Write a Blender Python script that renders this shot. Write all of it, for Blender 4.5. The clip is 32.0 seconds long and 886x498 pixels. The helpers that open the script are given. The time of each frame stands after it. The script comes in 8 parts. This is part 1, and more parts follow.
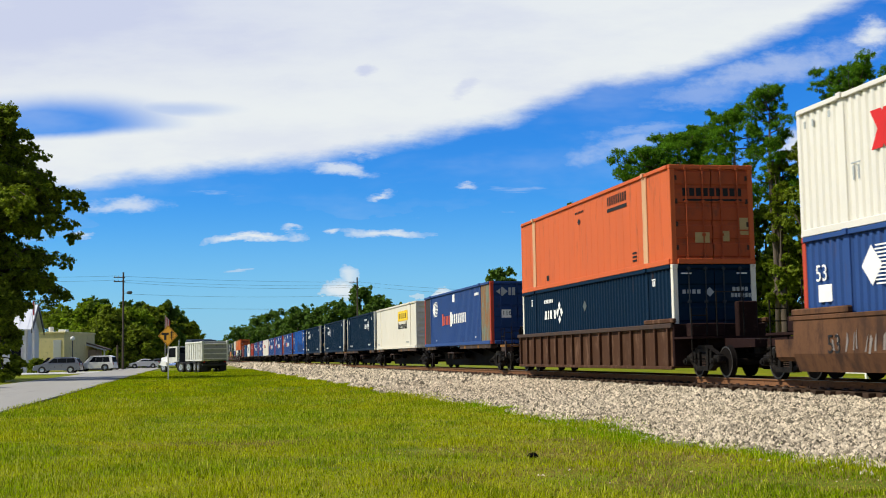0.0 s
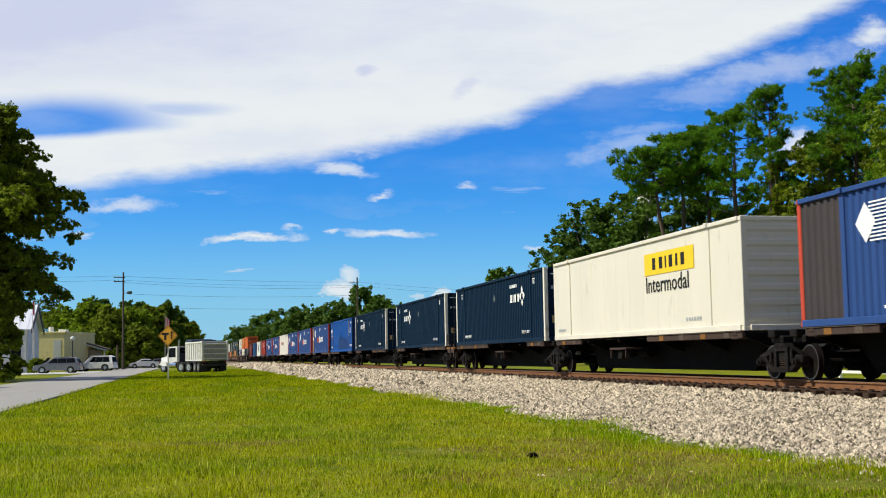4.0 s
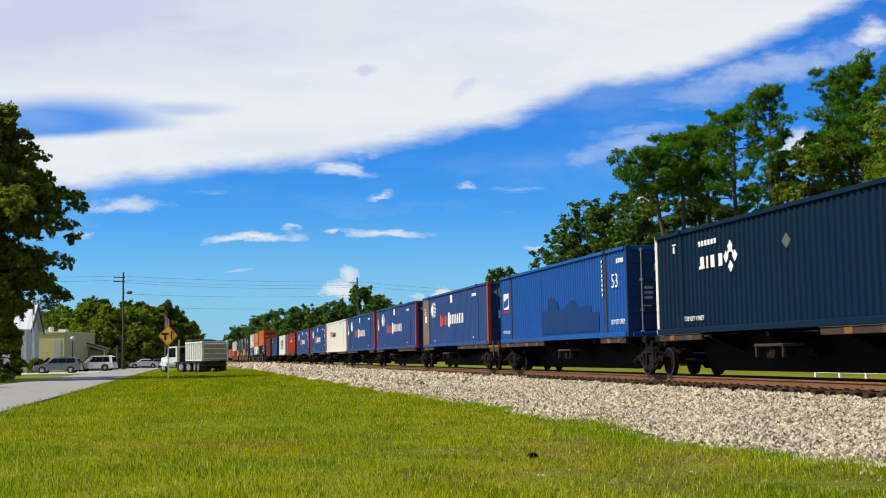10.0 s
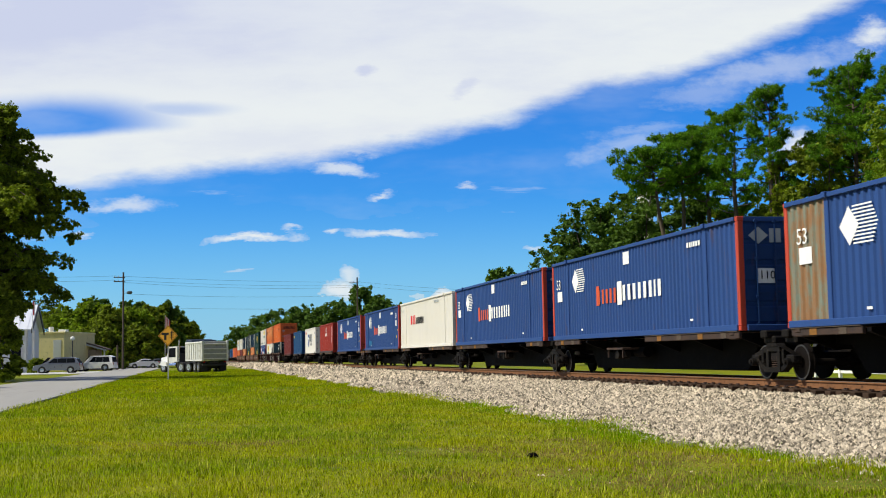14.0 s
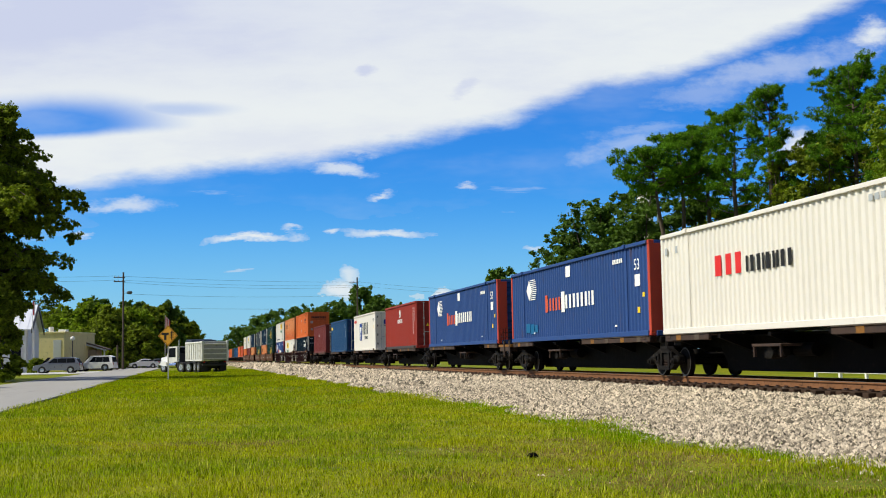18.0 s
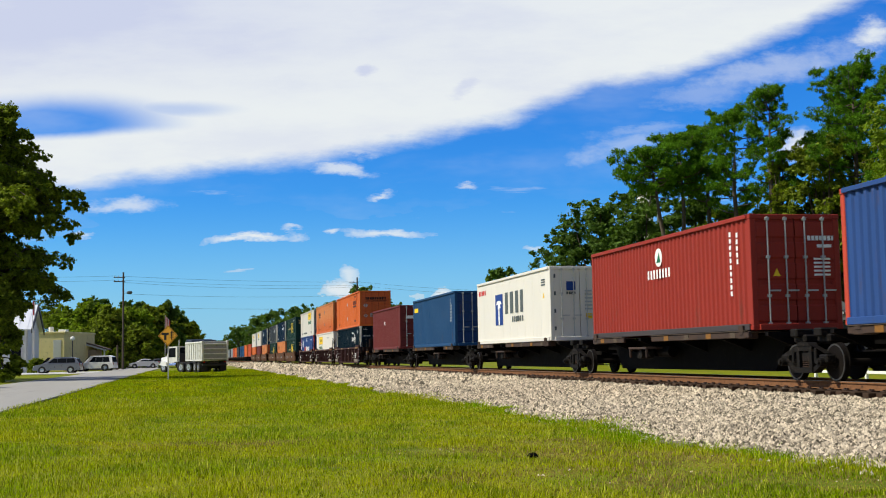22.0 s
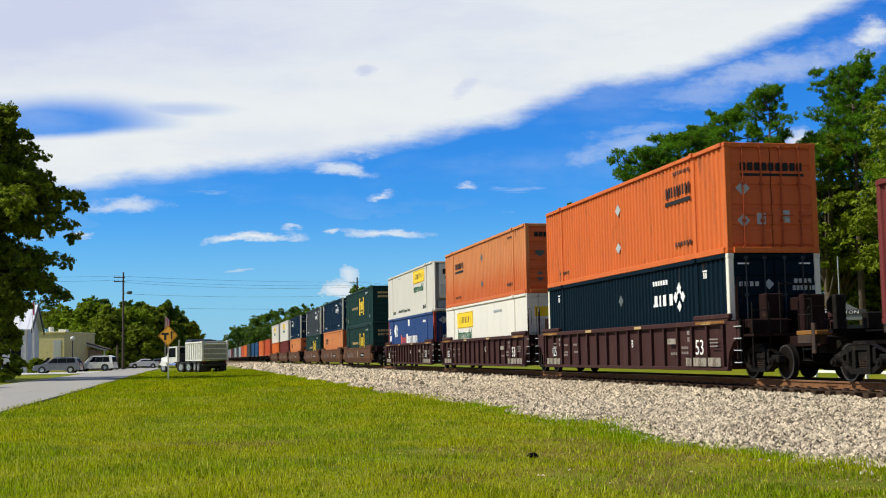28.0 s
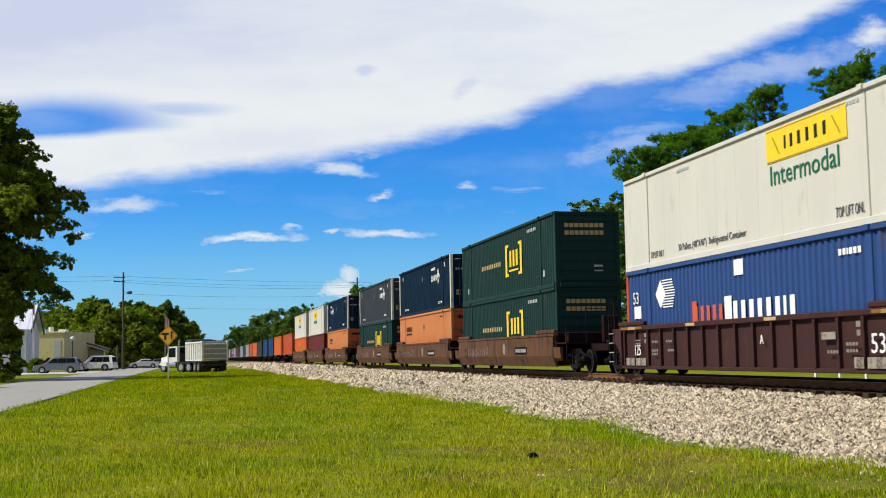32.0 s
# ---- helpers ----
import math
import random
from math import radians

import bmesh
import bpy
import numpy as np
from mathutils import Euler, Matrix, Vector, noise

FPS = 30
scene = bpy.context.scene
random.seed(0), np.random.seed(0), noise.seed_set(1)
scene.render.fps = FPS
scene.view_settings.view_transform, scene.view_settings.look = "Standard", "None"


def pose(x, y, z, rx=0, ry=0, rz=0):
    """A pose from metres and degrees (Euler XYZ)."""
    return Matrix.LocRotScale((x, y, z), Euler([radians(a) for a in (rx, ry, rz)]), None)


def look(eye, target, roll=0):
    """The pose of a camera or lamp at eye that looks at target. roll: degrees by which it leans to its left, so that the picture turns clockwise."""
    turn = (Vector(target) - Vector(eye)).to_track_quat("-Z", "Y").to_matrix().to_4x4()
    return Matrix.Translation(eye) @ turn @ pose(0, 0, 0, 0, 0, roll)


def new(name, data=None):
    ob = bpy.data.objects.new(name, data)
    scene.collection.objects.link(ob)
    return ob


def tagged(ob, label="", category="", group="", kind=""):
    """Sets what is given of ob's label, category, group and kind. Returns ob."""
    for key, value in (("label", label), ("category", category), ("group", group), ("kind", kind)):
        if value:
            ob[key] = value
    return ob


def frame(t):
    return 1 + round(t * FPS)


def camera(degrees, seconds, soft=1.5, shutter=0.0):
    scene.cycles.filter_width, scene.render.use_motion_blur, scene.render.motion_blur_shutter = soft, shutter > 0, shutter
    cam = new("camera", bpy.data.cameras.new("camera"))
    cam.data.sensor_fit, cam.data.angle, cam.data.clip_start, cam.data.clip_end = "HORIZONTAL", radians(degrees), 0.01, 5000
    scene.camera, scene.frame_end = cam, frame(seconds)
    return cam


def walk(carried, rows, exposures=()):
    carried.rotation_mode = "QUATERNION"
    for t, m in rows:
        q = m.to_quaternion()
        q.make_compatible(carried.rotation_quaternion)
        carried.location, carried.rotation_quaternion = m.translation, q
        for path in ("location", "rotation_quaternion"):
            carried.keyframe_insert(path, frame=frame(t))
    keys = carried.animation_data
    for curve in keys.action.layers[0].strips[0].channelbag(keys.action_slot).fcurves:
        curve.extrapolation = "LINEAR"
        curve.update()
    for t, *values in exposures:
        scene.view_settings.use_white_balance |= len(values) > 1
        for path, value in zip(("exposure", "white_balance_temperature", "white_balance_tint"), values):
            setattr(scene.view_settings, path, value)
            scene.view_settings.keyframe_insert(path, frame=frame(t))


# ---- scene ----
# The camera stands still on the lawn beside a single railway track; y runs along the track.
EYE = (0.0, 0.0, 1.25)
cam = camera(40.3, 32.0, soft=1.0, shutter=0.12)
STAND = pose(*EYE, 90 + 5.02, 0, -11.80) @ pose(0, 0, 0, 0, 0, -1.0)
walk(cam, [(0.0, STAND), (32.0, STAND)])

TRACK_X = 14.84      # centre line of the track
RAIL_Z = 0.52        # top of the rails
SUN_AZ = 178.0       # direction of the sun seen from above, degrees from +x
SUN_EL = 47.0


# ---- world and sun ----
class Nodes:
    """Short hand for node trees."""

    def __init__(self, tree, fresh=True):
        self.t = tree
        if fresh:
            tree.nodes.clear()

    def n(self, kind, ins=None, **props):
        node = self.t.nodes.new(kind)
        for k, v in props.items():
            setattr(node, k, v)
        for k, v in (ins or {}).items():
            if isinstance(v, bpy.types.NodeSocket):
                self.t.links.new(v, node.inputs[k])
            else:
                node.inputs[k].default_value = v
        return node

    def math(self, op, a, b=0.0, c=0.0, clamp=False):
        return self.n("ShaderNodeMath", {0: a, 1: b, 2: c}, operation=op, use_clamp=clamp).outputs[0]

    def ramp(self, fac, stops, interp="LINEAR"):
        node = self.n("ShaderNodeValToRGB", {0: fac})
        node.color_ramp.interpolation = interp
        el = node.color_ramp.elements
        while len(el) < len(stops):
            el.new(0.5)
        for e, (p, c) in zip(el, stops):
            e.position = p
            e.color = (c, c, c, 1) if isinstance(c, (int, float)) else (*c, 1)
        return node.outputs[0]

    def mix(self, fac, a, b, blend="MIX"):
        node = self.n("ShaderNodeMix", {0: fac}, data_type="RGBA", blend_type=blend)
        for k, v in ((6, a), (7, b)):
            if isinstance(v, bpy.types.NodeSocket):
                self.t.links.new(v, node.inputs[k])
            else:
                node.inputs[k].default_value = (*v, 1)
        return node.outputs[2]


def smooth(N, x, lo, hi):
    return N.n("ShaderNodeMapRange", {0: x, 1: lo, 2: hi, 3: 0.0, 4: 1.0}, interpolation_type="SMOOTHSTEP").outputs[0]


def build_world():
    w = bpy.data.worlds.new("sky")
    scene.world = w
    w.use_nodes = True
    N = Nodes(w.node_tree)
    sky = N.n("ShaderNodeTexSky", sky_type="NISHITA", sun_disc=False, sun_elevation=radians(SUN_EL),
              sun_rotation=radians(90 - SUN_AZ), altitude=10, air_density=1.0, dust_density=0.6, ozone_density=2.5)
    blue = N.n("ShaderNodeHueSaturation", {0: 0.5, 1: SKY_SAT, 2: 1.0, 3: 1.0, 4: sky.outputs[0]}).outputs[0]
    blue = N.n("ShaderNodeVectorMath", {0: blue, 1: tuple(SKY_GAIN * k for k in SKY_TINT)}, operation="MULTIPLY").outputs[0]
    d = N.n("ShaderNodeTexCoord").outputs["Generated"]
    a0 = radians(11.8)
    fw = N.n("ShaderNodeVectorMath", {0: d, 1: (math.sin(a0), math.cos(a0), 0)}, operation="DOT_PRODUCT").outputs["Value"]
    rt = N.n("ShaderNodeVectorMath", {0: d, 1: (math.cos(a0), -math.sin(a0), 0)}, operation="DOT_PRODUCT").outputs["Value"]
    up = N.n("ShaderNodeVectorMath", {0: d, 1: (0, 0, 1)}, operation="DOT_PRODUCT").outputs["Value"]
    ahead = smooth(N, fw, -0.10, 0.25)
    fw = N.math("MAXIMUM", fw, 0.12)
    a, b = N.math("DIVIDE", rt, fw), N.math("DIVIDE", up, fw)
    ab = N.n("ShaderNodeCombineXYZ", {0: a, 1: b, 2: 0.0}).outputs[0]

    def noise_at(scale, detail, rough, sx=1.0, sy=1.0, off=0.0):
        v = N.n("ShaderNodeMapping", {0: ab, 1: (off, off * 0.7, 0), 3: (sx, sy, 1)}).outputs[0]
        return N.n("ShaderNodeTexNoise", {"Vector": v, "Scale": scale, "Detail": detail, "Roughness": rough}).outputs[0]

    # the broad sheet of cloud: its lower edge climbs from left to right
    t = N.math("MULTIPLY_ADD", a, 1 / 0.8, 0.5)
    stops = [(-0.369, 0.142), (-0.322, 0.145), (-0.2276, 0.1545), (-0.1046, 0.165), (-0.0287, 0.179), (0.0569, 0.195),
             (0.0856, 0.207), (0.1336, 0.2235), (0.2006, 0.233), (0.2632, 0.2555), (0.3214, 0.278), (0.365, 0.296)]
    edge = N.ramp(t, [(x / 0.8 + 0.5, z) for x, z in stops])
    wob = N.math("MULTIPLY_ADD", noise_at(7.0, 6, 0.62, 1, 1.6), 0.05, -0.025)
    wob2 = N.math("MULTIPLY_ADD", noise_at(26.0, 5, 0.65, 0.8, 2.4, 3.0), 0.018, -0.009)
    hgt = N.math("ADD", N.math("SUBTRACT", b, edge), N.math("ADD", N.math("MULTIPLY", wob, 0.35), wob2))
    sheet = smooth(N, hgt, -0.010, 0.011)
    # blue opening in the sheet
    ox = N.math("DIVIDE", N.math("ADD", a, 0.325), 0.100)
    dy = N.math("ADD", N.math("SUBTRACT", b, 0.1965), N.math("MULTIPLY", wob, 0.25))
    oy = N.math("MAXIMUM", N.math("DIVIDE", dy, 0.026), N.math("DIVIDE", dy, -0.0095))
    rr = N.math("SQRT", N.math("ADD", N.math("MULTIPLY", ox, ox), N.math("MULTIPLY", oy, oy)))
    hole = N.math("SUBTRACT", 1.0, smooth(N, rr, 0.35, 1.3))
    ox2 = N.math("DIVIDE", N.math("ADD", a, 0.225), 0.06)
    oy2 = N.math("DIVIDE", N.math("SUBTRACT", N.math("ADD", b, N.math("MULTIPLY", wob, 0.2)), 0.2095), 0.008)
    rr2 = N.math("SQRT", N.math("ADD", N.math("MULTIPLY", ox2, ox2), N.math("MULTIPLY", oy2, oy2)))
    hole = N.math("MAXIMUM", hole, N.math("MULTIPLY", N.math("SUBTRACT", 1.0, smooth(N, rr2, 0.2, 1.2)), 0.4))
    sheet = N.math("MULTIPLY", sheet, N.math("MULTIPLY_ADD", hole, -0.95, 1.0))
    # overhead and behind, unseen, the sheet is broken up to cut the skylight
    broken = N.math("MULTIPLY", smooth(N, noise_at(1.6, 5, 0.6, 1, 1, 2.0), 0.46, 0.66), 0.6)
    over = smooth(N, b, 0.36, 0.62)
    sheet = N.math("ADD", N.math("MULTIPLY", sheet, N.math("SUBTRACT", 1.0, over)), N.math("MULTIPLY", broken, over))
    # thin veils and streaks below the sheet
    streak = smooth(N, noise_at(9.0, 6, 0.6, 0.9, 6.5, 5.3), 0.60, 0.80)
    low = N.math("MULTIPLY", smooth(N, b, 0.055, 0.08), N.math("SUBTRACT", 1.0, smooth(N, b, 0.125, 0.165)))
    streak = N.math("MULTIPLY", N.math("MULTIPLY", streak, low), 0.75)

    def puff(ca, cb, ra, rb, gain, tilt=0.0):
        px = N.math("DIVIDE", N.math("SUBTRACT", a, ca), ra)
        py0 = N.math("SUBTRACT", N.math("SUBTRACT", b, cb), N.math("MULTIPLY", N.math("SUBTRACT", a, ca), tilt))
        py = N.math("DIVIDE", N.math("ADD", py0, N.math("MULTIPLY", wob2, 1.2)), rb)
        r = N.math("SQRT", N.math("ADD", N.math("MULTIPLY", px, px), N.math("MULTIPLY", py, py)))
        r = N.math("ADD", r, N.math("MULTIPLY_ADD", noise_at(38.0, 4, 0.65, 1, 1.7, ca * 50), 1.6, -0.8))
        return N.math("MULTIPLY", N.math("SUBTRACT", 1.0, smooth(N, r, 0.05, 1.15)), gain)

    puffs = [(-0.158, 0.0995, 0.048, 0.0048, 0.95, 0.05), (-0.050, 0.1015, 0.050, 0.0048, 0.8, -0.05), (-0.265, 0.128, 0.042, 0.008, 0.7, 0.02),
             (-0.085, 0.157, 0.036, 0.0062, 0.75, -0.16), (-0.052, 0.133, 0.014, 0.0035, 0.8, 0.05), (0.021, 0.141, 0.010, 0.003, 0.6, 0.0),
             (-0.302, 0.105, 0.012, 0.003, 0.75, 0.0), (-0.126, 0.108, 0.012, 0.003, 0.6, 0.1), (-0.0915, 0.105, 0.010, 0.003, 0.7, 0.0),
             (-0.088, 0.055, 0.028, 0.014, 0.9, 0.1), (-0.078, 0.066, 0.012, 0.012, 0.75, 0.0), (-0.002, 0.050, 0.016, 0.009, 0.95, 0.3),
             (0.302, 0.168, 0.030, 0.018, 0.95, 0.0), (0.150, 0.172, 0.06, 0.012, 0.34, 0.25), (0.17, 0.185, 0.05, 0.006, 0.25, 0.1), (0.28, 0.235, 0.11, 0.018, 0.42, 0.22), (0.22, 0.215, 0.06, 0.012, 0.30, 0.1), (-0.075, 0.171, 0.03, 0.006, 0.6, -0.1),
             (-0.02, 0.047, 0.03, 0.006, 0.5, 0.0), (0.075, 0.085, 0.014, 0.003, 0.6, -0.05), (0.365, 0.262, 0.02, 0.02, 0.9, 0.3)]
    total = N.math("MAXIMUM", sheet, streak)
    for p in puffs:
        total = N.math("MAXIMUM", total, puff(*p))
    haze = N.math("MULTIPLY", N.math("SUBTRACT", 1.0, smooth(N, b, -0.02, 0.14)), 0.75)
    veil = N.math("MULTIPLY", smooth(N, noise_at(4.0, 5, 0.6, 1, 3.0, 9.0), 0.45, 0.8), 0.22)
    total = N.math("MAXIMUM", total, N.math("MAXIMUM", haze, veil))
    # behind the viewer, unseen broken banks are added to make the skylight neutral
    banks = smooth(N, N.n("ShaderNodeTexNoise", {"Vector": d, "Scale": 2.4, "Detail": 5.0, "Roughness": 0.55}).outputs[0], 0.36, 0.56)
    banks = N.math("MULTIPLY", banks, 0.85)
    total = N.math("ADD", N.math("MULTIPLY", total, ahead), N.math("MULTIPLY", banks, N.math("SUBTRACT", 1.0, ahead)))
    wisps = N.math("MAXIMUM", puff(-0.0625, 0.239, 0.012, 0.008, 0.9), puff(0.022, 0.224, 0.020, 0.008, 0.7, 0.3))
    # the cloud's own shade: faint grey and lavender folds
    fold = smooth(N, noise_at(5.0, 7, 0.6, 0.7, 2.6, 1.7), 0.42, 0.66)
    lav = N.math("MULTIPLY", smooth(N, b, 0.19, 0.30), smooth(N, N.math("MULTIPLY", a, -1.0), -0.25, 0.35))
    shade = N.mix(N.math("MAXIMUM", N.math("MULTIPLY_ADD", fold, 0.42, N.math("MULTIPLY", lav, 0.7)), wisps), (0.985, 1.035, 1.05), (0.72, 0.78, 0.99))
    # unseen cloud overhead is set grey like an underside, to dim the skylight
    shade = N.mix(over, shade, (0.22, 0.215, 0.205))
    # the added banks get a neutral grey
    shade = N.mix(ahead, (0.35, 0.335, 0.31), shade)
    white = N.n("ShaderNodeVectorMath", {0: shade, 3: CLOUD_GAIN}, operation="SCALE").outputs[0]
    hazec = N.n("ShaderNodeVectorMath", {0: N.mix(0.0, (0.42, 0.80, 1.12), (1, 1, 1)), 3: CLOUD_GAIN}, operation="SCALE").outputs[0]
    ishaze = N.math("LESS_THAN", total, N.math("MULTIPLY_ADD", haze, 1.0, 0.001))
    col = N.mix(total, blue, N.mix(ishaze, white, hazec))
    bg = N.n("ShaderNodeBackground", {0: col, 1: 1.0})
    N.n("ShaderNodeOutputWorld", {0: bg.outputs[0]})


SKY_SAT, SKY_GAIN, CLOUD_GAIN, SKY_TINT = 1.40, 0.085, 0.84, (0.36, 1.04, 1.80)
build_world()
sun = new("sun", bpy.data.lights.new("sun", "SUN"))
sun.data.energy, sun.data.angle, sun.data.color = 4.85, radians(0.55), (1.0, 0.95, 0.81)
_sd = Vector((math.cos(radians(SUN_AZ)) * math.cos(radians(SUN_EL)), math.sin(radians(SUN_AZ)) * math.cos(radians(SUN_EL)), math.sin(radians(SUN_EL))))
sun.matrix_world = look((0, 0, 60), Vector((0, 0, 60)) - _sd)
scene.view_settings.exposure = 0.0


# ---- materials ----
MATS = {}


def mat(name, col, rough=0.6, metal=0.0, var=0.25, scale=3.0, bump=0.0, fine=40.0, stain=None, stain_amt=0.3, stretch=(1, 1, 1),
        island=0.0, objvar=0.0, spec=0.5, translucent=0.0, coat=0.0):
    """Painted, weathered or natural surface: grain at two scales, stains, relief."""
    if name in MATS:
        return MATS[name]
    m = bpy.data.materials.new(name)
    m.use_nodes = True
    N = Nodes(m.node_tree)
    co = N.n("ShaderNodeTexCoord").outputs["Object"]
    mp = N.n("ShaderNodeMapping", {0: co, 3: stretch}).outputs[0]
    big = N.n("ShaderNodeTexNoise", {"Vector": mp, "Scale": scale, "Detail": 5.0, "Roughness": 0.6}).outputs[0]
    small = N.n("ShaderNodeTexNoise", {"Vector": co, "Scale": fine, "Detail": 3.0, "Roughness": 0.6}).outputs[0]
    lift = N.math("MULTIPLY_ADD", big, 2 * var, 1 - var)
    lift = N.math("MULTIPLY", lift, N.math("MULTIPLY_ADD", small, var, 1 - var / 2))
    if island:
        rnd = N.n("ShaderNodeNewGeometry").outputs["Random Per Island"]
        lift = N.math("MULTIPLY", lift, N.math("MULTIPLY_ADD", rnd, 2 * island, 1 - island))
    if objvar:
        rnd = N.n("ShaderNodeObjectInfo").outputs["Random"]
        lift = N.math("MULTIPLY", lift, N.math("MULTIPLY_ADD", rnd, 2 * objvar, 1 - objvar))
    c = N.n("ShaderNodeVectorMath", {0: (*col,), 3: lift}, operation="SCALE").outputs[0]
    if stain:
        s = N.n("ShaderNodeTexNoise", {"Vector": mp, "Scale": scale * 2.3, "Detail": 6.0, "Roughness": 0.7}).outputs[0]
        c = N.mix(smooth(N, s, 0.62 - stain_amt * 0.25, 0.80 - stain_amt * 0.2), c, stain)
    r = N.math("MULTIPLY_ADD", big, 0.25, rough - 0.12, clamp=True)
    b = N.n("ShaderNodeBsdfPrincipled", {"Base Color": c, "Roughness": r, "Metallic": metal, "Specular IOR Level": spec, "Coat Weight": coat})
    out = b.outputs[0]
    if bump:
        h = N.math("ADD", N.math("MULTIPLY", big, 0.5), small)
        bn = N.n("ShaderNodeBump", {"Strength": bump, "Distance": 0.02, "Height": h})
        N.t.links.new(bn.outputs[0], b.inputs["Normal"])
    if translucent:
        tr = N.n("ShaderNodeBsdfTranslucent", {0: N.n("ShaderNodeVectorMath", {0: c, 1: (1.5, 1.6, 0.6)}, operation="MULTIPLY").outputs[0]})
        out = N.n("ShaderNodeMixShader", {0: translucent, 1: out, 2: tr.outputs[0]}).outputs[0]
    N.n("ShaderNodeOutputMaterial", {0: out})
    MATS[name] = m
    return m


def paint(name, col, rust=0.25, rough=0.6, streak=(1, 1, 0.18), spec=0.18):
    return mat(name, col, rough, var=0.16, scale=1.3, fine=25, stain=tuple(0.45 * c + d for c, d in zip(col, (0.05, 0.03, 0.02))),
               stain_amt=rust, stretch=streak, bump=0.05, spec=spec)


# ---- mesh building ----
class Shape:
    """Gathers vertices and faces of one mesh."""

    def __init__(self):
        self.v, self.f = [], []

    def hull(self, pts, faces):
        """A convex piece; faces are turned outwards."""
        o = len(self.v)
        c = sum((Vector(p) for p in pts), Vector()) / len(pts)
        self.v += [tuple(p) for p in pts]
        for fc in faces:
            p = [Vector(pts[i]) for i in fc]
            nrm = (p[1] - p[0]).cross(p[2] - p[1])
            mid = sum(p, Vector()) / len(p)
            self.f.append([o + i for i in (fc if nrm.dot(mid - c) >= 0 else fc[::-1])])
        return self

    def box(self, x0, x1, y0, y1, z0, z1, bev=0.0):
        lo, hi = (x0, y0, z0), (x1, y1, z1)
        if not bev:
            pts = [(hi[0] if i & 1 else lo[0], hi[1] if i & 2 else lo[1], hi[2] if i & 4 else lo[2]) for i in range(8)]
            return self.hull(pts, [(0, 1, 3, 2), (4, 5, 7, 6), (0, 1, 5, 4), (2, 3, 7, 6), (0, 2, 6, 4), (1, 3, 7, 5)])
        bev = min(bev, 0.45 * min(abs(h - l) for l, h in zip(lo, hi)))
        pts, idx = [], {}
        for i in range(8):
            s = [1 if i >> k & 1 else -1 for k in range(3)]
            for ax in range(3):
                p = []
                for k in range(3):
                    e = hi[k] if s[k] > 0 else lo[k]
                    p.append(e if k == ax else e - s[k] * bev)
                idx[i, ax] = len(pts)
                pts.append(tuple(p))
        faces = []
        for ax in range(3):
            b1, b2 = [k for k in range(3) if k != ax]
            for sd in (0, 1):
                base = sd << ax
                ring = [base, base | 1 << b1, base | 1 << b1 | 1 << b2, base | 1 << b2]
                faces.append([idx[r, ax] for r in ring])
            for s1 in (0, 1):
                for s2 in (0, 1):
                    e0 = s1 << b1 | s2 << b2
                    e1 = e0 | 1 << ax
                    faces.append([idx[e0, b1], idx[e1, b1], idx[e1, b2], idx[e0, b2]])
        for i in range(8):
            faces.append([idx[i, 0], idx[i, 1], idx[i, 2]])
        return self.hull(pts, faces)

    def prism(self, poly, axis, a, b):
        """A convex polygon in the two other axes, drawn out along an axis from a to b."""
        def p3(p, h):
            q = list(p)
            q.insert(axis, h)
            return tuple(q)
        n = len(poly)
        pts = [p3(p, a) for p in poly] + [p3(p, b) for p in poly]
        return self.hull(pts, [list(range(n)), list(range(n, 2 * n))] + [(i, (i + 1) % n, n + (i + 1) % n, n + i) for i in range(n)])

    def cyl(self, c, r, axis, h, n=16, r2=None):
        """A cylinder or cone centred on c, of length h along an axis."""
        r2 = r if r2 is None else r2
        pts = []
        for rr, hh in ((r, -h / 2), (r2, h / 2)):
            for i in range(n):
                t = 2 * math.pi * i / n
                q = [rr * math.cos(t), rr * math.sin(t)]
                q.insert(axis, hh)
                pts.append(tuple(c[k] + q[k] for k in range(3)))
        return self.hull(pts, [list(range(n)), list(range(n, 2 * n))] + [(i, (i + 1) % n, n + (i + 1) % n, n + i) for i in range(n)])

    def tube(self, pts, radii, n=6):
        """A bent, tapered tube along points."""
        pts = [Vector(p) for p in pts]
        o = len(self.v)
        for i, p in enumerate(pts):
            t = (pts[min(i + 1, len(pts) - 1)] - pts[max(i - 1, 0)]).normalized()
            u = t.orthogonal().normalized()
            w = t.cross(u)
            for k in range(n):
                an = 2 * math.pi * k / n
                self.v.append(tuple(p + radii[i] * (math.cos(an) * u + math.sin(an) * w)))
        for i in range(len(pts) - 1):
            for k in range(n):
                a, b = o + i * n + k, o + i * n + (k + 1) % n
                self.f.append([a, b, b + n, a + n])
        self.f.append([o + k for k in range(n)][::-1])
        self.f.append([o + (len(pts) - 1) * n + k for k in range(n)])
        return self

    def ball(self, c, r, n=12, m=7, squash=(1, 1, 1)):
        o = len(self.v)
        for j in range(m + 1):
            ph = math.pi * j / m
            for i in range(n):
                t = 2 * math.pi * i / n
                self.v.append((c[0] + squash[0] * r * math.sin(ph) * math.cos(t), c[1] + squash[1] * r * math.sin(ph) * math.sin(t),
                               c[2] + squash[2] * r * math.cos(ph)))
        for j in range(m):
            for i in range(n):
                a, b = o + j * n + i, o + j * n + (i + 1) % n
                self.f.append([a, a + n, b + n, b])
        return self

    def mesh(self, name):
        me = bpy.data.meshes.new(name)
        me.from_pydata(self.v, [], self.f)
        return me


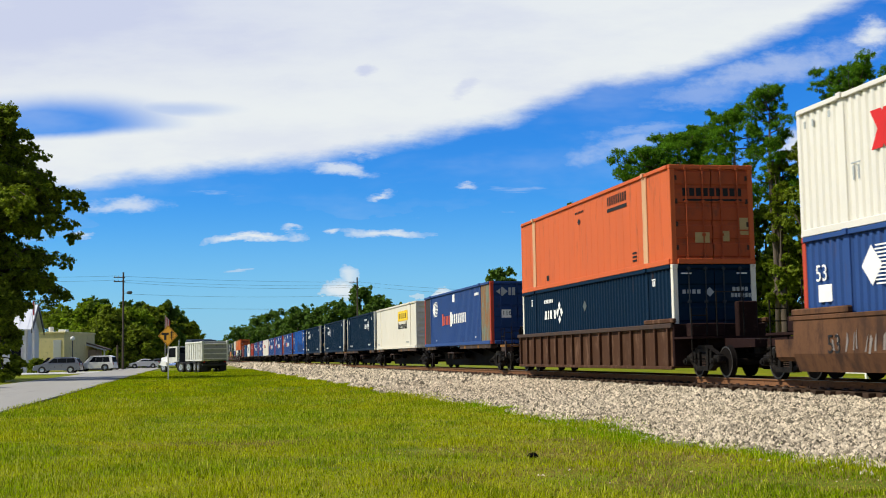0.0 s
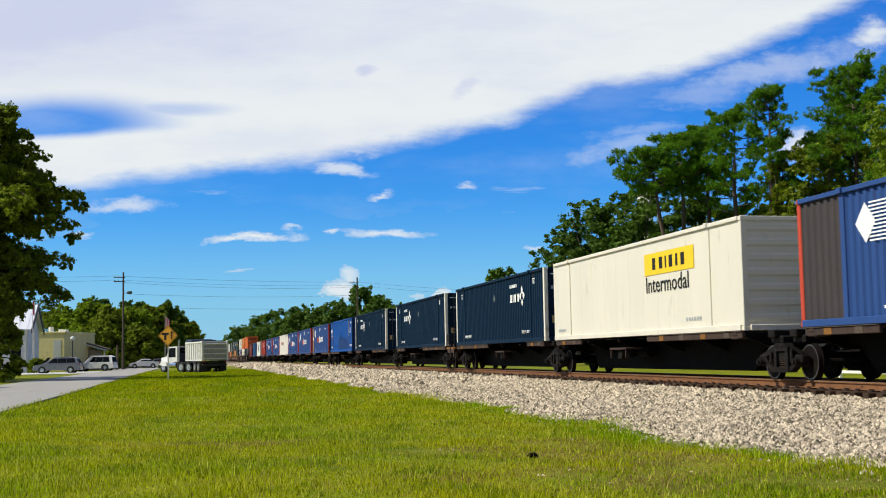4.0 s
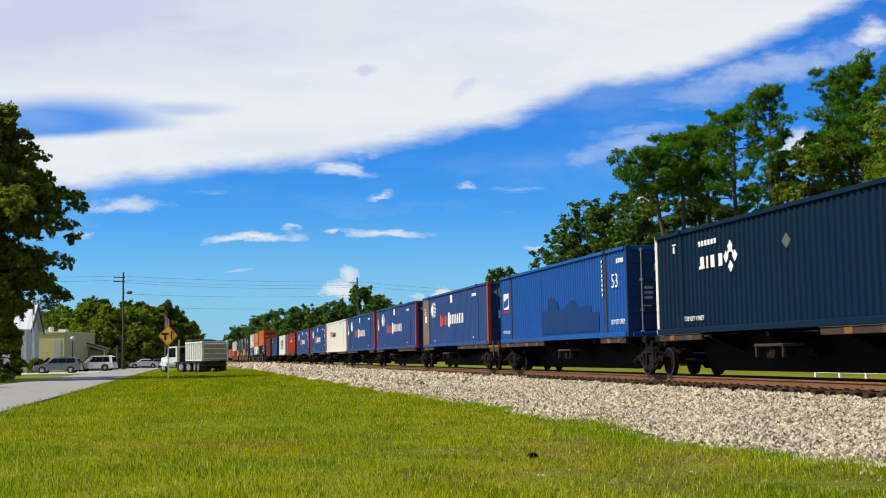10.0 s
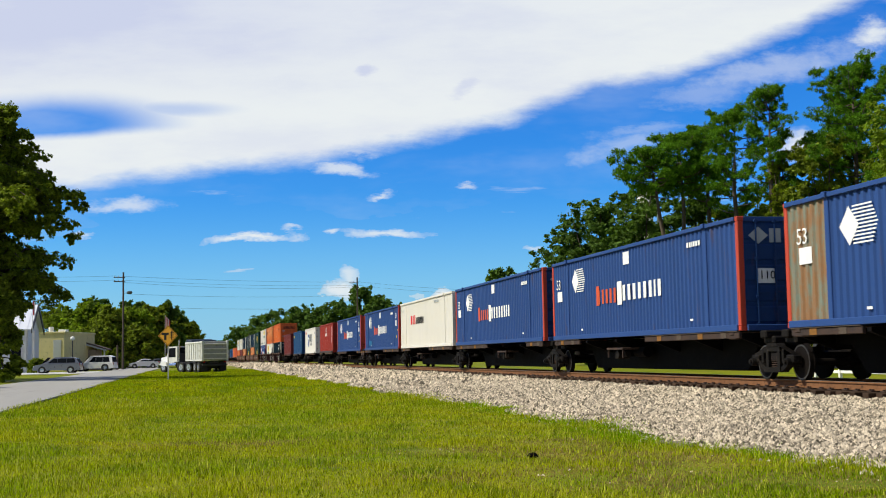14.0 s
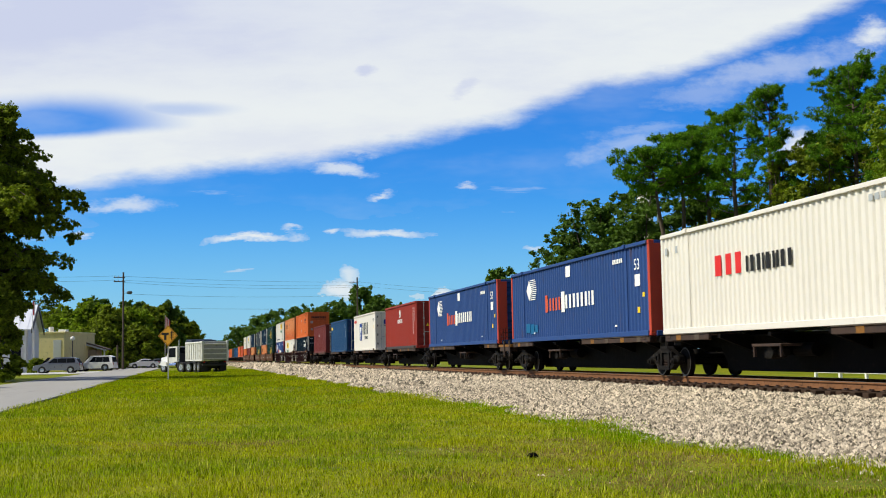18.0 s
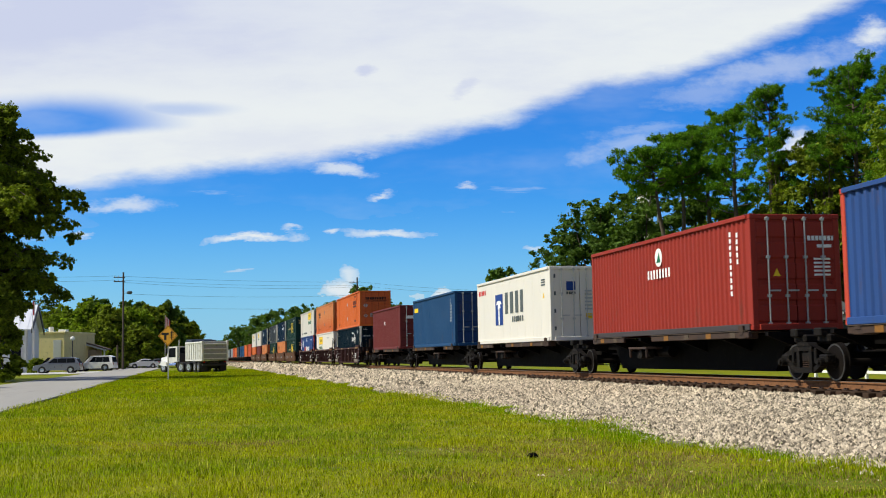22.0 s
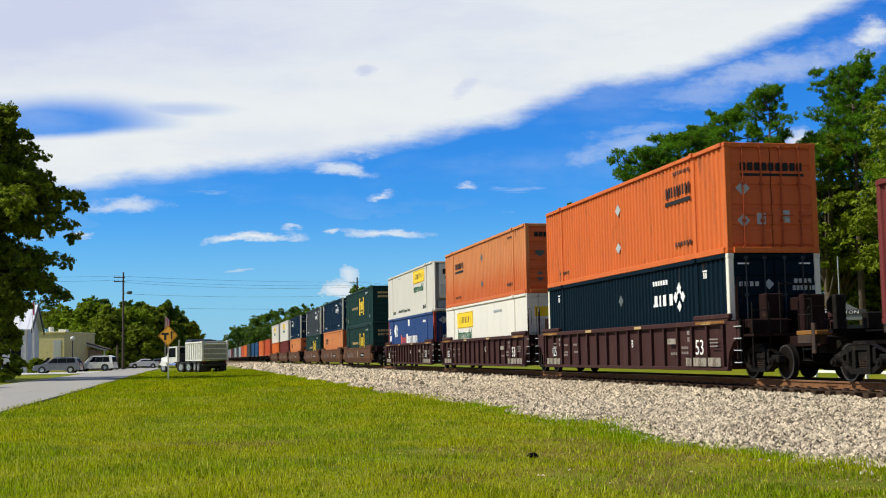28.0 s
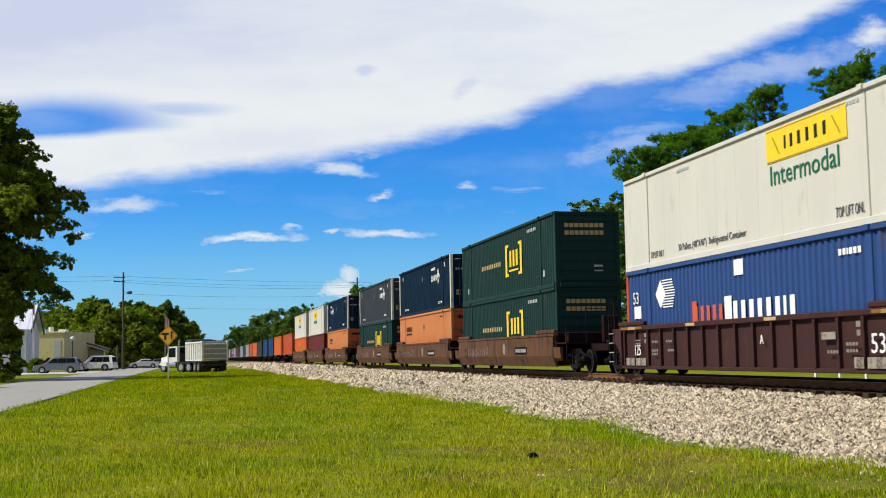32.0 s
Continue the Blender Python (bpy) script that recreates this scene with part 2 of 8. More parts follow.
def link(name, data, material, parent=None, label="", m=None, smooth_shade=False):
    ob = new(name, data)
    if material and not data.materials:
        data.materials.append(material)
    if smooth_shade:
        data.polygons.foreach_set("use_smooth", [True] * len(data.polygons))
    if parent:
        ob.parent = parent
    if m is not None:
        ob.matrix_basis = m
    if label:
        tagged(ob, label)
    return ob


def part(name, shape, material, parent, label="", m=None, smooth_shade=False):
    """One mesh under a thing or a part."""
    data = shape if isinstance(shape, bpy.types.Mesh) else shape.mesh(name)
    return link(name, data, material, parent, label, m, smooth_shade)


def thing(name, label, category, group="", m=None, kind=""):
    ob = new(name)
    ob.empty_display_size = 0.3
    if m is not None:
        ob.matrix_basis = m
    return tagged(ob, label, category, group, kind)


def text_mesh(text, height, align="LEFT"):
    cu = bpy.data.curves.new("lettering", "FONT")
    cu.body, cu.size, cu.align_x, cu.extrude = text, height * 1.38, align, 0.004
    cu.resolution_u = 2
    ob = new("lettering", cu)
    bpy.context.view_layer.update()
    me = bpy.data.meshes.new_from_object(ob.evaluated_get(bpy.context.evaluated_depsgraph_get()))
    bpy.data.objects.remove(ob)
    bpy.data.curves.remove(cu)
    return me


def raw_mesh(name, verts, faces, per):
    """A mesh from numpy arrays; per: corners of each face."""
    me = bpy.data.meshes.new(name)
    nf = len(faces)
    me.vertices.add(len(verts))
    me.vertices.foreach_set("co", np.ascontiguousarray(verts, dtype=np.float32).ravel())
    me.loops.add(nf * per)
    me.loops.foreach_set("vertex_index", np.ascontiguousarray(faces, dtype=np.int32).ravel())
    me.polygons.add(nf)
    me.polygons.foreach_set("loop_start", np.arange(0, nf * per, per, dtype=np.int32))
    me.polygons.foreach_set("loop_total", np.full(nf, per, dtype=np.int32))
    me.update(calc_edges=True)
    return me


def turf(name, dark, green, yellow, dry, island=0.0, translucent=0.0, bump=0.0):
    """Lawn: broad patches of deep green, yellow-green and dry straw over a fine grain."""
    m = bpy.data.materials.new(name)
    m.use_nodes = True
    N = Nodes(m.node_tree)
    co = N.n("ShaderNodeTexCoord").outputs["Object"]

    def cloud(scale, off, detail=4.0):
        v = N.n("ShaderNodeMapping", {0: co, 1: (off, off * 1.7, 0), 3: (1, 0.75, 1)}).outputs[0]
        return N.n("ShaderNodeTexNoise", {"Vector": v, "Scale": scale, "Detail": detail, "Roughness": 0.6}).outputs[0]
    c = N.mix(smooth(N, cloud(0.30, 3.0), 0.38, 0.62), green, yellow)
    c = N.mix(N.math("MULTIPLY", smooth(N, cloud(0.85, 11.0), 0.50, 0.68), 0.75), c, dark)
    c = N.mix(N.math("MULTIPLY", smooth(N, cloud(1.5, 7.0, 6.0), 0.56, 0.74), 0.6), c, dry)
    lift = N.math("MULTIPLY_ADD", cloud(14.0, 1.0), 0.7, 0.65)
    if island:
        lift = N.math("MULTIPLY", lift, N.math("MULTIPLY_ADD", N.n("ShaderNodeNewGeometry").outputs["Random Per Island"], 2 * island, 1 - island))
    c = N.n("ShaderNodeVectorMath", {0: c, 3: lift}, operation="SCALE").outputs[0]
    b = N.n("ShaderNodeBsdfPrincipled", {"Base Color": c, "Roughness": 0.8, "Specular IOR Level": 0.07})
    out = b.outputs[0]
    if bump:
        bn = N.n("ShaderNodeBump", {"Strength": bump, "Distance": 0.02, "Height": cloud(9.0, 2.0)})
        N.t.links.new(bn.outputs[0], b.inputs["Normal"])
    if translucent:
        tr = N.n("ShaderNodeBsdfTranslucent", {0: N.n("ShaderNodeVectorMath", {0: c, 1: (1.5, 1.6, 0.6)}, operation="MULTIPLY").outputs[0]})
        out = N.n("ShaderNodeMixShader", {0: translucent, 1: out, 2: tr.outputs[0]}).outputs[0]
    N.n("ShaderNodeOutputMaterial", {0: out})
    return m


GRASS = turf("grass_soil", (0.095, 0.13, 0.006), (0.145, 0.185, 0.005), (0.215, 0.215, 0.008), (0.27, 0.215, 0.05), bump=0.6)
BLADE = turf("grass_blade", (0.140, 0.215, 0.003), (0.225, 0.292, 0.002), (0.345, 0.350, 0.004), (0.42, 0.34, 0.045), 0.7, 0.35)
TUSSOCK = turf("tussock_blade", (0.10, 0.20, 0.003), (0.17, 0.29, 0.003), (0.25, 0.35, 0.004), (0.34, 0.34, 0.03), 0.6, 0.35)
DRYB = mat("dry_grass_blade", (0.50, 0.48, 0.06), 0.8, spec=0.1, var=0.2, scale=1, fine=9, island=0.4, translucent=0.25)
ASPHALT = mat("worn_asphalt", (0.35, 0.335, 0.30), 0.9, var=0.15, scale=0.35, fine=60, bump=0.2, stain=(0.27, 0.265, 0.25), stain_amt=0.3, stretch=(1, 0.15, 1), spec=0.15)
CONCRETE = mat("pale_concrete", (0.55, 0.53, 0.48), 0.9, var=0.15, scale=0.6, fine=50, bump=0.2)
WITHER = mat("withered_grass_blade", (0.27, 0.185, 0.075), 0.9, var=0.4, scale=1.2, fine=9, island=0.5, spec=0.05, translucent=0.15)
GRAVEL = mat("gravel_bed", (0.19, 0.16, 0.12), 0.95, spec=0.05, var=0.5, scale=2.5, fine=22, bump=1.0, stain=(0.18, 0.15, 0.12), stain_amt=0.3)
STONE = mat("ballast_stone", (0.415, 0.350, 0.256), 0.95, spec=0.05, var=0.25, scale=0.6, fine=60, island=0.85, bump=0.2)
RUSTY = mat("rusty_steel", (0.21, 0.098, 0.044), 0.85, 0.0, spec=0.15, var=0.4, scale=3, fine=50, bump=0.2, stain=(0.05, 0.027, 0.018), stain_amt=0.4)
RAILHEAD = mat("worn_rail_head", (0.42, 0.38, 0.34), 0.35, 0.9, var=0.15, scale=4, fine=60)
LEDGE = mat("rusty_brown_deck", (0.050, 0.026, 0.015), 0.85, var=0.5, scale=1.5, fine=20, stain=(0.025, 0.016, 0.013), stain_amt=0.6, bump=0.2)
WOOD = mat("creosoted_timber", (0.060, 0.038, 0.025), 0.95, spec=0.1, var=0.4, scale=6, fine=50, bump=0.5, stretch=(0.3, 3, 3), objvar=0.25)
BLACK = mat("black_steel", (0.005, 0.0046, 0.0044), 0.7, 0.0, var=0.4, scale=3, fine=40, stain=(0.02, 0.014, 0.011), stain_amt=0.3, bump=0.1, spec=0.05)
TRUCK = mat("grimy_cast_steel", (0.011, 0.0095, 0.008), 0.65, 0.0, var=0.5, scale=4, fine=40, stain=(0.06, 0.045, 0.034), stain_amt=0.32, bump=0.2, spec=0.10)
WHEEL = mat("wheel_steel", (0.010, 0.0078, 0.0065), 0.7, 0.0, spec=0.08, var=0.35, scale=5, fine=40)
TREAD = mat("wheel_tread", (0.09, 0.085, 0.08), 0.4, 0.6, var=0.3)
BARK = mat("bark", (0.10, 0.075, 0.055), 0.95, var=0.4, scale=3, fine=25, bump=0.8, stretch=(1, 1, 0.3))
LEAF = mat("oak_leaf", (0.165, 0.210, 0.018), 0.75, spec=0.12, var=0.5, scale=0.25, fine=2, island=0.5, translucent=0.33)
LEAFL = mat("light_leaf", (0.17, 0.24, 0.018), 0.75, spec=0.12, var=0.4, scale=0.25, fine=2, island=0.4, translucent=0.35)
PINE = mat("pine_needles", (0.100, 0.212, 0.014), 0.75, spec=0.10, var=0.4, scale=0.3, fine=2, island=0.7, translucent=0.3)
FAR = mat("far_leaf", (0.095, 0.165, 0.028), 0.75, spec=0.12, var=0.45, scale=0.12, fine=1, island=0.35, translucent=0.25)

# ---- ground, road and track ----
def hill(x, y):
    """Height of the ground: the gravel bed climbs to the track, and dips behind it."""
    e = np.clip((x - 6.6) / 6.6, 0, 1) * np.clip((24.5 - x) / 6.5, 0, 1)
    base = 0.10 * np.clip(e, 0, 1)
    lawn = 0.04 * np.sin(x * 0.9 + 1.0) * np.sin(y * 0.21) + 0.03 * np.sin(y * 0.5 + x * 0.3)
    lawn = lawn * np.clip((x + 4.6) / 1.5, 0, 1) * np.clip((7.5 - x) / 2.0, 0, 1)
    return base + lawn


def grid_sheet(name, xs, ys, zf, material, kind="structure"):
    X, Y = np.meshgrid(xs, ys)
    Z = zf(X, Y)
    v = np.stack([X, Y, Z], -1).reshape(-1, 3)
    nx, ny = len(xs), len(ys)
    i = (np.arange(ny - 1)[:, None] * nx + np.arange(nx - 1)[None, :]).ravel()
    me = raw_mesh(name, v, np.stack([i, i + 1, i + nx + 1, i + nx], -1), 4)
    ob = link(name, me, material, smooth_shade=True)
    return tagged(ob, kind=kind)


_xs = np.concatenate([[-2500, -600, -200, -80, -40, -20, -12], np.arange(-6, 26.1, 0.55), [30, 40, 60, 100, 250, 700, 2500]])
_ys = np.concatenate([[-2500, -600, -200, -80, -30, -8], np.arange(0, 70, 0.8), np.arange(70, 220, 4), [240, 300, 400, 600, 1000, 2500]])
ground = tagged(grid_sheet("ground", _xs, _ys, lambda x, y: hill(x, y) - 0.03, GRASS), "mown green lawn and verge with dry patches", "grass")

# the gravel bed that carries the track


def bed_z(x, y):
    edge = 0.25 * np.sin(y * 0.7) + 0.2 * np.sin(y * 0.23 + 1) + 0.12 * np.sin(y * 1.9)
    t = np.clip((x - 7.0 - edge) / 6.2, -0.1, 1) * np.clip((22.0 - x) / 5.5, -0.1, 1)
    bump = 0.02 * np.sin(x * 5 + y * 3.1) + 0.02 * np.sin(y * 4.3 - x * 2.2)
    core = np.clip(1 - np.abs(x - TRACK_X) / 1.75, 0, 1) ** 0.6 * 0.10
    return np.where(t < 0, -0.08, 0.17 * t + core) + bump * 0.6


gravel = tagged(grid_sheet("gravel_bed", np.linspace(6.2, 22.4, 55), np.concatenate([[-400, -60, -10], np.arange(0, 70, 0.6), np.arange(70, 200, 3), np.arange(200, 900, 25)]), bed_z, GRAVEL),
                "pale grey crushed stone bed under the railway track", "gravel")

# road
road = Shape()
road.box(-10.4, -4.7, -60, 900, -0.2, 0.03)
tagged(link("road", road.mesh("road"), ASPHALT), "pale worn asphalt road along the verge", "road", kind="structure")
drive = Shape()
drive.box(-24, -10.4, 128, 150, -0.2, 0.035).box(-30, -10.4, 186, 214, -0.2, 0.035)
tagged(link("pavement", drive.mesh("pavement"), CONCRETE), "pale concrete forecourt beside the road", "pavement", kind="structure")


def rails():
    for sx in (-1, 1):
        x = TRACK_X + sx * 0.755
        s = Shape()
        z = RAIL_Z
        y0, y1 = -420, 900
        s.box(x - 0.070, x + 0.070, y0, y1, z - 0.172, z - 0.152)
        s.box(x - 0.010, x + 0.010, y0, y1, z - 0.152, z - 0.045)
        s.box(x - 0.037, x + 0.037, y0, y1, z - 0.045, z - 0.004, 0.006)
        r = tagged(link("rail", s.mesh("rail"), RUSTY), "rusty steel rail with a worn bright top", "rail", "rails of the track", "structure")
        h = Shape().box(x - 0.030, x + 0.030, y0, y1, z - 0.004, z)
        part("rail_head", h, RAILHEAD, r)


rails()


def ties():
    me = Shape().box(-1.32, 1.32, -0.115, 0.115, -0.19, 0.0, 0.012).mesh("tie")
    me.materials.append(WOOD)
    plate = Shape()
    for sx in (-0.755, 0.755):
        plate.box(sx - 0.17, sx + 0.17, -0.09, 0.09, 0.0, 0.018).box(sx - 0.13, sx - 0.09, -0.07, -0.03, 0.018, 0.05).box(sx - 0.13, sx - 0.09, 0.03, 0.07, 0.018, 0.05)
    pm = plate.mesh("tie_plate")
    pm.materials.append(LEDGE)
    rnd = random.Random(4)
    bed = tagged(new("track_ties"), "rows of weathered timber railway ties", "ties", kind="structure")
    y = 12.0
    far = Shape()
    for i in range(1100):
        yy = y + i * 0.53
        if i < 150:
            m = pose(TRACK_X + rnd.uniform(-0.05, 0.05), yy + rnd.uniform(-0.03, 0.03), RAIL_Z - 0.19, 0, 0, rnd.uniform(-1.0, 1.0))
            t = link("tie", me, None, bed, m=m)
            link("tie_plate", pm, None, t)
        else:
            far.box(TRACK_X - 1.32, TRACK_X + 1.32, yy - 0.115, yy + 0.115, RAIL_Z - 0.38, RAIL_Z - 0.19)
    for i in range(60):
        yy = y - 0.53 * (i + 1)
        far.box(TRACK_X - 1.32, TRACK_X + 1.32, yy - 0.115, yy + 0.115, RAIL_Z - 0.38, RAIL_Z - 0.19)
    part("far_ties", far, WOOD, bed)


ties()


_spots = ((4.4, 11.4, 0.9, 0.9), (5.6, 13.2, 0.8, 1.0), (6.1, 10.4, 0.5, 0.8), (3.3, 15.6, 1.0, 0.6), (4.4, 14.4, 0.7, 0.7), (0.5, 19.0, 1.2, 0.8), (5.2, 16.6, 0.6, 1.0), (2.6, 12.4, 0.5, 0.4), (3.9, 12.6, 0.4, 0.4))


def thin(x, y):
    """How worn the turf is, 0 to 1."""
    d = sum(np.exp(-(((x - a) / c) ** 2 + ((y - b) / e) ** 2)) for a, b, c, e in _spots)
    return np.clip(1.3 * d * (0.75 + 0.6 * np.sin(x * 4.3 + 1.7 * np.sin(y * 2.0)) * np.sin(y * 3.9 + x)), 0, 1)


def stones():
    """Loose crushed stones on the bed, nearest first."""
    rng = np.random.default_rng(5)
    def edge_of(y):
        return 7.0 + 0.25 * np.sin(y * 0.7) + 0.2 * np.sin(y * 0.23 + 1) + 0.12 * np.sin(y * 1.9)

    def batch(n, x0, x1, y0, y1, s0, s1, mode=0):
        x, y = rng.uniform(x0, x1, n), rng.uniform(y0, y1, n)
        if mode == 0:
            keep = x > edge_of(y) - 0.15
        elif mode == 1:
            keep = rng.uniform(0, 1, n) < np.exp(-np.clip(edge_of(y) + 0.2 - x, 0, 9) / 0.45)
        else:
            keep = rng.uniform(0, 1, n) < 0.9 * thin(x, y)
        x, y = x[keep], y[keep]
        n = len(x)
        z = np.maximum(bed_z(x, y), hill(x, y) - 0.03)
        s = rng.uniform(s0, s1, n) * rng.uniform(0.7, 1.25, n)
        base = np.array([(1, 0.8, -0.3), (-0.8, 1, -0.3), (-1, -0.8, -0.3), (0.8, -1, -0.3), (0, 0, 1.25)], float)
        v = base[None] * (s[:, None, None] * rng.uniform(0.6, 1.15, (n, 5, 1)))
        v = v + rng.normal(0, 0.30, (n, 5, 3)) * np.array([1, 1, 0.8]) * s[:, None, None]
        an = rng.uniform(0, 6.28, n)
        c, sn = np.cos(an)[:, None], np.sin(an)[:, None]
        long = rng.uniform(1.0, 1.7, n)[:, None]
        v = np.stack([v[..., 0] * c * long - v[..., 1] * sn, v[..., 0] * sn * long + v[..., 1] * c, v[..., 2]], -1)
        v += np.stack([x, y, z + s * rng.uniform(0.1, 0.5, n)], -1)[:, None]
        f = np.array([(0, 1, 4), (1, 2, 4), (2, 3, 4), (3, 0, 4)])
        return v.reshape(-1, 3), (np.arange(n)[:, None, None] * 5 + f[None]).reshape(-1, 3)
    vs, fs, o = [], [], 0
    for spec in ((58000, 6.6, 13.6, 8, 24, 0.013, 0.031), (46000, 6.6, 13.6, 24, 48, 0.019, 0.042), (18000, 6.6, 13.6, 48, 110, 0.045, 0.095),
                 (5000, 13.6, 16.2, 12, 60, 0.03, 0.055), (9000, 6.6, 13.6, 104, 280, 0.10, 0.20), (1500, 6.3, 7.2, 9, 40, 0.012, 0.028, 1), (350, 1.0, 7.0, 9, 20, 0.006, 0.014, 2)):
        v, f = batch(*spec)
        vs.append(v)
        fs.append(f + o)
        o += len(v)
    me = raw_mesh("ballast_stones", np.concatenate(vs), np.concatenate(fs), 3)
    tagged(link("ballast_stones", me, STONE), "loose pale crushed ballast stones beside the track", "stones", kind="stuff")


stones()


def blades(name, material, n, x0, x1, y0, y1, h0, h1, w, seed, label, patch=None, flop=0.35):
    rng = np.random.default_rng(seed)
    x, y = rng.uniform(x0, x1, n), y0 + (y1 - y0) * rng.uniform(0, 1, n) ** 1.5
    edge = 0.25 * np.sin(y * 0.7) + 0.2 * np.sin(y * 0.23 + 1) + 0.12 * np.sin(y * 1.9)
    keep = x < 7.2 + edge + rng.normal(0, 1, n) * np.where(rng.uniform(0, 1, n) < 0.14, 0.6, 0.18)
    if patch is not None:
        keep &= patch(x, y, rng)
    x, y = x[keep], y[keep]
    n = len(x)
    clump = 0.75 + 0.35 * np.sin(x * 2.1 + np.sin(y * 1.3) * 2) * np.sin(y * 1.7 + x)
    h = rng.uniform(h0, h1, n) * clump * (1 - 0.5 * thin(x, y))
    an = rng.uniform(0, 2 * np.pi, n)
    dx, dy = np.cos(an), np.sin(an)
    lean = rng.uniform(0.05, 2 * flop, n) * h
    la = rng.uniform(0, 2 * np.pi, n)
    z = hill(x, y) - 0.035
    ww = w * rng.uniform(0.6, 1.3, n) * (1 + np.clip(y - 15, 0, 60) * 0.035)
    b = np.stack([x, y, z], -1)
    side = np.stack([dx * ww, dy * ww, 0 * x], -1)
    tip = b + np.stack([np.cos(la) * lean, np.sin(la) * lean, h], -1)
    mid = b + np.stack([np.cos(la) * lean * 0.3, np.sin(la) * lean * 0.3, h * 0.6], -1)
    v = np.stack([b - side, b + side, mid + side * 0.7, mid - side * 0.7, tip], 1).reshape(-1, 3)
    if y0 >= 30:
        v = np.stack([b - side, b + side, tip], 1).reshape(-1, 3)
        f = np.arange(n * 3).reshape(-1, 3)
        tagged(link(name, raw_mesh(name, v, f, 3), material), label, "grass", kind="stuff")
        return
    i = np.arange(n) * 5
    f = np.concatenate([np.stack([i, i + 1, i + 2], -1), np.stack([i, i + 2, i + 3], -1), np.stack([i + 3, i + 2, i + 4], -1)])
    tagged(link(name, raw_mesh(name, v, f, 3), material), label, "grass", kind="stuff")


def bare(x, y, rng):
    """Thin, dry spots near the gravel."""
    return rng.uniform(0, 1, len(x)) > 0.85 * thin(x, y)


blades("lawn_grass", BLADE, 190000, -4.9, 8.6, 9.6, 30, 0.035, 0.090, 0.0042, 1, "short bright green lawn grass", bare)
blades("verge_grass", BLADE, 130000, -4.9, 9.0, 30, 140, 0.08, 0.16, 0.006, 2, "green verge grass by the road")
blades("dry_grass", DRYB, 30000, -4.75, 7.4, 8.5, 40, 0.06, 0.16, 0.0032, 3, "pale yellow-green grass stalks in the lawn")
blades("withered_grass", WITHER, 200000, -2.0, 7.3, 8.5, 21, 0.025, 0.07, 0.0045, 7, "short withered brown grass on worn spots", lambda x, y, r: r.uniform(0, 1, len(x)) < 0.85 * thin(x, y) + 0.03, 0.6)



def tufted(x, y, rng):
    """Uneven clumps along the gravel's edge and a few in the worn lawn."""
    edge = 7.2 + 0.25 * np.sin(y * 0.7) + 0.2 * np.sin(y * 0.23 + 1) + 0.12 * np.sin(y * 1.9)
    near = np.exp(-((x - edge + 0.35) / 0.5) ** 2)
    clumps = np.sin(x * 5.3 + 2.0 * np.sin(y * 2.1)) * np.sin(y * 3.7 + 1.5 * np.sin(x * 2.9)) > -0.05
    return (rng.uniform(0, 1, len(x)) < near * 0.9) & clumps


blades("tussock_grass", TUSSOCK, 60000, 5.4, 8.4, 9.5, 29.9, 0.07, 0.17, 0.004, 9, "longer bright green grass along the gravel's edge", tufted, 0.55)

# ---- the train ----
MOVERS, WHEELS, CACHE = [], [], {}


def run(t):
    """Way of the train along the track after t seconds, metres; it gathers a little speed."""
    return 11.3405 * t - 0.0097956 * t ** 2 + 0.00042068 * t ** 3


def cached(key, make):
    if key not in CACHE:
        CACHE[key] = make().mesh(key[0])
    return CACHE[key]


def cpart(key, make, material, parent, label="", m=None, smooth_shade=False):
    """A part whose mesh is shared between alike parts; the paint belongs to the part."""
    me = cached(key, make)
    if not me.materials:
        me.materials.append(material)
        if smooth_shade:
            me.polygons.foreach_set("use_smooth", [True] * len(me.polygons))
    ob = new(key[0], me)
    ob.parent = parent
    if m is not None:
        ob.matrix_basis = m
    if me.materials[0] != material:
        ob.material_slots[0].link = "OBJECT"
        ob.material_slots[0].material = material
    if label:
        tagged(ob, label)
    return ob


NAVY = paint("navy_paint", (0.0032, 0.0180, 0.042), 0.06, spec=0.08)
INK = paint("blue_black_paint", (0.0020, 0.0110, 0.020), 0.03, spec=0.06)
GREYNAVY = paint("faded_slate_paint", (0.035, 0.045, 0.055), 0.4)
PBLUE = paint("blue_paint", (0.026, 0.070, 0.220), 0.25)
BBLUE = paint("bright_blue_paint", (0.007, 0.082, 0.33), 0.2)
# darker than the blue walls: shade of the container ends put into the colour
MBLUE = paint("dark_blue_paint", (0.012, 0.044, 0.145), 0.3)
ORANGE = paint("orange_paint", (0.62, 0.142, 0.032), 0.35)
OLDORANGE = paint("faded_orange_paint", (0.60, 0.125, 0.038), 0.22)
# OLDORANGE darkened for the shade on the end and its rods, with heavier rust
ENDORANGE = paint("shaded_rusty_orange_paint", (0.42, 0.080, 0.026), 0.45, streak=(1, 1, 0.5))
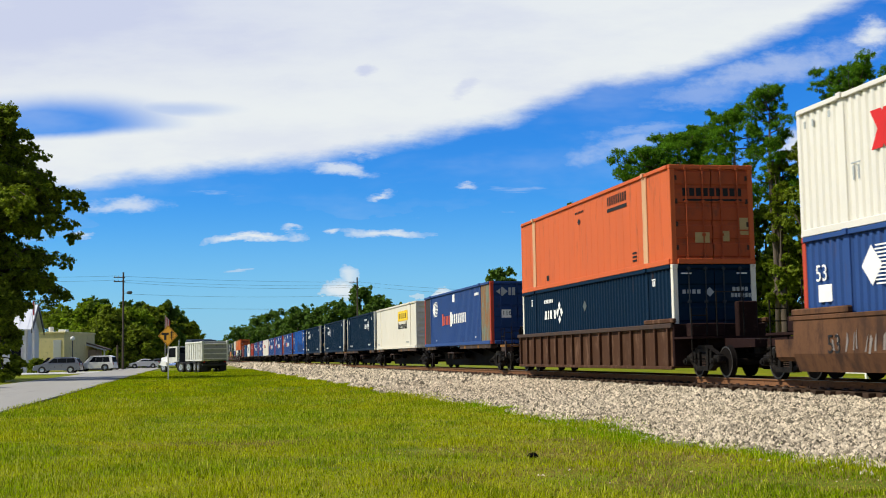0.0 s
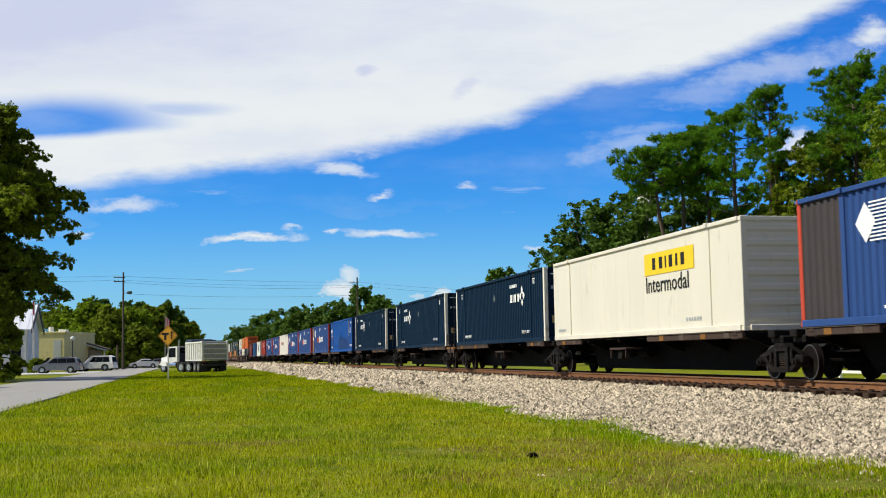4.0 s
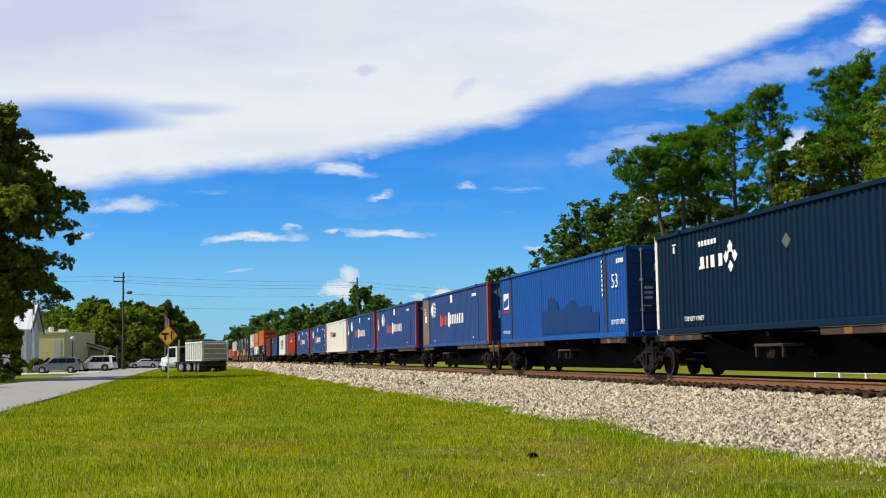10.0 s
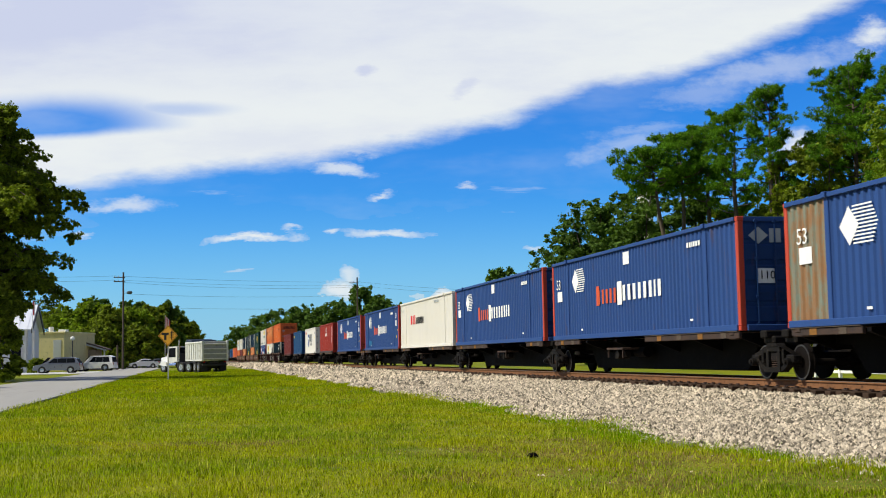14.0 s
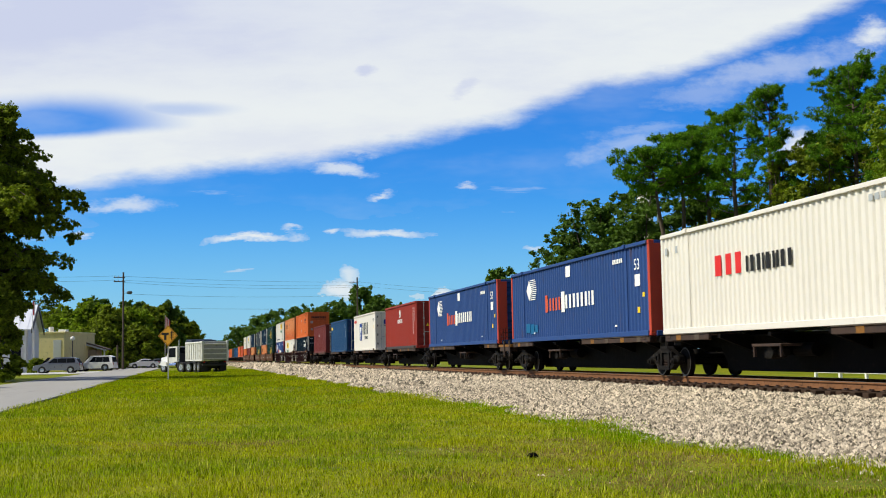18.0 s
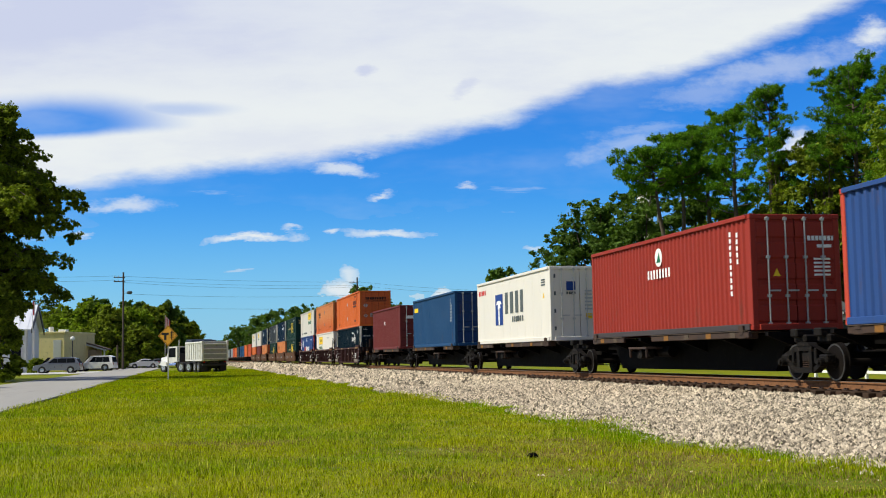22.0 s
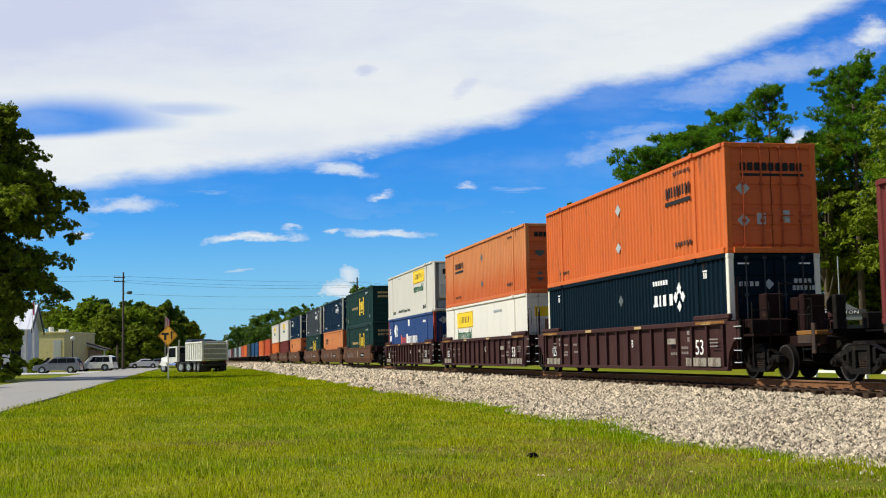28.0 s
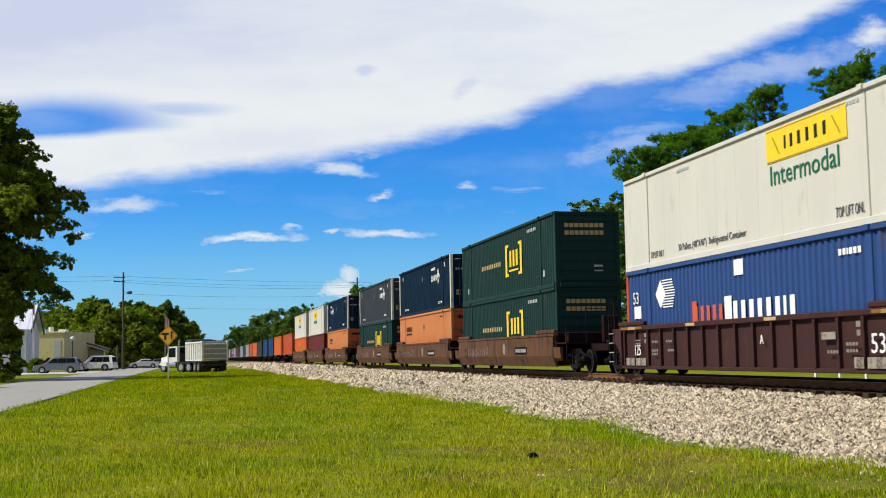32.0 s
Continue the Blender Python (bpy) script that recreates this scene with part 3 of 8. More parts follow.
def faded(name, top, low):
    """Sun-bleached paint: pale above, stronger colour left towards the bottom rail."""
    m = paint(name, top, 0.2)
    N = Nodes(m.node_tree, False)
    co = N.n("ShaderNodeTexCoord").outputs["Object"]
    z = N.n("ShaderNodeSeparateXYZ", {0: co}).outputs[2]
    blot = N.n("ShaderNodeTexNoise", {"Vector": N.n("ShaderNodeMapping", {0: co, 3: (1, 1, 0.3)}).outputs[0], "Scale": 1.4, "Detail": 5.0}).outputs[0]
    keep = smooth(N, N.math("MULTIPLY_ADD", blot, 1.2, z), 2.5, 1.0)
    b = [n for n in m.node_tree.nodes if n.type == "BSDF_PRINCIPLED"][0]
    old = b.inputs["Base Color"].links[0].from_socket
    m.node_tree.links.new(N.mix(keep, old, low), b.inputs["Base Color"])
    return m


TANORANGE = faded("pale_orange_paint", (0.60, 0.23, 0.085), (0.55, 0.135, 0.038))
REDORANGE = paint("red_orange_paint", (0.50, 0.085, 0.03), 0.3)
WHITEP = mat("white_paint", (0.76, 0.725, 0.635), 0.5, var=0.07, scale=1.0, fine=18, stain=(0.55, 0.50, 0.42), stain_amt=0.12, stretch=(1, 1, 0.2))
DULLWHITE = mat("dull_white_paint", (0.60, 0.575, 0.51), 0.6, var=0.1, scale=1.0, fine=18, spec=0.2, stain=(0.42, 0.38, 0.31), stain_amt=0.2, stretch=(1, 1, 0.2))
CREAMP = mat("cream_paint", (0.74, 0.695, 0.57), 0.5, var=0.08, scale=1.0, fine=18, stain=(0.5, 0.44, 0.33), stain_amt=0.2, stretch=(1, 1, 0.2))
REDP = paint("brick_red_paint", (0.30, 0.034, 0.022), 0.2)
DREDP = paint("maroon_paint", (0.15, 0.028, 0.026), 0.25)
GREENP = paint("dark_green_paint", (0.006, 0.034, 0.029), 0.15)
GREYP = paint("grey_paint", (0.30, 0.33, 0.34), 0.3)
POSTRED = paint("red_post_paint", (0.50, 0.065, 0.035), 0.35)
POSTWHITE = mat("white_post_paint", (0.82, 0.79, 0.66), 0.55, var=0.12, scale=2, fine=20, stain=(0.45, 0.33, 0.16), stain_amt=0.25, stretch=(1, 1, 0.3))
RUSTPANEL = mat("rusted_panel", (0.17, 0.21, 0.16), 0.75, var=0.3, scale=1.2, fine=20, stain=(0.26, 0.13, 0.05), stain_amt=0.95, stretch=(1, 1, 0.35))
DARKPANEL = mat("dark_brown_panel", (0.045, 0.035, 0.035), 0.7, var=0.3, scale=1.5, fine=20)
ZINC = mat("galvanised_steel", (0.48, 0.48, 0.46), 0.5, 0.5, var=0.2, scale=3, fine=30)
MWHITE = mat("white_marking", (0.86, 0.86, 0.82), 0.6, var=0.1, scale=3, fine=20, spec=0.15)
MRED = mat("red_marking", (0.62, 0.10, 0.04), 0.6, var=0.15, scale=3, fine=20, spec=0.15)
MREDB = mat("bright_red_marking", (0.65, 0.03, 0.03), 0.6, var=0.1, scale=3, fine=20, spec=0.15)
MYEL = mat("yellow_marking", (0.85, 0.58, 0.03), 0.6, var=0.12, scale=3, fine=20, spec=0.15)
MBLK = mat("black_marking", (0.02, 0.02, 0.02), 0.6, var=0.2, scale=3, fine=20, spec=0.15)
MGRN = mat("green_marking", (0.015, 0.14, 0.07), 0.6, var=0.1, scale=3, fine=20, spec=0.15)
MBLU = mat("blue_marking", (0.02, 0.06, 0.25), 0.6, var=0.1, scale=3, fine=20, spec=0.15)
MGRY = mat("dark_grey_marking", (0.10, 0.12, 0.12), 0.6, var=0.1, scale=3, fine=20, spec=0.15)
MTAN = mat("tan_marking", (0.50, 0.36, 0.16), 0.7, var=0.25, scale=3, fine=20, spec=0.15)
MTEAL = mat("teal_patch", (0.008, 0.12, 0.27), 0.5, var=0.2, scale=3, fine=20, spec=0.15)
PATCH = mat("repainted_patch", (0.004, 0.034, 0.145), 0.5, var=0.2, scale=2, fine=20, spec=0.15)
OCHREMARK = mat("ochre_marking", (0.42, 0.25, 0.02), 0.6, var=0.1, scale=3, fine=20, spec=0.15)
MGREY = mat("pale_grey_marking", (0.42, 0.45, 0.45), 0.6, var=0.15, scale=3, fine=20, spec=0.15)
WELLBROWN = mat("brown_well_paint", (0.070, 0.032, 0.016), 0.8, spec=0.15, var=0.3, scale=1.2, fine=18, stain=(0.16, 0.09, 0.055), stain_amt=0.5, stretch=(1, 1, 0.3), bump=0.1)
WELLTAN = mat("tan_brown_well_paint", (0.125, 0.060, 0.030), 0.8, spec=0.12, var=0.4, scale=0.9, fine=18, stain=(0.055, 0.030, 0.020), stain_amt=0.75, stretch=(1, 1, 0.4), bump=0.1)
WELLPURP = mat("purple_brown_well_paint", (0.050, 0.021, 0.019), 0.75, spec=0.15, var=0.3, scale=1.2, fine=18, stain=(0.08, 0.04, 0.03), stain_amt=0.3, stretch=(1, 1, 0.3), bump=0.1)
OCHRE = mat("ochre_paint", (0.25, 0.115, 0.026), 0.7, var=0.3, scale=2, fine=20, spec=0.15, stain=(0.12, 0.06, 0.03), stain_amt=0.5)

# worn plates, and the sunlit line painted along the ledges
PLATE = mat("worn_plate_and_lit_edge", (0.10, 0.078, 0.058), 0.8, var=0.4, scale=3, fine=20, spec=0.15, stain=(0.05, 0.03, 0.02), stain_amt=0.5)
L53, L40, HH = 16.15, 12.19, 2.90


DINGY = mat("scuffed_pale_paint", (0.30, 0.27, 0.22), 0.8, var=0.35, scale=2.5, fine=22, spec=0.1, stain=(0.09, 0.06, 0.045), stain_amt=0.6)
STENCIL = mat("faded_stencil_paint", (0.24, 0.21, 0.19), 0.8, var=0.35, scale=4, fine=25, spec=0.1)
# shade at the cars' ends put into the maroon, with brown staining
SHADEMAROON = mat("shaded_maroon_steel", (0.020, 0.0095, 0.0085), 0.85, var=0.4, scale=2, fine=20, spec=0.08, stain=(0.05, 0.028, 0.02), stain_amt=0.3)


def corr(L, y0, y1, z0, z1, x, inward, pitch=0.275, depth=0.045):
    """A corrugated steel wall along y."""
    s = Shape()
    n = max(2, round((y1 - y0) / pitch))
    p = (y1 - y0) / n
    prof = []
    for i in range(n):
        a = y0 + i * p
        prof += [(a, 0), (a + 0.34 * p, 0), (a + 0.5 * p, depth), (a + 0.84 * p, depth)]
    prof.append((y1, 0))
    for y, d in prof:
        s.v += [(x + inward * d, y, z0), (x + inward * d, y, z1)]
    for i in range(len(prof) - 1):
        s.f.append([2 * i, 2 * i + 2, 2 * i + 3, 2 * i + 1])
    return s


def flat_wall(y0, y1, z0, z1, x, inward, pitch=1.22):
    """A smooth wall of riveted sheets with narrow cover strips."""
    s = Shape()
    n = max(1, round((y1 - y0) / pitch))
    prof = [(y0, 0.006)]
    for i in range(1, n):
        y = y0 + (y1 - y0) * i / n
        prof += [(y - 0.022, 0.006), (y - 0.016, 0.0), (y + 0.016, 0.0), (y + 0.022, 0.006)]
    prof.append((y1, 0.006))
    for y, d in prof:
        s.v += [(x + inward * d, y, z0), (x + inward * d, y, z1)]
    for i in range(len(prof) - 1):
        s.f.append([2 * i, 2 * i + 2, 2 * i + 3, 2 * i + 1])
    return s


def end_ribs(W, ribs, z0, z1, y):
    """An end wall with horizontal ribs."""
    s = Shape()
    x0, x1 = -W / 2 + 0.12, W / 2 - 0.12
    prof = [(y, z0)]
    for i in range(ribs):
        z = z0 + (z1 - z0) * (i + 0.5) / ribs
        h = (z1 - z0) / ribs * 0.30
        prof += [(y, z - h), (y - 0.035, z - h * 0.5), (y - 0.035, z + h * 0.5), (y, z + h)]
    prof.append((y, z1))
    for yy, z in prof:
        s.v += [(x0, yy, z), (x1, yy, z)]
    for i in range(len(prof) - 1):
        s.f.append([2 * i, 2 * i + 1, 2 * i + 3, 2 * i + 2])
    return s


def door_leaf(W, side, z0, z1, y, smooth_leaf):
    x0, x1 = (-W / 2 + 0.12, -0.012) if side < 0 else (0.012, W / 2 - 0.12)
    if smooth_leaf:
        return Shape().box(x0, x1, y, y + 0.045, z0, z1, 0.008)
    s = Shape()
    prof = [(y + 0.045, z0), (y, z0)]
    n = 5
    for i in range(n):
        a = z0 + (z1 - z0) * i / n
        b = z0 + (z1 - z0) * (i + 1) / n
        prof += [(y, a + 0.05), (y - 0.03, a + 0.09), (y - 0.03, b - 0.09), (y, b - 0.05)]
    prof += [(y, z1), (y + 0.045, z1)]
    for yy, z in prof:
        s.v += [(x0, yy, z), (x1, yy, z)]
    for i in range(len(prof) - 1):
        s.f.append([2 * i, 2 * i + 1, 2 * i + 3, 2 * i + 2])
    return s


def lock_rod(x, z0, z1, y):
    s = Shape().cyl((x, y, (z0 + z1) / 2), 0.021, 2, z1 - z0, 8)
    for z in (z0 + 0.06, z0 + 0.75, (z0 + z1) / 2 + 0.35, z1 - 0.06):
        s.box(x - 0.055, x + 0.055, y - 0.02, y + 0.05, z - 0.035, z + 0.035, 0.006)
    s.box(x - 0.02, x + 0.30, y - 0.04, y - 0.02, z0 + 0.86, z0 + 0.90)
    return s


def container(spec, zbase, y_front):
    """A shipping container with walls, roof, posts, rails, end doors and painted marks."""
    L, W = spec["L"], spec.get("W", 2.59)
    body, post = spec["body"], spec.get("post", spec["body"])
    c = thing("shipping_container", spec["label"], "container", "containers on the train")
    h = L / 2
    zl, zu = 0.16, HH - 0.11
    mids = [h - 1.98, -(h - 1.98)] if L > 13 else []
    walltype = spec.get("wall", "corr")
    segs = ([(-h + 0.14, mids[1] - 0.09), (mids[1] + 0.09, mids[0] - 0.09), (mids[0] + 0.09, h - 0.14)] if mids else [(-h + 0.14, h - 0.14)])
    for sx in (-1, 1):
        for k, (a, b) in enumerate(segs):
            x = sx * (W / 2 - 0.004)
            m = body
            if sx < 0 and k == 0 and "front_panel" in spec:
                m = spec["front_panel"]
            if sx < 0 and k == len(segs) - 1 and "back_panel" in spec:
                m = spec["back_panel"]
            if walltype == "corr":
                cpart(("side_panel", L, W, sx, k), lambda: corr(L, a, b, zl, zu, x, -sx), m, c)
            else:
                cpart(("side_panel", L, W, sx, k, "flat", spec.get("pitch", 1.22)), lambda: flat_wall(a, b, zl, zu, x, -sx, spec.get("pitch", 1.22)), m, c)
        for y in mids:
            mw = spec.get("midw", 0.18) / 2
            cpart(("intermediate_post", W, sx, y, mw), lambda: Shape().box(sx * W / 2 - 0.03, sx * W / 2 + 0.03, y - mw, y + mw, 0.02, HH, 0.012)
                  .box(sx * W / 2 - 0.1, sx * W / 2 + 0.035, y - 0.09, y + 0.09, HH - 0.11, HH + 0.02, 0.01), spec.get("mid", body), c)
        for nm, z0, z1 in (("bottom_rail", 0.0, 0.16), ("top_rail", HH - 0.11, HH)):
            cpart((nm, L, W, sx), lambda: Shape().box(sx * W / 2 - 0.05, sx * W / 2 + 0.015, -h + 0.13, h - 0.13, z0, z1, 0.012), spec.get("low", body) if nm == "bottom_rail" else spec.get("rail", body), c)
        for sy in (-1, 1):
            cpart(("corner_post", L, W, sx, sy), lambda: Shape().box(sx * W / 2 - 0.16 * (sx > 0) , sx * W / 2 + 0.16 * (sx < 0), sy * h - 0.16 * (sy > 0), sy * h + 0.16 * (sy < 0), 0.12, HH - 0.12, 0.015)
                  .box(sx * W / 2 - 0.18 * (sx > 0) + 0.006 * sx, sx * W / 2 + 0.18 * (sx < 0) + 0.006 * sx, sy * h - 0.18 * (sy > 0) + 0.006 * sy, sy * h + 0.18 * (sy < 0) + 0.006 * sy, 0.0, 0.12, 0.012)
                  .box(sx * W / 2 - 0.18 * (sx > 0) + 0.006 * sx, sx * W / 2 + 0.18 * (sx < 0) + 0.006 * sx, sy * h - 0.18 * (sy > 0) + 0.006 * sy, sy * h + 0.18 * (sy < 0) + 0.006 * sy, HH - 0.12, HH + 0.004, 0.012), post, c)
    cpart(("roof", L, W), lambda: Shape().box(-W / 2 + 0.04, W / 2 - 0.04, -h + 0.1, h - 0.1, HH - 0.05, HH - 0.015), spec.get("roofm", body), c)
    cpart(("floor", L, W), lambda: Shape().box(-W / 2 + 0.05, W / 2 - 0.05, -h + 0.1, h - 0.1, 0.06, 0.14), BLACK, c)
    for sy in (-1, 1):
        cpart(("end_sill", L, W, sy), lambda: Shape().box(-W / 2 + 0.17, W / 2 - 0.17, sy * h - 0.06, sy * h + 0.06 - 0.055 * (sy > 0), 0.0, 0.15, 0.01), spec.get("rail", body), c)
        cpart(("end_header", L, W, sy), lambda: Shape().box(-W / 2 + 0.17, W / 2 - 0.17, sy * h - 0.06 + 0.055 * (sy < 0), sy * h + 0.06 - 0.055 * (sy > 0), HH - 0.12, HH - 0.005, 0.01), spec.get("rail", body), c)
    cpart(("end_wall", L, W), lambda: Shape().box(-W / 2 + 0.12, W / 2 - 0.12, h - 0.08, h - 0.04, 0.12, HH - 0.1), body, c)
    # the end that leads
    end = spec.get("end", "doors")
    em = spec.get("endm", body)
    yf = -h + 0.05
    if end in ("doors", "smooth_doors"):
        for sd in (-1, 1):
            d = cpart(("door", L, W, sd, end), lambda: door_leaf(W, sd, 0.15, HH - 0.12, yf, end == "smooth_doors"), em, c, "closed container door")
            for k, x in enumerate((0.28, 0.80)):
                cpart(("lock_rod", L, W, sd, k), lambda: lock_rod(sd * x * (W / 2.59), 0.10, HH - 0.06, yf - 0.055), spec.get("rods", ZINC), d, "steel locking rod")
            for k in range(4):
                cpart(("hinge", L, W, sd, k), lambda: Shape().box(sd * (W / 2 - 0.17) - 0.07, sd * (W / 2 - 0.17) + 0.07, yf - 0.035, yf + 0.01, 0.4 + k * 0.68, 0.55 + k * 0.68, 0.01), spec.get("hinges", em), d)
    elif end == "ribs":
        cpart(("front_wall", L, W, 7), lambda: end_ribs(W, spec.get("ribs", 7), 0.14, HH - 0.1, yf), em, c)
    else:
        # refrigeration unit
        cpart(("front_wall", L, W, "r"), lambda: Shape().box(-W / 2 + 0.12, W / 2 - 0.12, yf, yf + 0.05, 0.14, HH - 0.1), em, c)
        u = cpart(("cooling_unit", L, W), lambda: Shape().box(-W / 2 + 0.3, W / 2 - 0.3, yf - 0.42, yf + 0.0, 0.75, HH - 0.15, 0.06), spec.get("unitm", WHITEP), c, "white cooling unit with dark grille")
        cpart(("grille", L, W), lambda: Shape().box(-W / 2 + 0.5, W / 2 - 0.62, yf - 0.435, yf - 0.42, 2.12, 2.42, 0.005).box(-W / 2 + 0.62, -W / 2 + 0.85, yf - 0.435, yf - 0.42, 1.86, 2.0, 0.004), MBLK, u)
        cpart(("unit_panel", L, W), lambda: Shape().box(-W / 2 + 0.36, W / 2 - 0.36, yf - 0.43, yf - 0.42, 0.85, 1.55, 0.004).box(W / 2 - 0.5, W / 2 - 0.3, yf - 0.45, yf - 0.2, 1.5, 2.5, 0.02), DULLWHITE, u)
        cpart(("fuel_tank", L, W), lambda: Shape().box(-W / 2 + 0.2, W / 2 - 0.2, yf - 0.34, yf - 0.01, 0.16, 0.62, 0.05), GREYP, u)
        cpart(("end_frame", L, W, "r"), lambda: Shape().box(-W / 2 + 0.02, -W / 2 + 0.10, yf - 0.42, yf, 0.1, HH - 0.05, 0.01).box(-W / 2 + 0.02, W / 2 - 0.02, yf - 0.44, yf, HH - 0.14, HH - 0.06, 0.01).box(-W / 2 + 0.02, W / 2 - 0.02, yf - 0.44, yf, 0.06, 0.16, 0.01), DULLWHITE, c)
    for fn in spec.get("marks", ()):
        fn(c, L, W)
    base = (TRACK_X, y_front + h, zbase)
    c.matrix_basis = pose(*base)
    MOVERS.append((c, base))
    return c


# --- painted marks: u runs from the trailing end along the near wall, z from the container's floor ---
def side_bars(name, rects, material, label=""):
    """Flat painted pieces on the near wall; each piece is a list of (u, z) corners or a rectangle."""
    def put(c, L, W):
        def make():
            s = Shape()
            for r in rects:
                poly = [(r[0], r[2]), (r[1], r[2]), (r[1], r[3]), (r[0], r[3])] if isinstance(r[0], (int, float)) else r
                s.prism([(L / 2 - u, z) for u, z in poly], 0, -W / 2 - 0.008, -W / 2 - 0.002)
            return s
        ob = cpart((name, L, W, str(rects)), make, material, c, label)
        if len(rects) > 1:
            tagged(ob, kind="stuff")
    return put


def end_bars(name, rects, material, label=""):
    """Flat painted pieces on the leading end: x across, z up."""
    def put(c, L, W):
        def make():
            s = Shape()
            for r in rects:
                poly = [(r[0], r[2]), (r[1], r[2]), (r[1], r[3]), (r[0], r[3])] if isinstance(r[0], (int, float)) else r
                s.prism(poly, 1, -L / 2 + 0.018, -L / 2 + 0.026)
            return s
        ob = cpart((name, L, W, str(rects)), make, material, c, label)
        if len(rects) > 1:
            tagged(ob, kind="stuff")
    return put


def row(u0, u1, z0, z1, widths, gap=0.22):
    """A row of upright bars that fill a line of lettering; widths: relative."""
    tot = sum(widths)
    out, u = [], u0
    for w in widths:
        k = (u1 - u0) * abs(w) / tot
        a, b = u + k * gap / 2, u + k * (1 - gap / 2)
        if z1 - z0 > 0.2 and b - a > 0.12:
            t = (b - a) * 0.14
            out.append((a + t, b - t, z0, z1))
        else:
            out.append((a, b, z0, z1))
        u += k
    return out


def diamond(u, z, a, b):
    return [(u - a, z), (u, z - b), (u + a, z), (u, z + b)]


def words(name, text, u, z, height, material, width=None):
    """Readable lettering on the near wall."""
    def put(c, L, W):
        key = ("lettering", text, L, W, u, z)
        if key not in CACHE:
            me = text_mesh(text, height)
            me.name = "lettering"
            xs = [v.co.x for v in me.vertices]
            k = (width / (max(xs) - min(xs))) if width else 1.0
            for v in me.vertices:
                v.co = Vector((-W / 2 - 0.006 - v.co.z, L / 2 - u - (v.co.x - min(xs)) * k, z + v.co.y))
            CACHE[key] = me
        me = CACHE[key]
        if not me.materials:
            me.materials.append(material)
        ob = new("lettering", me)
        ob.parent = c
    return put


def end_words(text, x, z, height, material):
    def put(c, L, W):
        key = ("lettering", text, L, W, x, z, "end")
        if key not in CACHE:
            me = text_mesh(text, height)
            for v in me.vertices:
                v.co = Vector((x + v.co.x, -L / 2 + 0.012 - v.co.z, z + v.co.y))
            CACHE[key] = me
        me = CACHE[key]
        if not me.materials:
            me.materials.append(material)
        new("lettering", me).parent = c
    return put


def disc(u, z, r, n=14, squash=1.0):
    return [(u + r * squash * math.cos(2 * math.pi * i / n), z + r * math.sin(2 * math.pi * i / n)) for i in range(n)]


STACK_MARKS = [
    side_bars("logo_globe", [diamond(2.85, 2.08, 0.38, 0.42)] + [(2.9 + 0.02 * abs(i - 5), 3.95 - 0.04 * abs(i - 5), 1.68 + i * 0.078, 1.715 + i * 0.078) for i in range(11)], MWHITE, "white globe emblem with stripes"),
    side_bars("logo_name", row(5.1, 7.15, 1.14, 1.62, (1.3, 1, 1, 1, 1), 0.3) + [(5.13, 5.42, 1.1, 1.76)], MRED, "faded red lettering blocks"),
    side_bars("logo_word", row(7.6, 11.05, 1.16, 1.66, (1, 1, 1, 1, 1, 1, 0.6, 1), 0.3) + [(7.2, 7.62, 1.04, 1.80)], MWHITE, "white lettering blocks"),
    side_bars("square_label", [(7.82, 8.35, 2.30, 2.70)], MWHITE),
    side_bars("stencil_marking", row(12.9, 13.85, 2.38, 2.52, (1, 1, 0.5, 1, 1, 1), 0.3) + [(3.4, 3.6, 0.30, 0.36), (13.0, 13.2, 0.34, 0.40)], MWHITE)]
STACK_END = [
    end_bars("end_emblem", [[(-1.0, 2.42), (-0.72, 2.2), (-0.45, 2.42), (-0.72, 2.64)], (-0.42, -0.1, 2.24, 2.60), [(0.2, 2.42), (0.48, 2.2), (0.75, 2.42), (0.48, 2.64)], (0.78, 1.05, 2.24, 2.60)], MGREY),
    end_bars("end_label", [(-0.77, -0.31, 1.20, 1.58)], MWHITE), end_words("110", -0.74, 1.31, 0.22, MBLK),
    end_bars("end_marking", [(0.35 + (k % 2) * 0.35, 0.62 + (k % 2) * 0.35, 1.0 + (k // 2) * 0.16, 1.08 + (k // 2) * 0.16) for k in range(8)], MGREY)]
N53 = [words("lettering", "53", 0.60, 1.88, 0.38, MWHITE), side_bars("square_label", [(0.68, 1.25, 1.42, 1.80)], MWHITE)]
N53F = [words("lettering", "53", 14.9, 2.06, 0.36, MWHITE), side_bars("square_label", [(14.92, 15.36, 1.55, 1.92)], MWHITE),
        side_bars("yellow_label", [(15.55, 15.72, 1.2, 1.34), (15.1, 15.3, 0.72, 0.9)], MYEL)]


def red_frame(c, L, W):
    """A broad red frame round the leading end."""
    for sx in (-1, 1):
        cpart(("end_frame", L, W, sx), lambda: Shape().box(min(sx * W / 2 * 0.995, sx * (W / 2 - 0.45)), max(sx * W / 2 * 0.995, sx * (W / 2 - 0.45)), -L / 2 - 0.012, -L / 2 + 0.05, 0.12, HH - 0.1, 0.01), POSTRED, c, "broad red end post")


def quad_emblem(u, z, r):
    return [diamond(u, z + r * 0.62, r * 0.36, r * 0.38), diamond(u, z - r * 0.62, r * 0.36, r * 0.38), diamond(u - r * 0.62, z, r * 0.36, r * 0.38),
            diamond(u + r * 0.62, z, r * 0.36, r * 0.38), [(u - r * .62, z + .06 * r), (u - .06 * r, z + .62 * r), (u + .1 * r, z + .5 * r), (u - .5 * r, z - .06 * r)],
            [(u + r * .62, z + .06 * r), (u + .06 * r, z + .62 * r), (u - .1 * r, z + .5 * r), (u + .5 * r, z - .06 * r)]]


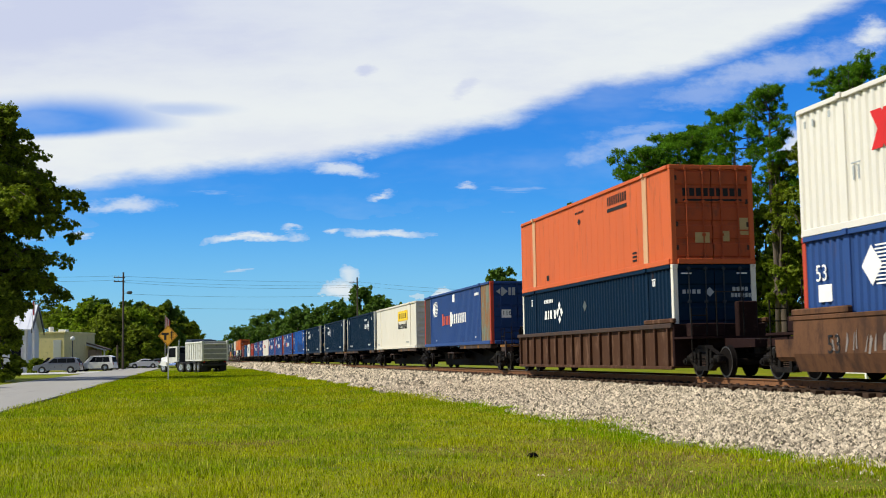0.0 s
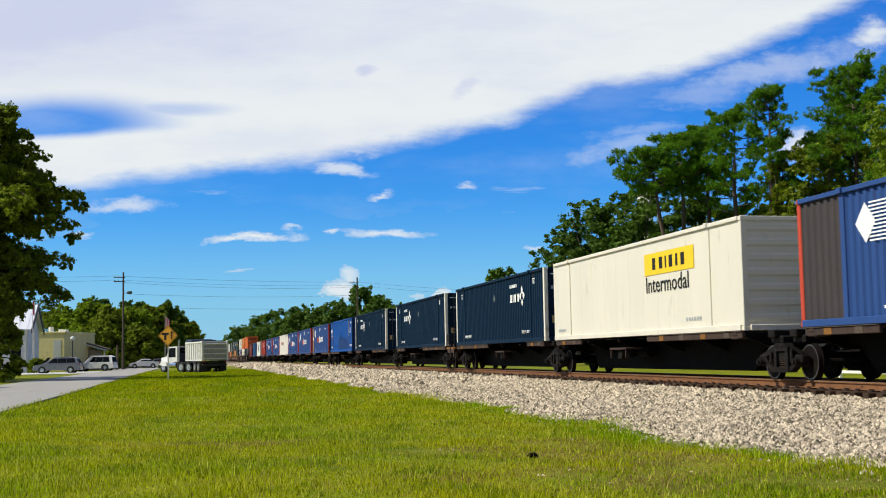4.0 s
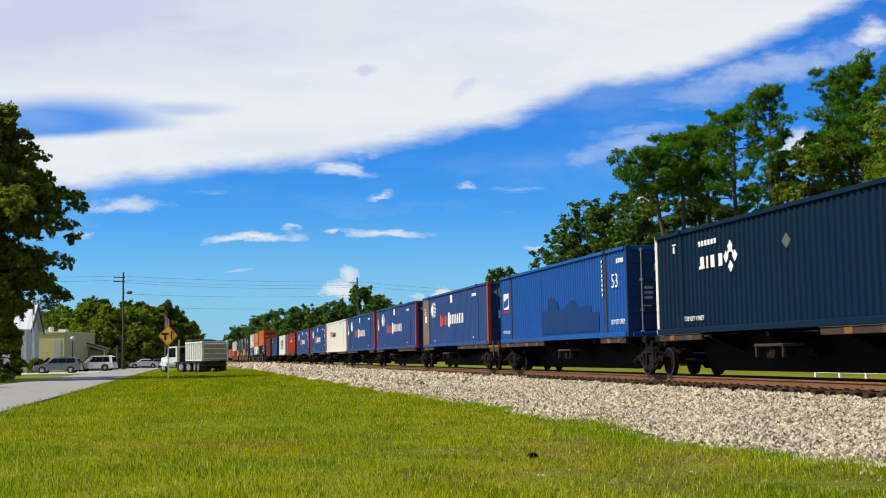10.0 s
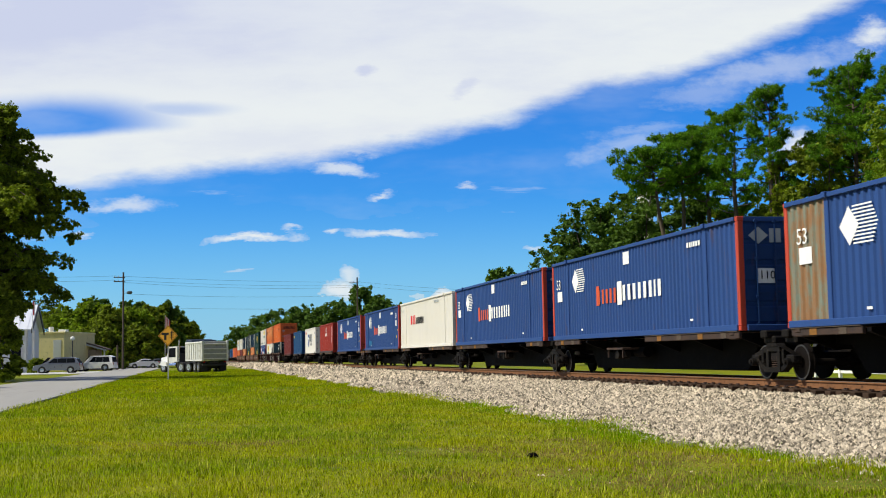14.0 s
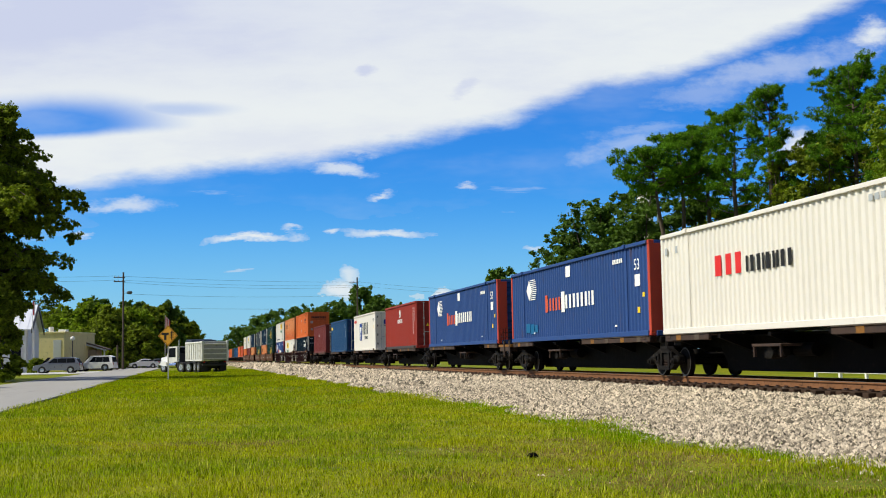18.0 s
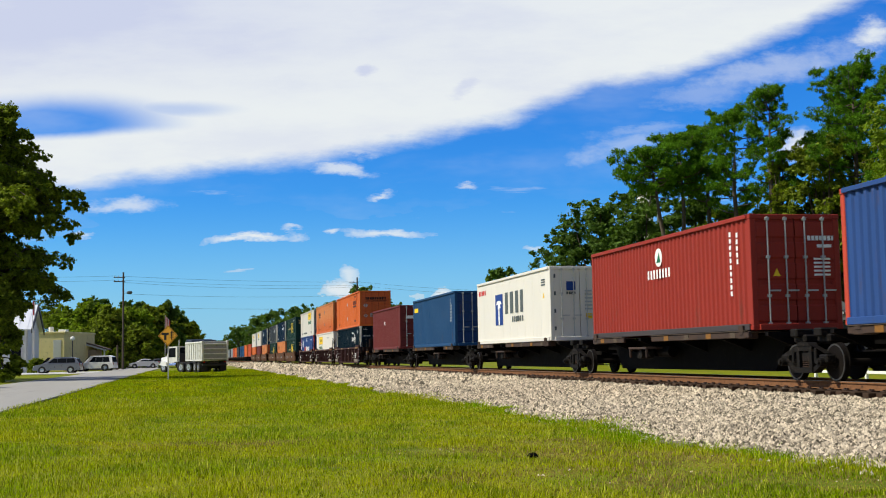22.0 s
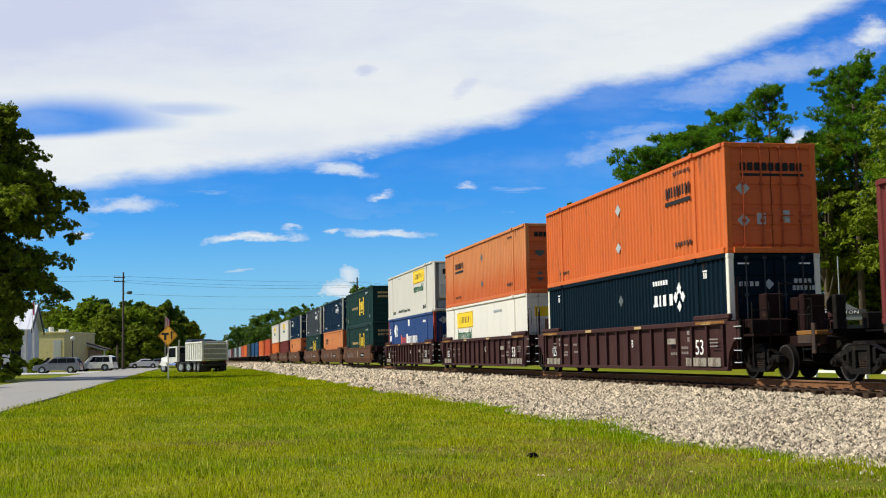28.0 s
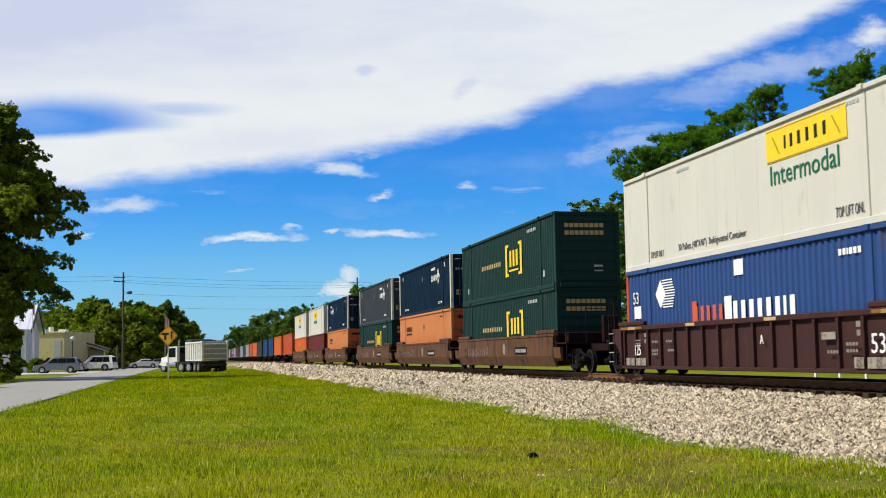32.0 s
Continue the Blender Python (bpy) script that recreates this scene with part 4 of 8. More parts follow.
def navy_marks(u0):
    um = u0 + 2.0
    return [side_bars("logo_word", row(u0, u0 + 1.65, 1.72, 2.05, (1, 0.35, 1, 1), 0.35) + [(u0 + 0.05, u0 + 0.4, 1.72, 1.80)] + quad_emblem(um, 1.93, 0.42), MWHITE, "white lettering blocks and quatrefoil emblem"),
            side_bars("placard", [diamond(8.15, 2.04, 0.22, 0.19)], MGRY),
            side_bars("stencil_marking",                       row(u0, u0 + 1.2, 2.34, 2.48, (1, 1, 1, 1, 1, 1), 0.35) + [(14.55, 14.85, 2.52, 2.56), (14.6, 14.68, 2.34, 2.5), (14.73, 14.81, 2.34, 2.5), (1.35, 1.6, 2.52, 2.56), (1.4, 1.52, 2.3, 2.48)], MWHITE),
            words("lettering", "TOP LIFT ONLY", 2.05, 0.34, 0.14, MWHITE, 1.35), words("lettering", "TOP LIFT ONLY", 12.75, 0.36, 0.14, MWHITE, 1.2)]


def navy_end():
    e = [[(0.02 + p[0], p[1]) for p in q] for q in ([(-0.32, 2.1), (-0.18, 1.96), (-0.04, 2.1), (-0.18, 2.24)], )]
    return [end_bars("end_word", [(-1.0 + 0.15 * k, -0.9 + 0.15 * k, 2.05, 2.17) for k in range(4)] + e, MGREY),
            end_bars("end_number", [(0.55 + 0.13 * k, 0.64 + 0.13 * k, 2.12, 2.24) for k in range(4)] + [(0.5 + 0.11 * k, 0.58 + 0.11 * k, 1.94, 2.06) for k in range(6)], MGREY),
            end_bars("placard", [[(0.62, 1.62), (0.85, 1.38), (1.08, 1.62), (0.85, 1.86)]], MGREY), end_bars("tan_label", [(0.55, 1.05, 0.66, 0.88), (-0.98, -0.74, 0.7, 1.0)], MTAN),
            end_bars("end_handle", [(-1.02, -0.7, 2.62, 2.66), (0.7, 1.02, 2.62, 2.66)], MWHITE)]


def word_bar(u0, u1, z0, z1, n, material, under=True):
    return [side_bars("logo_word", row(u0, u1, z0 + (z1 - z0) * 0.42, z1, (1,) * n, 0.25) + ([(u0, u1, z0, z0 + (z1 - z0) * 0.22)] if under else []), material, "dark lettering blocks over a bar")]


ORANGE_END = [end_bars("end_word", [(-0.85 + 0.2 * k, -0.70 + 0.2 * k, 2.16, 2.38) for k in range(9)] + [(-0.85, 0.95, 2.02, 2.09)], MBLK, "dark lettering blocks"),
              end_bars("placard", [[(-1.0, 1.70), (-0.8, 1.5), (-0.6, 1.70), (-0.8, 1.90)], [(-0.98, 0.85), (-0.8, 0.67), (-0.62, 0.85), (-0.8, 1.03)]], MGREY),
              end_bars("end_label", [(-0.42, -0.18, 0.75, 1.05), (0.30, 0.50, 0.8, 1.12)], MGREY)]
OLD_END = [end_bars("end_word", [(-0.9 + 0.21 * k, -0.74 + 0.21 * k, 1.98, 2.22) for k in range(9)] + [(-0.9, 0.95, 1.84, 1.90)], MBLK, "dark lettering blocks"),
           end_bars("end_label", [(-0.55, -0.1, 0.62, 0.92), (0.28, 0.52, 0.66, 1.0), (0.85, 1.12, 0.85, 1.35)], MTAN)]


def jb_marks(u0, wide, z0, spec=0):
    m = [side_bars("yellow_panel", [[(u0, z0 + 0.62), (u0 + wide, z0 + 0.62), (u0 + wide, z0 + 1.40), (u0, z0 + 1.40)]], MYEL, "yellow panel"),
         side_bars_over("yellow_panel_word", row(u0 + wide * 0.22, u0 + wide * 0.80, z0 + 0.86, z0 + 1.17, (0.7, 0.9, 1, 1, 1, 1), 0.5), MBLK),
         side_bars_over("panel_border", [(u0 + 0.03, u0 + wide - 0.03, z0 + 0.635, z0 + 0.66), (u0 + 0.03, u0 + wide - 0.03, z0 + 1.36, z0 + 1.385)] +
                        [[(u0 + 0.30, z0 + 1.22), (u0 + 0.62, z0 + 0.78), (u0 + 0.68, z0 + 0.78), (u0 + 0.36, z0 + 1.22)], [(u0 + wide - 0.62, z0 + 1.22), (u0 + wide - 0.30, z0 + 0.78), (u0 + wide - 0.24, z0 + 0.78), (u0 + wide - 0.56, z0 + 1.22)]], OCHREMARK),
         words("lettering", "Intermodal", u0 + 0.15, z0 + 0.08, 0.50, MGRN, wide * 0.86)]
    return m


def side_bars_over(name, rects, material):
    """Marks painted over another mark."""
    def put(c, L, W):
        def make():
            s = Shape()
            for r in rects:
                poly = [(r[0], r[2]), (r[1], r[2]), (r[1], r[3]), (r[0], r[3])] if isinstance(r[0], (int, float)) else r
                s.prism([(L / 2 - u, z) for u, z in poly], 0, -W / 2 - 0.013, -W / 2 - 0.0085)
            return s
        ob = cpart((name, L, W, str(rects)), make, material, c)
        if len(rects) > 1:
            tagged(ob, kind="stuff")
    return put


def csx_marks():
    u, z = 9.6, 0.95
    br = [(u - 0.9, u - 0.6, 0.85, 2.25), (u - 0.9, u - 0.35, 2.13, 2.25), (u - 0.9, u - 0.35, 0.85, 0.97), (u + 1.5, u + 1.8, 0.85, 2.25), (u + 1.25, u + 1.8, 2.13, 2.25), (u + 1.25, u + 1.8, 0.85, 0.97)]
    return [side_bars("logo_block", br + row(u - 0.3, u + 1.25, 1.25, 1.95, (1, 1, 1), 0.2) + [(u - 0.3, u + 1.2, 1.05, 1.13)], MYEL, "yellow lettering blocks in brackets"),
            side_bars("logo_word", row(4.2, 7.9, 1.42, 1.62, (1,) * 11, 0.3), MTAN), side_bars("stencil_marking", row(12.2, 13.6, 2.45, 2.58, (1,) * 6, 0.4) + [(1.3, 1.5, 0.5, 0.75), (14.5, 14.7, 0.5, 0.75)], MGREY)]


def C(L, label, body, **kw):
    return dict(L=L, label=label, body=body, **kw)


def umax(u0=3.15, body=None, label="dark navy corrugated shipping container with white corner posts"):
    return C(L53, label, body or NAVY, post=POSTWHITE, marks=navy_marks(u0) + navy_end(), endm=body or NAVY, rods=MATS["faded_slate_paint"])


S_STACK = C(L53, "blue corrugated shipping container with red corner posts", PBLUE, post=POSTRED, marks=STACK_MARKS + STACK_END + N53, endm=MBLUE, rods=MBLUE)
S_STACKF = C(L53, "blue corrugated shipping container with broad red leading posts", PBLUE, post=POSTRED, marks=STACK_MARKS + N53F + [red_frame], end="ribs", endm=MBLUE)
S_STACKT = dict(S_STACKF, marks=S_STACKF["marks"] + [side_bars("teal_patch", [(2.3, 2.9, 0.36, 0.74), (2.96, 3.5, 0.30, 0.70), (3.55, 4.0, 0.36, 0.66)], MTEAL, "teal overpaint")])
S_STACKR = C(L53, "blue shipping container with a rust-streaked end panel", PBLUE, post=POSTRED, marks=STACK_MARKS + STACK_END, endm=MBLUE, rods=MBLUE, front_panel=RUSTPANEL, back_panel=DARKPANEL)
S_STACKB = C(L53, "blue shipping container with a rusted trailing panel", PBLUE, post=POSTRED, marks=STACK_MARKS + STACK_END + N53, endm=MBLUE, rods=MBLUE, back_panel=RUSTPANEL)
S_XPO = C(L53, "white corrugated shipping container with red and black lettering", WHITEP, end="ribs",
          marks=[side_bars("logo_mark", row(3.6, 5.4, 1.46, 2.0, (1.2, 1, 1), 0.2), MREDB, "bright red lettering blocks"), side_bars("logo_word", row(5.5, 8.0, 1.46, 1.86, (0.6, 1, 1, 0.4, 1, 0.7, 0.4, 1, 1), 0.3), MBLK),
                 side_bars("stencil_marking", row(11.2, 12.6, 2.5, 2.64, (1,) * 6, 0.35) + [(0.35, 0.5, 2.3, 2.5), (1.1, 1.25, 2.3, 2.5)], MGREY)])
S_XPOTOP = dict(S_XPO, marks=[side_bars("logo_mark", [[(3.05, 1.5), (3.45, 1.5), (3.95, 2.3), (3.55, 2.3)], [(3.55, 1.5), (3.95, 1.5), (3.45, 2.3), (3.05, 2.3)], (4.15, 4.75, 1.5, 2.3), (5.05, 5.75, 1.5, 2.3)], MREDB),
                              side_bars("stencil_marking", [(0.35, 0.42, 2.45, 2.6), (0.7, 0.77, 2.45, 2.6), (1.4, 1.5, 2.5, 2.65), (2.3, 2.36, 1.0, 1.3), (2.5, 2.56, 1.0, 1.3), (2.25, 2.6, 1.34, 1.37)], MGREY)])
S_JB3 = C(L53, "cream shipping container with a faded yellow panel", CREAMP, wall="flat", end="ribs", ribs=9, marks=[
    side_bars("yellow_panel", [(9.5, 13.2, 1.8, 2.45)], MYEL, "faded yellow panel"), side_bars_over("yellow_panel_word", row(10.0, 12.7, 1.95, 2.3, (1, 1, 0.4, 1, 0.6, 1), 0.35), MBLK),
    words("lettering", "Intermodal", 9.6, 1.28, 0.50, MBLK, 3.2), side_bars("stencil_marking", row(0.5, 1.4, 0.3, 0.4, (1,) * 5, 0.4) + row(12.5, 13.6, 0.35, 0.45, (1,) * 6, 0.4), MGREY)])
S_BLUE7 = C(L53, "bright blue shipping container with a darker repainted patch", BBLUE, mid=LEDGE, post=MATS["dark_blue_paint"], endm=MBLUE, marks=[
    side_bars("repainted_patch", [(6.5, 12.6, 0.25, 1.15), (12.6, 13.4, 0.25, 0.9), (7.4, 8.3, 1.15, 1.62), (8.3, 8.7, 1.15, 1.45), (9.6, 11.0, 1.15, 1.30), (10.1, 10.8, 1.30, 1.42), (6.52, 6.6, 1.15, 2.75)], PATCH, "darker blue overpaint"),
    side_bars("logo_label", [(0.65, 1.5, 1.45, 2.15)], MWHITE), side_bars_over("logo_wave", [[(0.7, 1.5), (1.45, 1.62), (1.45, 1.98), (0.7, 1.8)]], MBLU),
    side_bars("stencil_marking", row(0.65, 1.5, 1.28, 1.38, (1, 1, 1, 1), 0.2), MREDB), words("lettering", "53", 14.75, 1.62, 0.48, MWHITE),
    side_bars("lift_marking", [(13.75, 13.85, 1.4 + 0.16 * k, 1.5 + 0.16 * k) for k in range(8)] + row(15.2, 15.9, 2.4, 2.55, (1, 1, 1, 1), 0.3), MWHITE),
    words("lettering", "TOP LIFT ONLY", 14.62, 0.42, 0.17, MWHITE, 1.3), words("lettering", "TOP LIFT ONLY", 0.5, 0.40, 0.14, MWHITE, 1.2),
    end_bars("end_marking", [(-0.7 + (k % 3) * 0.4, -0.42 + (k % 3) * 0.4, 1.2 + (k // 3) * 0.16, 1.28 + (k // 3) * 0.16) for k in range(9)], MGREY), end_bars("yellow_label", [(-0.35, -0.15, 2.1, 2.3)], MYEL)])
# dark bottom rail: shadow and grime along the lower edge put into its colour
S_MAG = C(L40, "brick red forty-foot shipping container with white crest", REDP, W=2.44, rods=ZINC, low=DARKPANEL, marks=[
    side_bars("crest", [disc(6.15, 2.3, 0.28, 12, 1.0)], MWHITE, "white round crest"), side_bars_over("crest_leaf", [[(6.0, 2.15), (6.3, 2.15), (6.2, 2.45)]], MGRN),
    side_bars("logo_word", row(5.2, 7.05, 1.68, 1.95, (1, 1, 1, 1, 1, 1, 1, 1), 0.3), MWHITE, "white lettering blocks"),
    side_bars("stencil_marking", [(11.0, 11.1, 0.9 + 0.17 * k, 1.02 + 0.17 * k) for k in range(10)] + [(11.4, 11.5, 1.7 + 0.17 * k, 1.82 + 0.17 * k) for k in range(5)], MWHITE),
    end_bars("end_marking", [(0.35 + 0.11 * k, 0.43 + 0.11 * k, 2.24, 2.36) for k in range(7)] + [(0.6, 1.0, 2.06, 2.14)] + [(0.5, 0.95, 1.35 + 0.1 * k, 1.40 + 0.1 * k) for k in range(5)], MWHITE),
    end_bars("warning_label", [[(-0.62, 1.34), (-0.42, 1.34), (-0.52, 1.54)]], MYEL)])
S_TOTE = C(L40, "white refrigerated container with navy emblem and grey lettering", WHITEP, W=2.44, wall="flat", end="smooth_doors", hinges=MGRY, marks=[
    side_bars("emblem_panel", [(3.55, 4.85, 0.82, 2.2)], MBLU, "navy emblem panel"), side_bars_over("emblem_wave", [(4.1, 4.3, 0.82, 1.6), [(3.7, 1.75), (4.7, 1.75), (4.5, 1.9), (4.0, 1.92)], [(4.0, 1.55), (4.5, 1.6), (4.4, 1.75), (4.05, 1.75)]], MWHITE),
    side_bars("logo_word", row(5.12, 8.39, 1.28, 2.22, (1, 1.1, 1, 0.9), 0.22), MGRY, "dark grey lettering blocks"),
    side_bars("logo_sub", row(6.36, 8.3, 0.9, 1.14, (1.2, 1, 0.6, 0.4, 0.6, 0.4, 1.2, 1), 0.3), MGRY), side_bars("logo_small", row(0.3, 1.75, 2.3, 2.52, (1, 1, 1, 1, 1), 0.25), MREDB),
    side_bars("stencil_marking", [(11.0, 11.5, 2.2 + 0.1 * k, 2.25 + 0.1 * k) for k in range(3)], MGRY), side_bars("yellow_label", [[(11.2, 1.7), (11.4, 1.7), (11.3, 1.9)]], MYEL),
    end_bars("emblem_panel", [(-0.55, -0.18, 1.95, 2.3)], MBLU), end_bars("emblem_sub", [(-0.55 + 0.1 * k, -0.48 + 0.1 * k, 1.8, 1.9) for k in range(4)], MGRY),
    end_bars("end_marking", [(0.2 + (k % 2) * 0.45, 0.5 + (k % 2) * 0.45, 1.2 + (k // 2) * 0.14, 1.26 + (k // 2) * 0.14) for k in range(12)], MGREY),
    end_bars("tan_label", [(0.22, 0.48, 0.85, 1.05)], MYEL)])
S_BLUE40 = C(L40, "blue forty-foot shipping container with a yellow mark", paint("sea_blue_paint", (0.014, 0.066, 0.165), 0.2), W=2.44, rods=MGREY, endm=MBLUE, marks=[side_bars("yellow_label", [(0.5, 1.7, 2.15, 2.4)], MYEL), side_bars("stencil_marking", [(11.1, 11.2, 1.3 + 0.16 * k, 1.4 + 0.16 * k) for k in range(8)] + [(11.4, 11.5, 1.3 + 0.16 * k, 1.4 + 0.16 * k) for k in range(6)], MGREY)])
S_DRED40 = C(L40, "maroon forty-foot shipping container with a small white crest", DREDP, W=2.44, rods=MGREY, marks=[
    side_bars("crest", [disc(5.8, 1.85, 0.16, 10)], MWHITE), end_bars("end_marking", [(0.2, 0.9, 2.3, 2.42), (0.2, 0.9, 2.05, 2.13), (0.3, 0.8, 1.5, 1.56), (0.3, 0.8, 1.38, 1.44), (0.3, 0.8, 1.26, 1.32), (-0.8, -0.3, 2.0, 2.2)], MWHITE)])
PALETAN = mat("faded_tan_paint", (0.62, 0.36, 0.19), 0.7, var=0.25, scale=2.0, fine=20, stain=(0.55, 0.13, 0.04), stain_amt=0.4, stretch=(1, 1, 0.15))
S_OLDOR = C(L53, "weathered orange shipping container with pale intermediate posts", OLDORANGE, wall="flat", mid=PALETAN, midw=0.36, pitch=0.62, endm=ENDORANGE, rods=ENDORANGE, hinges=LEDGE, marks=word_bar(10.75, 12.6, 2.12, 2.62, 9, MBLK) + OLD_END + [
    side_bars("stencil_marking", row(7.3, 8.3, 2.45, 2.52, (1,) * 6, 0.4) + [(13.0, 13.35, 0.3, 0.36), (13.0, 13.35, 0.42, 0.48), (13.0, 13.35, 0.54, 0.6), (3.6, 3.9, 0.3, 0.5)], MBLK), side_bars("placard", [diamond(7.75, 2.15, 0.18, 0.12)], MBLK)])
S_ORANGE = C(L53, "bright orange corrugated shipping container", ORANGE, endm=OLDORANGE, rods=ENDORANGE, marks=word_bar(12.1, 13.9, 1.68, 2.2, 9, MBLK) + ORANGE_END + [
    side_bars("placard", [diamond(8.1, 2.07, 0.25, 0.20), diamond(8.05, 0.85, 0.25, 0.18)], MGREY), side_bars("stencil_marking", row(12.7, 13.9, 0.45, 0.58, (1,) * 6, 0.4) + row(1.6, 2.8, 0.4, 0.5, (1,) * 6, 0.4) + row(12.7, 13.9, 2.5, 2.6, (1,) * 8, 0.4), LEDGE)])
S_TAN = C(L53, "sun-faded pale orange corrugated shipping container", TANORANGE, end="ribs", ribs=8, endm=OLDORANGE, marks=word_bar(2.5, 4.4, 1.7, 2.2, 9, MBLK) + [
    side_bars("placard", [diamond(8.4, 2.1, 0.25, 0.20), diamond(8.4, 0.85, 0.25, 0.18)], MGRY), side_bars("stencil_marking", row(13.0, 14.2, 0.45, 0.58, (1,) * 6, 0.4) + row(2.5, 3.8, 0.4, 0.5, (1,) * 6, 0.4) + row(13.2, 14.1, 2.5, 2.6, (1,) * 8, 0.4), LEDGE),
    end_bars("end_word", [(-0.9 + 0.2 * k, -0.74 + 0.2 * k, 2.35, 2.6) for k in range(9)], MBLK), end_bars("placard", [[(-0.9, 1.7), (-0.68, 1.48), (-0.46, 1.7), (-0.68, 1.92)], [(-0.9, 0.7), (-0.68, 0.48), (-0.46, 0.7), (-0.68, 0.92)]], MGRY)])
S_JBLOW = C(L53, "white smooth-sided shipping container with yellow panel", WHITEP, wall="flat", end="doors", rods=ZINC, marks=jb_marks(2.8, 3.5, 1.15) + [
    end_bars("end_panel", [(-0.95, 1.0, 1.95, 2.35)], MYEL), side_bars("stencil_marking", row(10.5, 12.0, 2.3, 2.42, (1,) * 7, 0.35) + row(13.2, 14.0, 0.3, 0.4, (1,) * 5, 0.35), MGREY)])
S_JBTOP = C(L53, "white refrigerated shipping container with yellow panel and green lettering", DULLWHITE, wall="flat", end="reefer", marks=jb_marks(9.85, 3.65, 1.30) + [
    words("lettering", "30 Pallets (48\"X40\")  Refrigerated Container", 4.3, 0.33, 0.20, MGRY, 4.3), words("lettering", "TOP LIFT ONLY", 12.9, 0.28, 0.24, MGRY, 1.25),
    words("lettering", "TOP LIFT ONLY", 2.2, 0.28, 0.20, MGRY, 1.0), side_bars("stencil_marking", row(4.3, 5.2, 2.55, 2.63, (1,) * 6, 0.35) + row(12.6, 14.0, 2.6, 2.68, (1,) * 10, 0.35), MGREY)])
S_JBFAR = C(L53, "white smooth-sided shipping container with yellow panel on the stack", DULLWHITE, wall="flat", end="doors", marks=jb_marks(6.0, 3.5, 1.15))
S_CSX = C(L53, "dark green corrugated shipping container with yellow brackets", GREENP, end="ribs", ribs=5, marks=csx_marks() + [
    end_bars("white_louvre", [(-0.9 + 0.2 * k, -0.74 + 0.2 * k, 2.0, 2.45) for k in range(8)], MTAN), end_bars("end_label", [(0.25, 0.6, 0.6, 0.85)], MGREY)])
S_BLUEFAR = C(L40, "blue forty-foot shipping container", MATS["sea_blue_paint"], W=2.44)
S_ORFAR = C(L53, "orange corrugated shipping container", ORANGE)
S_RORFAR = C(L53, "red-orange corrugated shipping container", REDORANGE)
S_REDFAR = C(L53, "dark red corrugated shipping container", DREDP)
S_GREYFAR = C(L53, "grey corrugated shipping container", GREYP)
S_DARKFAR = C(L53, "slate grey corrugated shipping container", GREYNAVY)


# --- bogies ---
def side_frame():
    s = Shape()
    x0, x1 = -0.09, 0.09
    s.prism([(-0.95, 0.50), (-0.95, 0.62), (-0.35, 0.80), (0.35, 0.80), (0.95, 0.62), (0.95, 0.50), (0.35, 0.66), (-0.35, 0.66)][:4] + [(0.35, 0.68), (-0.35, 0.68)], 0, x0, x1)
    s.prism([(0.35, 0.80), (0.95, 0.62), (0.95, 0.50), (0.35, 0.68)], 0, x0, x1)
    s.prism([(-0.35, 0.80), (-0.95, 0.62), (-0.95, 0.50), (-0.35, 0.68)], 0, x0, x1)
    s.prism([(-0.35, 0.68), (-0.22, 0.68), (-0.22, 0.26), (-0.35, 0.30)], 0, x0, x1)
    s.prism([(0.35, 0.68), (0.22, 0.68), (0.22, 0.26), (0.35, 0.30)], 0, x0, x1)
    s.prism([(-0.40, 0.18), (0.40, 0.18), (0.40, 0.30), (-0.40, 0.30)], 0, x0 - 0.03, x1 + 0.03)
    s.prism([(-0.40, 0.18), (-0.40, 0.30), (-0.88, 0.54), (-0.93, 0.44)], 0, x0, x1)
    s.prism([(0.40, 0.18), (0.40, 0.30), (0.88, 0.54), (0.93, 0.44)], 0, x0, x1)
    s.prism([(-0.30, 0.80), (0.30, 0.80), (0.22, 0.88), (-0.22, 0.88)], 0, x0 - 0.02, x1 + 0.02)
    for y in (-0.52, 0.52):
        s.box(x0 - 0.015, x1 + 0.015, y - 0.05, y + 0.05, 0.40, 0.74, 0.015)
    for y in (-0.889, 0.889):
        s.cyl((-0.2, y, 0.43), 0.055, 0, 0.14, 8)
        s.cyl((0.2, y, 0.43), 0.055, 0, 0.14, 8)
        s.box(x0 - 0.03, x1 + 0.03, y - 0.17, y + 0.17, 0.40, 0.60, 0.03)
        s.cyl((-0.14 if x0 < 0 else 0.14, y, 0.43), 0.10, 0, 0.16, 12)
        s.cyl((0.14, y, 0.43), 0.10, 0, 0.16, 12)
    return s


def springs():
    s = Shape()
    for y in (-0.12, 0.0, 0.12):
        for k in range(6):
            s.cyl((0, y, 0.32 + k * 0.045), 0.055, 2, 0.022, 8)
    return s


